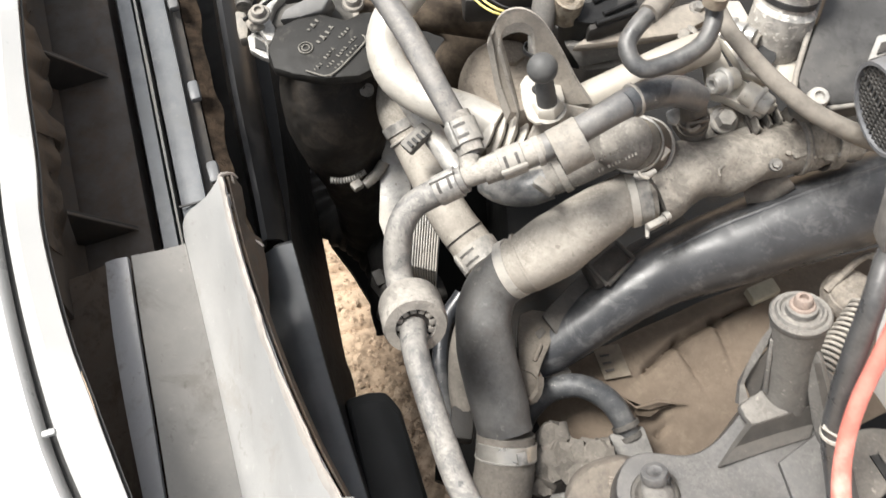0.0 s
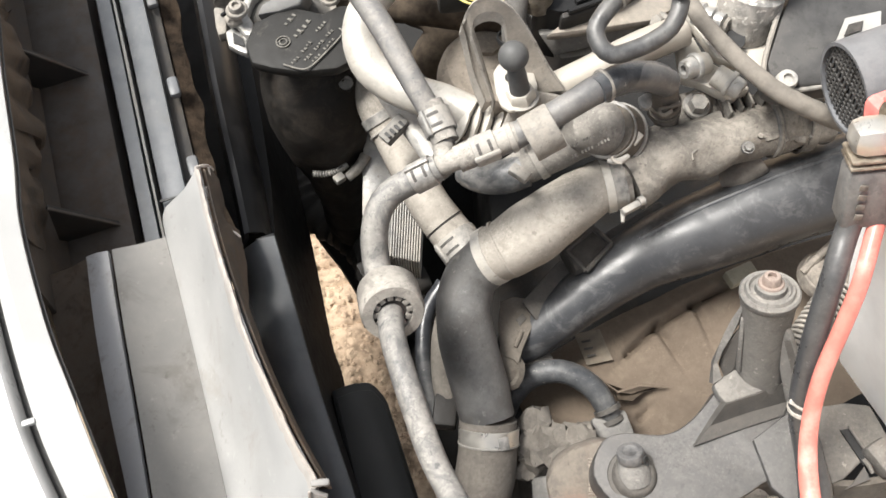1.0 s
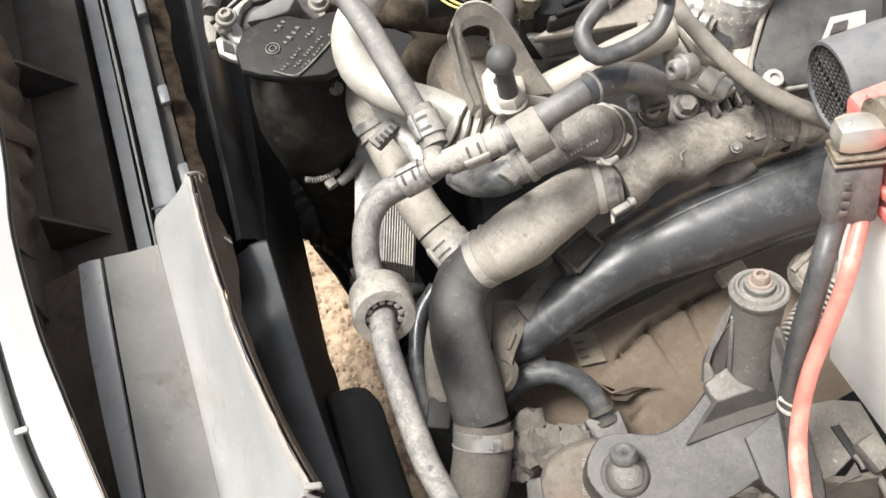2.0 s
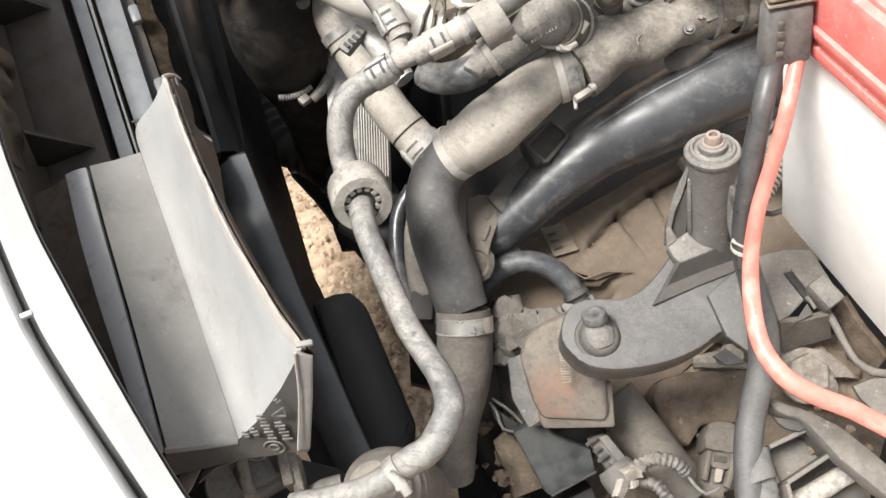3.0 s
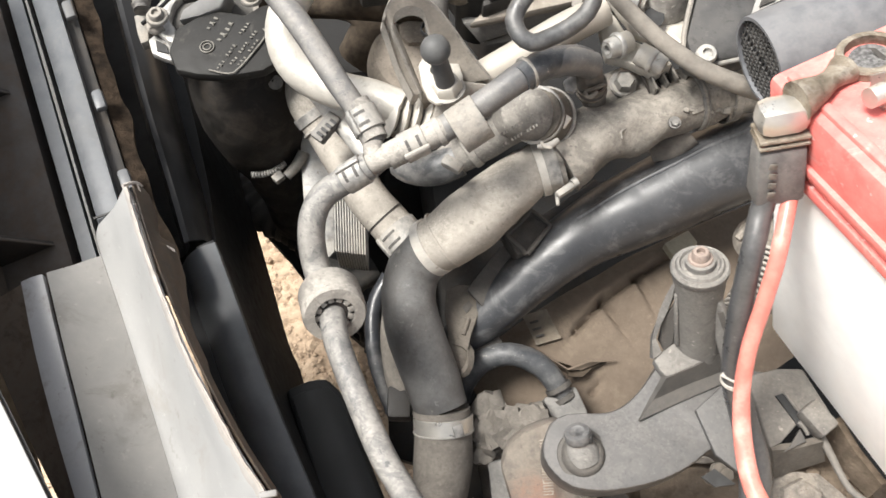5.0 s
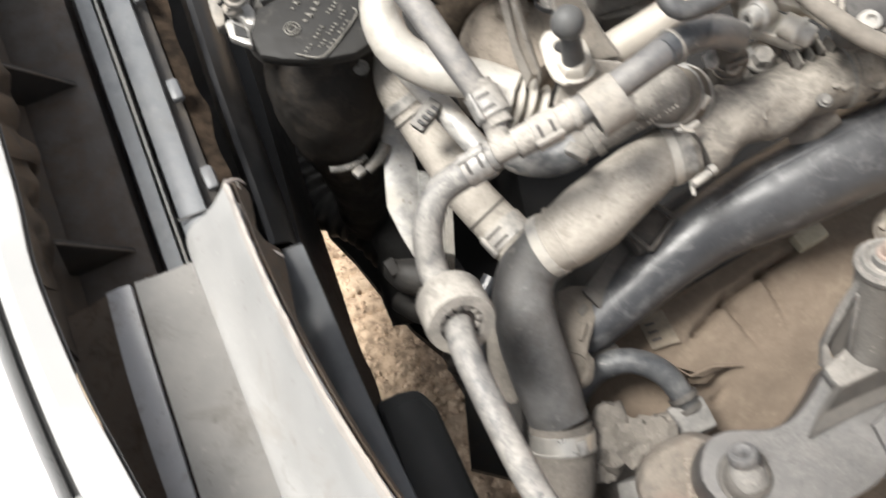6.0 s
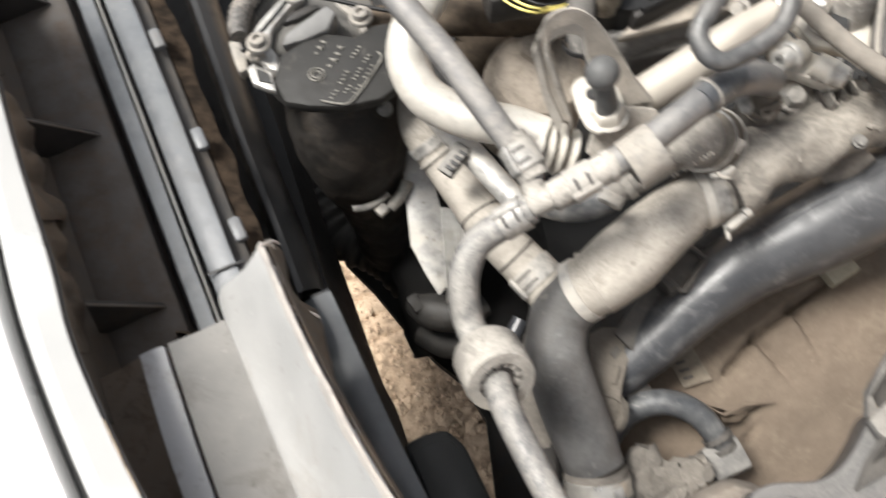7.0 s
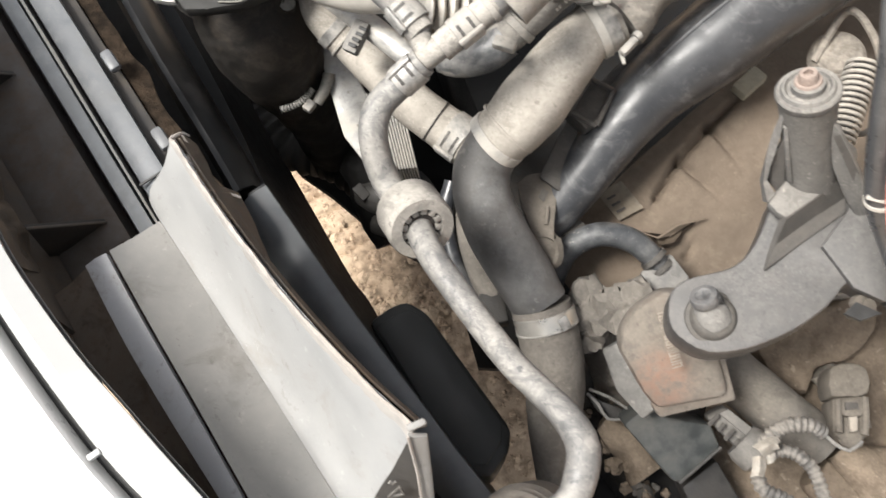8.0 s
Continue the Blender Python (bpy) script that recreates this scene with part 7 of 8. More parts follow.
    part("end_plug", box((0.217, 0.272, 0.715), (0.024, 0.022, 0.02), (1, 0.3, 0), UP, 0.003), strap_grey, ar)
    b = thing("cast_lug", (0.148, 0.255, 0.690), "rough dusty cast lug beside the intercooler hose", "engine casting")
    part("knob", tube([(0.147, 0.273, 0.710, 0.0154), (0.153, 0.252, 0.700, 0.0185), (0.160, 0.229, 0.680, 0.0198), (0.167, 0.202, 0.650, 0.0214), (0.176, 0.179, 0.620, 0.0206)], seg=26, step=0.003, lump=0.012), sleeve_dust, b)
    part("shoulder", tube([(0.167, 0.252, 0.725, 0.0109), (0.182, 0.255, 0.735, 0.0119), (0.198, 0.261, 0.740, 0.0097)], seg=22, step=0.003, lump=0.010), sleeve_dust, b)
    for at, wide in (((0.146, 0.259, 0.743), 0.013), ((0.163, 0.242, 0.743), 0.015), ((0.147, 0.236, 0.738), 0.013), ((0.180, 0.247, 0.743), 0.012), ((0.141, 0.224, 0.728), 0.010), ((0.191, 0.254, 0.745), 0.008)):
        wide *= 1.3
        bm = lathe(at, (0.2, -0.3, 1), [(wide, -0.016), (wide, 0.0), (wide * 0.85, wide * 0.22), (wide * 0.5, wide * 0.34), (0, wide * 0.36)], 18)
        for v in bm.verts:
            v.co += Vector((noise.noise(v.co * 130), noise.noise(v.co * 130 + Vector((9, 0, 0))), noise.noise(v.co * 110 + Vector((0, 9, 0))))) * wide * 0.45
        part("cast_lump", bm, sleeve_dust, b)
    rnd = random.Random(4)
    for k in range(36):
        at = V((0.130, 0.152, 0.660)).lerp(V((0.182, 0.092, 0.660)), rnd.random()) + Vector((rnd.uniform(-0.02, 0.02), rnd.uniform(-0.03, 0.03), rnd.uniform(-0.012, 0.004)))
        q = rnd.uniform(0.003, 0.009)
        bm = lathe(at, (rnd.uniform(-0.6, 0.6), rnd.uniform(-0.6, 0.6), 1), [(q * 0.8, -q * 0.5), (q, q * 0.1), (q * 0.7, q * 0.5), (0, q * 0.6)], 9)
        for v in bm.verts:
            v.co += Vector((noise.noise(v.co * 300), noise.noise(v.co * 300 + Vector((9, 0, 0))), noise.noise(v.co * 300 + Vector((0, 9, 0))))) * q * 0.6
        part("clod", bm, mud if k % 3 else recess_grey, b)



build_cover()


def build_sensor_boxes():
    bx = thing("rust_stained_box", (0.190, 0.187, 0.790), "tan metal box with a rust stain and raised lettering", "sensor box")
    top = [(0.150, 0.196, 0.808), (0.156, 0.212, 0.815), (0.168, 0.222, 0.820), (0.192, 0.231, 0.825), (0.215, 0.225, 0.825), (0.224, 0.174, 0.805), (0.227, 0.156, 0.795), (0.225, 0.146, 0.790), (0.170, 0.147, 0.790), (0.162, 0.161, 0.795)]
    part("body", plate(top, 0.028, 0.006), rust_box, bx)
    part("foot", plate([(0.167, 0.151, 0.785), (0.222, 0.178, 0.800), (0.230, 0.178, 0.800), (0.234, 0.143, 0.780), (0.172, 0.141, 0.780)], 0.012, 0.003), rust_box, bx)
    part("side_block", plate([(0.141, 0.206, 0.770), (0.154, 0.206, 0.790), (0.172, 0.150, 0.775), (0.160, 0.144, 0.765), (0.145, 0.171, 0.765)], 0.04, 0.003), cast_grey, bx)
    a, b = V((0.185, 0.212, 0.831)), V((0.188, 0.174, 0.818))
    for k in range(10):
        if k == 3:
            continue
        p = a.lerp(b, k / 9)
        tall = (b - a).cross(Vector(UP)).normalized() * 0.0042
        for o in (-1, 1):
            part("raised_letter", box(p + (b - a).normalized() * 0.0013 * o, (0.0009, 0.0085, 0.0012), b - a, UP, 0.0003), ink_tan, bx)
        part("raised_letter", box(p + tall * (0.8 if k % 3 else -0.8), (0.0034, 0.0012, 0.0012), b - a, UP, 0.0003), ink_tan, bx)
    bb = thing("relay_box", (0.185, 0.122, 0.730), "matt charcoal relay box below the rust stained box", "relay")
    part("body", plate([(0.148, 0.146, 0.742), (0.172, 0.157, 0.748), (0.184, 0.144, 0.745), (0.218, 0.132, 0.742), (0.222, 0.113, 0.735), (0.182, 0.092, 0.730), (0.177, 0.095, 0.730)], 0.05, 0.003), relay_grey, bb)
    part("rim", tube([(0.222, 0.113, 0.737, 0.0012), (0.201, 0.102, 0.735, 0.0012), (0.182, 0.092, 0.732, 0.0012)], seg=6), cover_charcoal, bb)
    part("lower_half", plate([(0.189, 0.089, 0.700), (0.223, 0.105, 0.705), (0.239, 0.062, 0.690), (0.243, 0.033, 0.680), (0.203, 0.032, 0.680)], 0.04, 0.003), black_dusty, bb)
    cl = thing("plastic_clip", (0.144, 0.168, 0.700), "small black plastic clip on the hose", "clip")
    part("body", plate([(0.129, 0.181, 0.700), (0.143, 0.172, 0.700), (0.163, 0.159, 0.700), (0.159, 0.154, 0.698), (0.142, 0.156, 0.698), (0.133, 0.169, 0.698)], 0.02, 0.0015), black_dusty, cl)
    part("tongue", tube([(0.129, 0.182, 0.705, 0.0018), (0.136, 0.171, 0.706, 0.0015), (0.141, 0.157, 0.705, 0.0015), (0.159, 0.154, 0.703, 0.0012)], seg=6), cast_grey, cl)
    part("upper_tongue", tube([(0.131, 0.185, 0.708, 0.0015), (0.147, 0.174, 0.708, 0.0015), (0.162, 0.159, 0.706, 0.0012)], seg=6), cast_grey, cl)
    cn = thing("sensor_connector", (0.232, 0.120, 0.750), "grey dusty electrical connector with raised marks", "connector")
    ax = V((0.240, 0.108, 0.760)) - V((0.218, 0.140, 0.760))
    part("shell", plate([(0.211, 0.135, 0.765), (0.228, 0.140, 0.768), (0.249, 0.114, 0.762), (0.230, 0.106, 0.758)], 0.026, 0.003), cast_rough, cn)
    part("ridge", plate([(0.220, 0.137, 0.770), (0.228, 0.139, 0.771), (0.248, 0.115, 0.766), (0.240, 0.112, 0.765)], 0.006, 0.001), cast_rough, cn)
    for k, w in ((0, 0.012), (1, 0.008), (2, 0.011), (3, 0.006)):
        part("mark", box(V((0.214, 0.133, 0.771)).lerp(V((0.228, 0.113, 0.767)), k / 3), (0.0035, w, 0.0012), ax, UP, 0.0003), ink_dark, cn)
    part("collar", lathe((0.237, 0.110, 0.758), ax, [(0.0, -0.006), (0.015, -0.006), (0.017, 0.0), (0.017, 0.012), (0.012, 0.016), (0, 0.016)], 22), cast_rough, cn)
    s1 = hose("corrugated_sleeve", [(0.244, 0.107, 0.768, 0.0053), (0.253, 0.113, 0.778, 0.0057), (0.266, 0.117, 0.784, 0.0057), (0.281, 0.114, 0.784, 0.0057), (0.291, 0.107, 0.778, 0.0052)], corr_grey, "grey corrugated wiring sleeve in a loop", "wiring sleeve", seg=14, ridge=0.13, pitch=0.0045)
    part("second_run", tube([(0.247, 0.102, 0.765, 0.0053), (0.264, 0.098, 0.772, 0.0053), (0.275, 0.086, 0.772, 0.0052), (0.279, 0.071, 0.770, 0.0052), (0.279, 0.052, 0.768, 0.0052)], seg=14, ridge=0.13, pitch=0.0045), corr_grey, s1)
    part("third_run", tube([(0.236, 0.086, 0.765, 0.0057), (0.238, 0.074, 0.766, 0.0057), (0.252, 0.063, 0.766, 0.0057), (0.264, 0.047, 0.765, 0.0056)], seg=14, ridge=0.13, pitch=0.0045), corr_grey, s1)
    for rows in ([[(0.234, 0.107, 0.784), (0.242, 0.110, 0.784), (0.254, 0.111, 0.784), (0.256, 0.106, 0.784)], [(0.236, 0.102, 0.792), (0.240, 0.104, 0.797), (0.249, 0.106, 0.792), (0.251, 0.104, 0.792)], [(0.240, 0.096, 0.784), (0.246, 0.099, 0.784), (0.250, 0.101, 0.784), (0.254, 0.101, 0.784)]], [[(0.231, 0.099, 0.786), (0.235, 0.099, 0.792), (0.241, 0.096, 0.786)], [(0.228, 0.091, 0.787), (0.231, 0.090, 0.795), (0.239, 0.090, 0.787)], [(0.226, 0.085, 0.782), (0.230, 0.085, 0.789), (0.235, 0.083, 0.782)]], [[(0.241, 0.100, 0.780), (0.244, 0.098, 0.787), (0.251, 0.100, 0.780)], [(0.240, 0.092, 0.780), (0.245, 0.092, 0.785), (0.250, 0.095, 0.780)]]):
        part("tape", loft(rows, 0.0008, wave=0.003, across=0.003, step=0.003), tape_white, s1, "torn white tape")
    part("wire", tube([(0.291, 0.107, 0.778, 0.0015), (0.297, 0.098, 0.776, 0.0015), (0.307, 0.090, 0.775, 0.0015), (0.319, 0.095, 0.775, 0.0013)], seg=8), cast_grey, s1)
    pg = thing("grey_plug", (0.343, 0.135, 0.720), "grey dusty two-pin plug standing upright", "connector")
    part("cap", plate([(0.326, 0.159, 0.740), (0.335, 0.161, 0.740), (0.346, 0.160, 0.740), (0.357, 0.154, 0.740), (0.356, 0.141, 0.740), (0.351, 0.131, 0.740), (0.341, 0.130, 0.740), (0.329, 0.133, 0.740), (0.319, 0.134, 0.740), (0.321, 0.146, 0.740)], 0.034, 0.005), strap_tan, pg)
    part("socket", plate([(0.321, 0.134, 0.738), (0.350, 0.131, 0.738), (0.345, 0.115, 0.738), (0.338, 0.098, 0.738), (0.328, 0.094, 0.738), (0.318, 0.098, 0.738), (0.312, 0.107, 0.738)], 0.03, 0.003), strap_tan, pg)
    part("latch_frame", plate([(0.324, 0.131, 0.746), (0.343, 0.129, 0.746), (0.339, 0.116, 0.746), (0.334, 0.115, 0.746), (0.324, 0.117, 0.746), (0.321, 0.121, 0.746)], 0.008, 0.002), strap_tan, pg)
    part("latch", plate([(0.326, 0.128, 0.748), (0.336, 0.126, 0.748), (0.335, 0.121, 0.748), (0.325, 0.122, 0.748)], 0.002, 0.0), ink_dark, pg)
    part("tongue", plate([(0.326, 0.117, 0.746), (0.334, 0.116, 0.746), (0.330, 0.104, 0.746), (0.323, 0.104, 0.746)], 0.006, 0.002), tray_grey, pg)
    for rail_ in ([(0.323, 0.131, 0.744), (0.319, 0.119, 0.744), (0.315, 0.106, 0.744)], [(0.344, 0.129, 0.744), (0.340, 0.115, 0.744), (0.334, 0.100, 0.744)]):
        part("flank", tube([(*p, 0.0032) for p in rail_], seg=8), strap_tan, pg)
    part("foot", tube([*[(0.318, 0.102, 0.733, 0.0041), (0.325, 0.096, 0.733, 0.0048), (0.333, 0.096, 0.733, 0.0042)]], seg=12, lump=0.002), strap_tan, pg)
    pipe = hose("return_pipe", [(0.243, 0.185, 0.720, 0.0233), (0.266, 0.156, 0.715, 0.0231), (0.288, 0.128, 0.710, 0.0230), (0.312, 0.100, 0.700, 0.0230)], return_dust, "dusty brown-grey metal return pipe under the bracket", "pipe", seg=24, lump=0.001)
    md = thing("mud_slab", (0.333, 0.189, 0.700), "cracked slab of dried brown mud caked on the gearbox", "mud")
    slab = spline([(0.287, 0.194, 0.700), (0.299, 0.209, 0.700), (0.335, 0.218, 0.702), (0.362, 0.217, 0.702), (0.397, 0.223, 0.700), (0.394, 0.192, 0.700), (0.365, 0.169, 0.695), (0.332, 0.165, 0.695), (0.321, 0.147, 0.690), (0.302, 0.151, 0.690), (0.291, 0.167, 0.695), (0.287, 0.194, 0.700)], 0.006)[:-1]
    part("crust", plate([Vector(p) + Vector((0.003 * noise.noise(Vector(p) * 160), 0.003 * noise.noise(Vector(p) * 170), 0)) for p in slab], 0.05, 0.004), mud, md)
    rub = thing("gearbox_lug", (0.344, 0.085, 0.690), "mud-caked cast gearbox lug below the plug", "engine casting")
    part("body", tube([(0.334, 0.097, 0.690, 0.0171), (0.346, 0.075, 0.690, 0.0218), (0.363, 0.048, 0.685, 0.0265), (0.384, 0.021, 0.680, 0.0287)], seg=18, lump=0.010), mud, rub)
    part("nose", tube([(0.308, 0.083, 0.680, 0.0148), (0.327, 0.060, 0.675, 0.0196), (0.338, 0.030, 0.670, 0.0195)], seg=16, lump=0.010), mud, rub)
    part("flange", tube([(0.140, 0.160, 0.660, 0.0112), (0.157, 0.139, 0.655, 0.0168), (0.170, 0.107, 0.650, 0.0166)], seg=14, lump=0.012), mud, rub)
    gb = thing("gearbox_casing", (0.366, 0.230, 0.620), "mud-caked gearbox casing low in the bay", "gearbox")
    part("floor", loft([[(0.176, -0.033, 0.630), (0.225, 0.120, 0.640), (0.269, 0.199, 0.645), (0.313, 0.258, 0.650), (0.373, 0.292, 0.660)], [(0.293, -0.029, 0.650), (0.304, 0.104, 0.655), (0.326, 0.174, 0.660), (0.363, 0.219, 0.665), (0.412, 0.260, 0.670)], [(0.376, -0.027, 0.660), (0.381, 0.090, 0.660), (0.396, 0.147, 0.670), (0.420, 0.183, 0.680), (0.455, 0.226, 0.690)], [(0.528, -0.023, 0.660), (0.497, 0.082, 0.660), (0.500, 0.122, 0.670), (0.514, 0.164, 0.680), (0.528, 0.205, 0.690)]], 0.01, wave=0.012, across=0.02), mud, gb)
    part("rib", tube([(0.331, 0.230, 0.690, 0.0073), (0.360, 0.229, 0.695, 0.0067), (0.398, 0.221, 0.695, 0.0066)], seg=10, lump=0.006), tray_grey, gb)
    part("stiffener", tube([(0.340, 0.165, 0.685, 0.0136), (0.350, 0.144, 0.680, 0.0152), (0.352, 0.108, 0.675, 0.0161)], seg=12, lump=0.006), tray_grey, gb)
    ut = thing("undertray", (0.2, 0.4, 0.3), "undertray low in the bay, coloured near-black for its deep shade", "undertray")
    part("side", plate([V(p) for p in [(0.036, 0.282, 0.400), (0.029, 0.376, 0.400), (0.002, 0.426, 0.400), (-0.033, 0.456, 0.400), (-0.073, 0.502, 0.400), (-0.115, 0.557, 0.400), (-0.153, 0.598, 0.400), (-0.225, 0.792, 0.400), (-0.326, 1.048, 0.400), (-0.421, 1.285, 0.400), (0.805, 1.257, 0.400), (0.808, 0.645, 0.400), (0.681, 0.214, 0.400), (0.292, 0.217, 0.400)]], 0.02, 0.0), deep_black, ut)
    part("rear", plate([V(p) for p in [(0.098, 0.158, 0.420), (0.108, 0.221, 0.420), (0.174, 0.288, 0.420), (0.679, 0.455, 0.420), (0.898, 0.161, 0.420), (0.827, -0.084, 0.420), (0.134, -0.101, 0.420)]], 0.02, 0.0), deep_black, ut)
    lower = thing("engine_block", (0.14, 0.42, 0.0), "engine block deep in the bay, coloured near-black for its shade", "engine")
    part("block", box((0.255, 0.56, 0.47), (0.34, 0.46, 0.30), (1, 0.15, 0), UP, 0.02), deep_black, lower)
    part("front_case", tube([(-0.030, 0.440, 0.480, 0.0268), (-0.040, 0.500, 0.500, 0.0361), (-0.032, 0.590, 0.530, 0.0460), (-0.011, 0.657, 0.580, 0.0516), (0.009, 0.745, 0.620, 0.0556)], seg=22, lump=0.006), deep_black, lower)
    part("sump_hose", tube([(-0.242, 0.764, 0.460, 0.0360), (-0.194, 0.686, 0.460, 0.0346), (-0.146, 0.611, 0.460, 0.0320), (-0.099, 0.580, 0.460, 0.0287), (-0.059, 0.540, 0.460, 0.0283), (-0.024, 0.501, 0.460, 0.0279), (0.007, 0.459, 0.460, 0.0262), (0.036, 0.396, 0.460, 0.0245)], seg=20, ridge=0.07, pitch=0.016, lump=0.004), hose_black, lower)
    # added black box that keeps the depth behind the hoses dark
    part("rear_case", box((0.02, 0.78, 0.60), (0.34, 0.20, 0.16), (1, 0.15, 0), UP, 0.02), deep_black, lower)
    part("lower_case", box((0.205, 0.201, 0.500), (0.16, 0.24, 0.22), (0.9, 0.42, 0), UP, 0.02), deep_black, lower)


build_sensor_boxes()


def build_mount():
    mt = thing("mounting_bracket", (0.266, 0.219, 0.885), "grey cast bracket arm with a bolted post", "bracket")
    arm = [(0.178, 0.201, 0.880), (0.184, 0.216, 0.880), (0.198, 0.223, 0.882), (0.229, 0.224, 0.885), (0.247, 0.235, 0.887), (0.262, 0.253, 0.888), (0.275, 0.270, 0.888), (0.292, 0.266, 0.888), (0.323, 0.266, 0.888), (0.334, 0.247, 0.888), (0.338, 0.215, 0.888), (0.325, 0.179, 0.888), (0.315, 0.186, 0.888), (0.304, 0.197, 0.888), (0.283, 0.183, 0.887), (0.257, 0.172, 0.885), (0.223, 0.166, 0.883), (0.198, 0.169, 0.881), (0.185, 0.179, 0.880), (0.178, 0.190, 0.880)]
    part("arm", plate(spline(arm + arm[:1], 0.006)[:-1], 0.034, 0.003), arm_grey, mt)
    part("platform", plate([(0.259, 0.258, 0.907), (0.263, 0.250, 0.907), (0.268, 0.244, 0.907), (0.289, 0.253, 0.907), (0.310, 0.264, 0.907), (0.305, 0.271, 0.907), (0.291, 0.278, 0.907), (0.279, 0.274, 0.907), (0.268, 0.266, 0.907)], 0.010, 0.003), arm_dust, mt)
    # recess wall and webs use the darkened copy for their shade
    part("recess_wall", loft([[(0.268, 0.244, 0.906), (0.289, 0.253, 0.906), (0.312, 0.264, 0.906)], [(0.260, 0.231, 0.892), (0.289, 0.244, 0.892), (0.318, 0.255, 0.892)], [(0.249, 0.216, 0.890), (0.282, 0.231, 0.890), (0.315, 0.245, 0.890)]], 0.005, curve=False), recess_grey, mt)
    part("step_panel", plate([(0.299, 0.223, 0.890), (0.335, 0.240, 0.890), (0.344, 0.230, 0.890), (0.330, 0.180, 0.890), (0.324, 0.189, 0.890)], 0.006, 0.0008), arm_grey, mt)
    foot, head = V((0.207, 0.192, 0.881)), V((0.202, 0.202, 0.895))
    part("boss", lathe(foot, (0, -0.1, 1), [(0.0195, -0.001), (0.0190, 0.0012), (0.0165, 0.0018), (0.0160, 0.003), (0.0145, 0.006), (0.012, 0.0075), (0, 0.0075)], 32), strap_grey, mt)
    part("stem", tube([(*foot, 0.0138), (*foot.lerp(head, 0.45), 0.0118), (*foot.lerp(head, 0.8), 0.0088), (*head, 0.0076)], seg=20, step=0.003), cast_grey, mt, "dusty rubber bush under the bolt")
    ax0 = (head - foot).normalized()
    bt = part("bolt", lathe(head, ax0, [(0.0066, -0.002), (0.0096, -0.001), (0.0099, 0.0), (0.0098, 0.0048), (0.0092, 0.0060), (0.0058, 0.0062), (0.0050, 0.0056), (0, 0.0056)], 26), nut_steel, mt, "blued steel bolt head")
    part("bolt_notch", box(head + ax0 * 0.0045 + Vector((0.0085, -0.004, 0)), (0.006, 0.005, 0.006), (0.9, -0.4, 0), ax0, 0.0008), seam_black, bt)
    part("arm_wing", plate([(0.334, 0.257, 0.887), (0.351, 0.255, 0.887), (0.352, 0.211, 0.887), (0.345, 0.170, 0.887), (0.326, 0.178, 0.887), (0.339, 0.215, 0.887)], 0.02, 0.002), arm_grey, mt)
    base, top = V((0.295, 0.274, 0.898)), V((0.281, 0.302, 0.972))
    ax = top - base
    ln = ax.length
    r = 0.0188
    part("post", lathe(base, ax, [(r * 1.04, -0.004), (r * 0.98, 0.006), (r * 0.93, ln * 0.35), (r * 0.90, ln * 0.6), (r * 0.96, ln * 0.86), (r * 1.0, ln)], 32), cast_rough, mt)
    part("left_fin", loft([[(0.264, 0.297, 0.964), (0.260, 0.289, 0.945), (0.258, 0.278, 0.926), (0.258, 0.269, 0.912), (0.259, 0.258, 0.907)], [(0.265, 0.294, 0.964), (0.265, 0.286, 0.945), (0.261, 0.276, 0.926), (0.261, 0.270, 0.912), (0.266, 0.263, 0.907)]], 0.006), arm_dust, mt)
    part("inner_fin", plate([(0.265, 0.289, 0.958), (0.268, 0.289, 0.958), (0.278, 0.266, 0.912), (0.274, 0.268, 0.912)], 0.008, 0.001), arm_dust, mt)
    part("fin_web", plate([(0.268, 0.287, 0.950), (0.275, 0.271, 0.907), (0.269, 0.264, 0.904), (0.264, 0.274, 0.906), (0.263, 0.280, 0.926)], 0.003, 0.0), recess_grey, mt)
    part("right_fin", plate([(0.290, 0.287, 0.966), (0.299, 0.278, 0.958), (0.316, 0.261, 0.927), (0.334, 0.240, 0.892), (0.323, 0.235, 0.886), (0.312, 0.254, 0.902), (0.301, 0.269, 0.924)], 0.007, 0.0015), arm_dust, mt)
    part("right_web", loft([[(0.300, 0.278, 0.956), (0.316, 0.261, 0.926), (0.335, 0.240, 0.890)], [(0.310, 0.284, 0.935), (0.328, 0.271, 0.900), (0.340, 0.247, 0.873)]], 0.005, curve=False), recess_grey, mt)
    r = 0.0202
    up = ax.normalized()
    part("cup_washer", lathe(top, up, [(r * 0.6, -0.003), (r * 0.95, 0), (r, 0.002), (r, 0.005), (r * 0.94, 0.0065), (r * 0.84, 0.006), (r * 0.78, 0.0085), (r * 0.7, 0.009), (r * 0.64, 0.007), (r * 0.52, 0.007), (r * 0.48, 0.010), (0, 0.011)], 40), arm_dust, mt)
    part("rusty_seat", lathe(top + up * 0.0095, up, [(0.0105, 0.0), (0.0102, 0.0022), (0.0088, 0.0032), (0, 0.0032)], 28), arm_dust, mt)
    bolt(mt, top + up * 0.0135, up, 0.0060, 0.0065, rust_bolt, 0.0088, socket=True)
    sp = thing("return_spring", (0.351, 0.327, 0.860), "pale coil spring beside the bracket post", "spring")
    a, b = V((0.372, 0.360, 0.880)), V((0.334, 0.302, 0.870))
    d = (b - a).normalized()
    s = d.orthogonal().normalized()
    o = d.cross(s)
    coil = [tuple(a.lerp(b, k / 150) + (s * math.cos(k * 0.62) + o * math.sin(k * 0.62)) * 0.0115) + (0.0015,) for k in range(151)]
    part("coil", tube(coil, seg=7, step=0.01), eye_steel, sp)
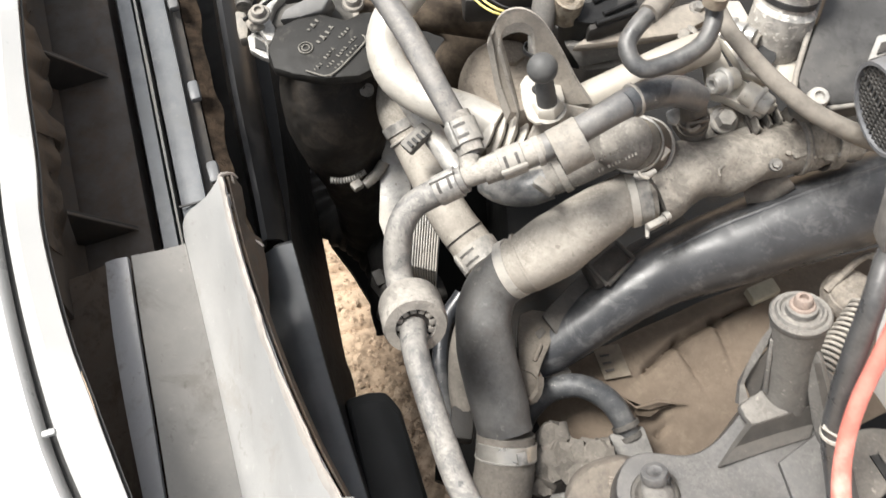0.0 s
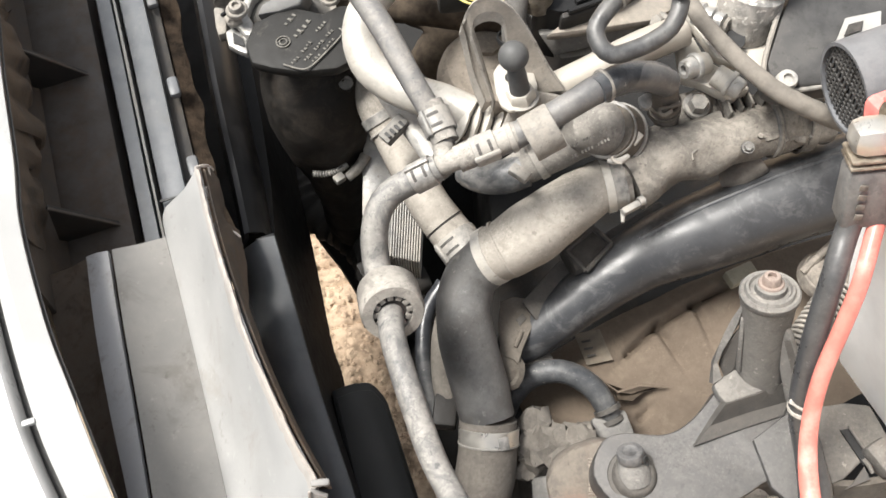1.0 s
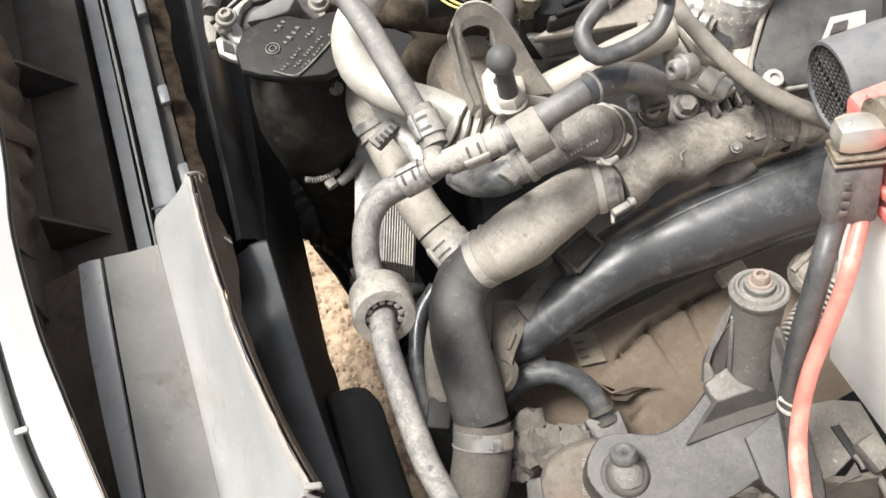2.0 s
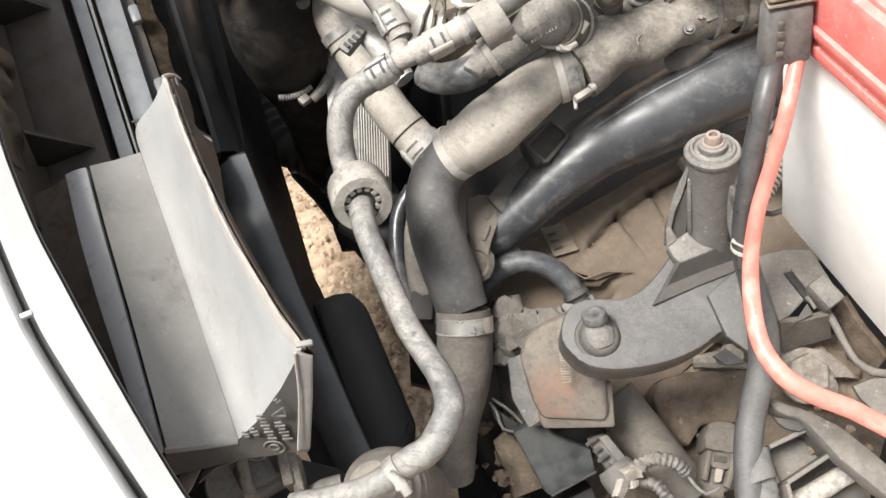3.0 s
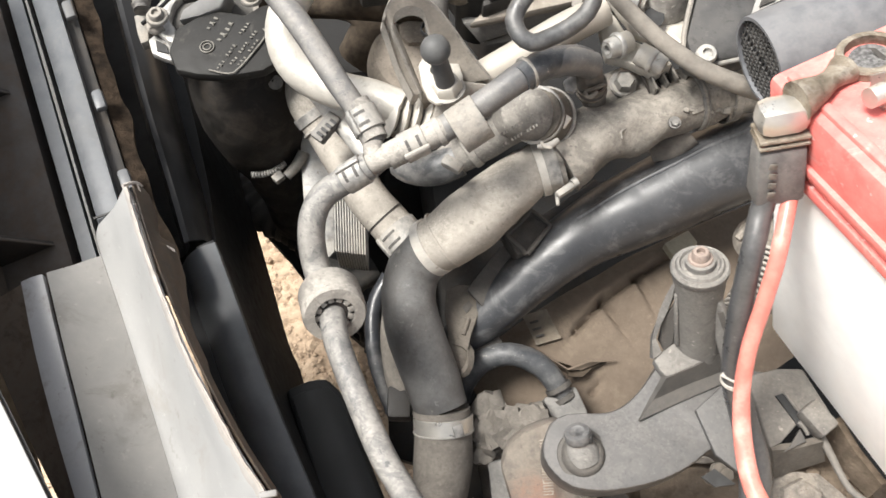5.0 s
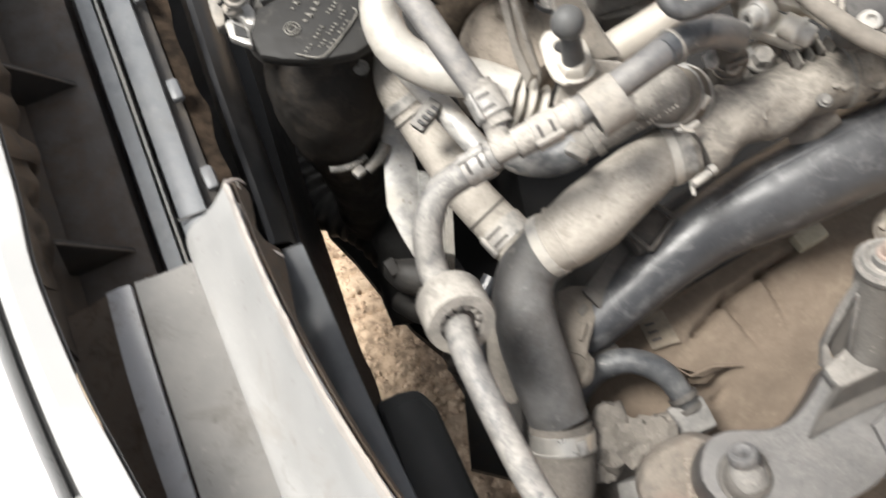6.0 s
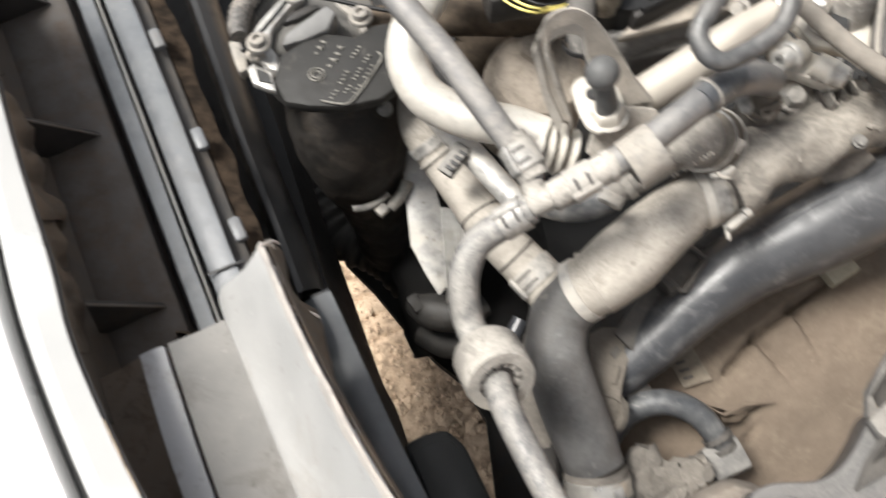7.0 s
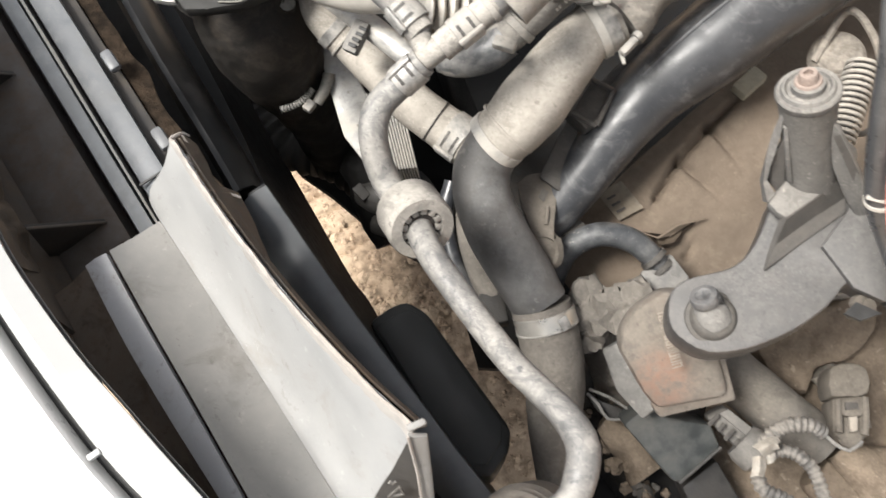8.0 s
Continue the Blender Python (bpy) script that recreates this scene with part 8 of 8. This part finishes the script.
    part("core", tube([(*a, 0.0070), (*b, 0.0070)], seg=14), cast_grey, sp, "dark rod inside the coil")
    part("cap", lathe(b, d, [(0.0, 0), (0.0150, 0), (0.0165, 0.003), (0.0165, 0.010), (0.012, 0.014), (0, 0.014)], 24), cast_grey, sp)
    part("hook", tube([(0.355, 0.330, 0.850, 0.0024), (0.356, 0.319, 0.850, 0.0024), (0.367, 0.315, 0.850, 0.0024), (0.384, 0.323, 0.850, 0.0025)], seg=10), strap_grey, sp)
    br = thing("plastic_bracket", (0.397, 0.431, 0.800), "grey dusty frame strut behind the post", "bracket")
    part("strut", tube([(0.375, 0.408, 0.800, 0.0034), (0.407, 0.438, 0.820, 0.0034), (0.414, 0.407, 0.830, 0.0033), (0.404, 0.361, 0.840, 0.0027)], seg=8), tray_grey, br)
    part("button", lathe((0.399, 0.411, 0.790), (0, 0, 1), [(0.024, -0.004), (0.024, 0.004), (0.022, 0.009), (0.0205, 0.0095), (0.019, 0.013), (0.016, 0.015), (0, 0.0155)], 30), tray_grey, br)


build_mount()


def build_tray():
    tr = thing("battery_tray", (0.341, 0.195, 0.940), "dusty grey plastic battery tray with a slot and ribs", "tray")
    part("deck", plate([(0.314, 0.235, 0.944), (0.336, 0.241, 0.944), (0.354, 0.241, 0.944), (0.370, 0.206, 0.944), (0.364, 0.199, 0.944), (0.359, 0.191, 0.944), (0.345, 0.203, 0.944), (0.331, 0.189, 0.944), (0.323, 0.185, 0.944), (0.320, 0.200, 0.944)], 0.006, 0.002), tray_plain, tr)
    part("side_deck", plate([(0.291, 0.224, 0.892), (0.318, 0.247, 0.892), (0.333, 0.247, 0.892), (0.344, 0.200, 0.892), (0.319, 0.177, 0.892), (0.302, 0.191, 0.892)], 0.006, 0.0012), arm_grey, tr)
    part("slot", plate([(0.331, 0.221, 0.946), (0.338, 0.223, 0.946), (0.349, 0.203, 0.946), (0.344, 0.199, 0.946)], 0.0015, 0.0), seam_black, tr, "long dark slot")
    part("slot_lip", tube([(*p, 0.0012) for p in [(0.336, 0.224, 0.948), (0.343, 0.212, 0.948), (0.349, 0.203, 0.948)]], seg=8), tray_plain, tr)
    part("clip_block", box((0.355, 0.204, 0.950), (0.022, 0.016, 0.012), (0.6, -0.8, 0), UP, 0.0025), tray_plain, tr)
    # dark plate painting the shade inside the pocket
    part("pocket", plate([(0.330, 0.182, 0.946), (0.335, 0.186, 0.946), (0.344, 0.198, 0.946), (0.347, 0.190, 0.946)], 0.0012, 0.0), recess_grey, tr)
    part("pocket_rib", tube([(0.344, 0.203, 0.946, 0.0015), (0.347, 0.199, 0.946, 0.0015), (0.349, 0.194, 0.946, 0.0013)], seg=8), tray_plain, tr)
    # wall shade comes from the darker tray colour
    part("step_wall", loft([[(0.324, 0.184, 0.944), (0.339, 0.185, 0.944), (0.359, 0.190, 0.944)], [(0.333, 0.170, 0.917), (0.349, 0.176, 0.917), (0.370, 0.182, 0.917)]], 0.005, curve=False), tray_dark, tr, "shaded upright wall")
    part("curved_rib", tube([(0.361, 0.195, 0.938, 0.0025), (0.366, 0.181, 0.938, 0.0025), (0.370, 0.169, 0.938, 0.0025), (0.375, 0.159, 0.938, 0.0027), (0.385, 0.151, 0.938, 0.0029), (0.399, 0.150, 0.938, 0.0029)], seg=10, lump=0.001), tray_plain, tr)
    part("outer_wall", loft([[(0.376, 0.209, 0.930), (0.386, 0.186, 0.930), (0.400, 0.164, 0.930)], [(0.378, 0.201, 0.905), (0.386, 0.177, 0.905), (0.401, 0.159, 0.905)]], 0.005, curve=False), mud, tr, "mud-caked outer wall")
    part("floor", loft([[(0.323, 0.182, 0.897), (0.344, 0.182, 0.897), (0.379, 0.193, 0.897), (0.404, 0.164, 0.897)], [(0.326, 0.160, 0.895), (0.349, 0.159, 0.895), (0.381, 0.158, 0.895), (0.416, 0.150, 0.895)], [(0.326, 0.139, 0.892), (0.354, 0.135, 0.892), (0.389, 0.129, 0.892), (0.416, 0.122, 0.892)]], 0.005, wave=0.008, across=0.008, step=0.008), mud, tr, "mud-caked floor")
    part("crumpled_flap", loft([[(0.341, 0.172, 0.906), (0.351, 0.174, 0.914), (0.366, 0.175, 0.910)], [(0.354, 0.166, 0.907), (0.360, 0.165, 0.917), (0.376, 0.165, 0.912)], [(0.364, 0.155, 0.904), (0.374, 0.154, 0.914), (0.390, 0.155, 0.906)]], 0.0025, wave=0.006, across=0.006, step=0.006), tray_grey, tr, "crumpled dusty flap")
    part("shred", loft([[(0.334, 0.174, 0.915), (0.336, 0.176, 0.915), (0.339, 0.171, 0.915)], [(0.331, 0.159, 0.915), (0.334, 0.155, 0.915), (0.338, 0.159, 0.915)]], 0.002, wave=0.004), tray_grey, tr)
    bolt(tr, (0.350, 0.155, 0.912), (0.1, -0.2, 1), 0.0160, 0.007, tray_grey, 0.0205, name="tray_bolt")
    part("spacer", lathe((0.360, 0.147, 0.907), (0.2, -0.3, 1), [(0.0, 0), (0.012, 0), (0.012, 0.004), (0.008, 0.006), (0, 0.006)], 18), tray_grey, tr)
    part("strut", plate([(0.315, 0.134, 0.934), (0.324, 0.129, 0.934), (0.335, 0.126, 0.934), (0.346, 0.121, 0.934), (0.359, 0.114, 0.934), (0.376, 0.099, 0.934), (0.395, 0.080, 0.934), (0.391, 0.061, 0.934), (0.378, 0.070, 0.934), (0.355, 0.091, 0.934), (0.341, 0.109, 0.934), (0.333, 0.119, 0.934), (0.323, 0.120, 0.934), (0.316, 0.124, 0.934), (0.312, 0.129, 0.934)], 0.016, 0.003), tray_plain, tr)
    part("strut_eye", plate([(0.316, 0.122, 0.927), (0.319, 0.121, 0.927), (0.334, 0.119, 0.927), (0.339, 0.114, 0.927), (0.333, 0.111, 0.927), (0.324, 0.113, 0.927), (0.319, 0.117, 0.927)], 0.004, 0.001), recess_grey, tr)
    part("socket", plate([(0.384, 0.140, 0.936), (0.390, 0.142, 0.936), (0.394, 0.138, 0.936), (0.391, 0.126, 0.936), (0.389, 0.129, 0.936)], 0.004, 0.001), recess_grey, tr)
    part("socket_frame", loft([[(0.369, 0.140, 0.940), (0.381, 0.145, 0.940), (0.398, 0.147, 0.940)], [(0.374, 0.133, 0.936), (0.384, 0.122, 0.936), (0.396, 0.113, 0.936)]], 0.004, curve=False), tray_plain, tr)
    part("compartment", plate([(0.319, 0.104, 0.900), (0.346, 0.117, 0.900), (0.359, 0.101, 0.900), (0.326, 0.080, 0.900)], 0.004, 0.001), tray_plain, tr)
    for a, b in (([(0.312, 0.101, 0.912), (0.343, 0.115, 0.912)]), ([(0.343, 0.115, 0.912), (0.355, 0.099, 0.912)]), ([(0.357, 0.099, 0.912), (0.321, 0.077, 0.912)]), ([(0.321, 0.077, 0.912), (0.323, 0.062, 0.912)])):
        part("rib", box((V(a) + V(b)) / 2, ((V(b) - V(a)).length, 0.0035, 0.024), V(b) - V(a), UP, 0.0012), tray_plain, tr)
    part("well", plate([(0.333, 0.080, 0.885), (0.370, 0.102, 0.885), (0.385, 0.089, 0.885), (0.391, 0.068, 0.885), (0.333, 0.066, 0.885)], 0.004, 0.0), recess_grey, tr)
    part("lead_stub", tube([(0.329, 0.066, 0.900, 0.0065), (0.349, 0.075, 0.900, 0.0070), (0.367, 0.085, 0.900, 0.0070), (0.383, 0.092, 0.900, 0.0067)], seg=18, lump=0.001), tape_white, tr, "pale dusty hose stub")
    # black sheet standing in for the shadow between arm and tray
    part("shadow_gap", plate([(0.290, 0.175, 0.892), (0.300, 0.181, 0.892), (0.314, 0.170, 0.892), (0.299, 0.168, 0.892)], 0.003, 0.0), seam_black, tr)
    for q, rr in (((0.305, 0.182, 0.880), 0.0060), ((0.310, 0.179, 0.880), 0.0055), ((0.299, 0.176, 0.880), 0.0045)):
        part("nut", lathe(q, (0.2, -0.3, 1), [(rr, 0), (rr, 0.005), (rr * 0.7, 0.005), (0, 0.005)], 8), strap_tan, tr)
    rnd = random.Random(8)
    for k in range(26):
        c = V((0.350, 0.147, 0.900)).lerp(V((0.400, 0.149, 0.900)), rnd.random()) + Vector((rnd.uniform(-0.01, 0.01), rnd.uniform(-0.045, 0.03), rnd.uniform(-0.001, 0.003)))
        q = rnd.uniform(0.0025, 0.006)
        part("clod", lathe(c, (rnd.uniform(-0.4, 0.4), rnd.uniform(-0.4, 0.4), 1), [(q * 0.7, 0), (q, q * 0.4), (q * 0.6, q * 0.9), (0, q)], 6), mud, tr)


build_tray()


# ---- spare battery and leads ----
def build_battery():
    top = V((0.274, 0.343, 1.145))
    bot = V((0.342, 0.280, 0.920))
    up = (top - bot).normalized()
    u = Vector((0.312, -0.887, 0.34))
    u = (u - up * u.dot(up)).normalized()
    v = up.cross(u)
    if v.dot(V((0.324, 0.376, 1.145)) - top) < 0:
        v.negate()
    h = (top - bot).length
    bat = thing("car_battery", bot, "white car battery with a red lid, standing on the tray", "battery")

    def blk(u0, u1, v0, v1, h0, h1, bev):
        c = bot + u * (u0 + u1) / 2 + v * (v0 + v1) / 2 + up * (h0 + h1) / 2
        return box(c, (u1 - u0, v1 - v0, h1 - h0), u, up, bev)

    L, D = 0.26, 0.17
    lid = 0.052
    part("case", blk(0.002, L, 0.002, D, 0, h - lid, 0.004), case_white, bat)
    part("lid", blk(0, L + 0.002, 0, D + 0.002, h - lid + 0.001, h, 0.005), case_red, bat, "scuffed red plastic lid")
    part("lid_rim", blk(-0.002, L + 0.004, -0.002, D + 0.004, h - lid - 0.004, h - lid + 0.004, 0.001), case_red, bat)
    part("lid_groove", blk(0.012, L - 0.01, 0.05, 0.053, h, h + 0.0015, 0.0005), ink_dark, bat)
    part("lid_ridge", blk(0.008, L - 0.008, 0.006, 0.012, h - 0.002, h + 0.003, 0.002), case_red, bat)
    part("lid_step", blk(0.004, L, -0.003, 0.004, h - lid + 0.012, h - lid + 0.018, 0.001), case_red, bat)
    post_at = V((0.321, 0.344, 1.165))
    part("post", lathe(post_at - up * 0.03, up, [(0.0125, 0), (0.0112, 0.024), (0.0104, 0.0262), (0.0045, 0.0255), (0.004, 0.0245), (0, 0.025)], 32), lead_grey, bat, "worn lead terminal post")
    cl = thing("battery_clamp", post_at, "tarnished brass battery clamp on the terminal post", "clamp")
    part("ring", band(post_at - up * 0.008, up, 0.0128, 0.016, 0.0045), brass_worn, cl)
    a, b = V((0.307, 0.334, 1.163)), V((0.290, 0.321, 1.163))
    part("arm", tube([(*a, 0.009), (*a.lerp(b, 0.5), 0.0065), (*b, 0.008), (*V((0.279, 0.315, 1.162)), 0.011)], seg=14, lump=0.002), brass_worn, cl)
    p = V((0.273, 0.314, 1.160))
    q = V((0.285, 0.293, 1.105))
    d = (q - p).normalized()
    side = V((0.287, 0.312, 1.160)) - V((0.260, 0.311, 1.160))
    part("lug", box(p + d * 0.0065, (0.0275, 0.020, 0.018), side, d, 0.0075), steel_band, cl, "bright worn lug")
    part("hoop", box(p + d * 0.0165, (0.0262, 0.0188, 0.0026), side, d, 0.0012), brass_worn, cl)
    part("hoop", box(p + d * 0.0205, (0.0262, 0.0188, 0.0022), side, d, 0.001), brass_worn, cl)
    ln = (q - p).length
    part("boot", box(p + d * (0.022 + (ln - 0.02) / 2), (0.0258, 0.0185, ln - 0.022), side, d, 0.004, top=1.08), boot_grey, cl, "grey dusty rubber boot")
    part("bolt_boss", tube([(*V((0.331, 0.330, 1.162)), 0.007), (*V((0.343, 0.326, 1.162)), 0.007)], seg=12), brass_worn, cl)
    part("stud", tube([(*V((0.307, 0.306, 1.178)), 0.0048), (*V((0.321, 0.313, 1.178)), 0.0048)], seg=14, ridge=0.10, pitch=0.0018), steel_band, cl)
    bolt(cl, (0.315, 0.310, 1.178), V((0.321, 0.313, 1.178)) - V((0.307, 0.306, 1.178)), 0.0100, 0.008, steel_band)
    out = side.cross(d).normalized()
    if out.y > 0:
        out.negate()
    for k in range(4):
        part("boot_mark", box(p + d * (0.032 + 0.0065 * k) + out * 0.0112 - side.normalized() * 0.006, (0.004, 0.0035, 0.001), side, out, 0.0002), ink_pale, cl)
    lead = hose("black_lead", [(0.279, 0.291, 1.110, 0.0062), (0.278, 0.284, 1.100, 0.0066), (0.274, 0.265, 1.090, 0.0066), (0.275, 0.246, 1.060, 0.0069), (0.278, 0.229, 1.030, 0.0071), (0.285, 0.214, 1.000, 0.0078), (0.297, 0.195, 0.975, 0.0087), (0.303, 0.171, 0.965, 0.0103), (0.303, 0.146, 0.955, 0.0099), (0.298, 0.123, 0.940, 0.0096), (0.295, 0.098, 0.930, 0.0096), (0.295, 0.066, 0.920, 0.0095)], lead_black, "thick black battery lead hanging into the bay", "cable", seg=18)
    fer = part("ferrule", tube([(0.300, 0.099, 0.925, 0.0106), (0.300, 0.091, 0.925, 0.0115), (0.301, 0.081, 0.925, 0.0120), (0.302, 0.077, 0.925, 0.0116)], seg=24), boot_grey, lead, "grey rubber ferrule")
    part("strain_relief", tube([(0.304, 0.079, 0.920, 0.0103), (0.305, 0.071, 0.920, 0.0103), (0.305, 0.062, 0.920, 0.0102)], seg=24, ridge=0.03, pitch=0.004), boot_grey, fer)
    part("cable_tie", band((0.285, 0.216, 1.003), (0.1, -0.4, -0.9), 0.0078, 0.003, 0.0015), tape_white, lead)
    part("tie_tail", box((0.278, 0.214, 1.012), (0.010, 0.003, 0.0015), (-0.7, 0.4, 0.3), UP, 0.0004), tape_white, lead)
    hose("red_lead", [(0.293, 0.292, 1.108, 0.0044), (0.290, 0.281, 1.105, 0.0046), (0.285, 0.258, 1.095, 0.0046), (0.284, 0.242, 1.070, 0.0047), (0.281, 0.223, 1.045, 0.0048), (0.282, 0.203, 1.020, 0.0050), (0.284, 0.178, 1.005, 0.0056), (0.288, 0.150, 1.000, 0.0058), (0.299, 0.130, 1.000, 0.0061), (0.317, 0.118, 1.000, 0.0060), (0.337, 0.110, 1.000, 0.0060), (0.362, 0.096, 1.000, 0.0059)], cable_red, "faded red jumper lead looping over the tray", "cable", seg=18)


build_battery()
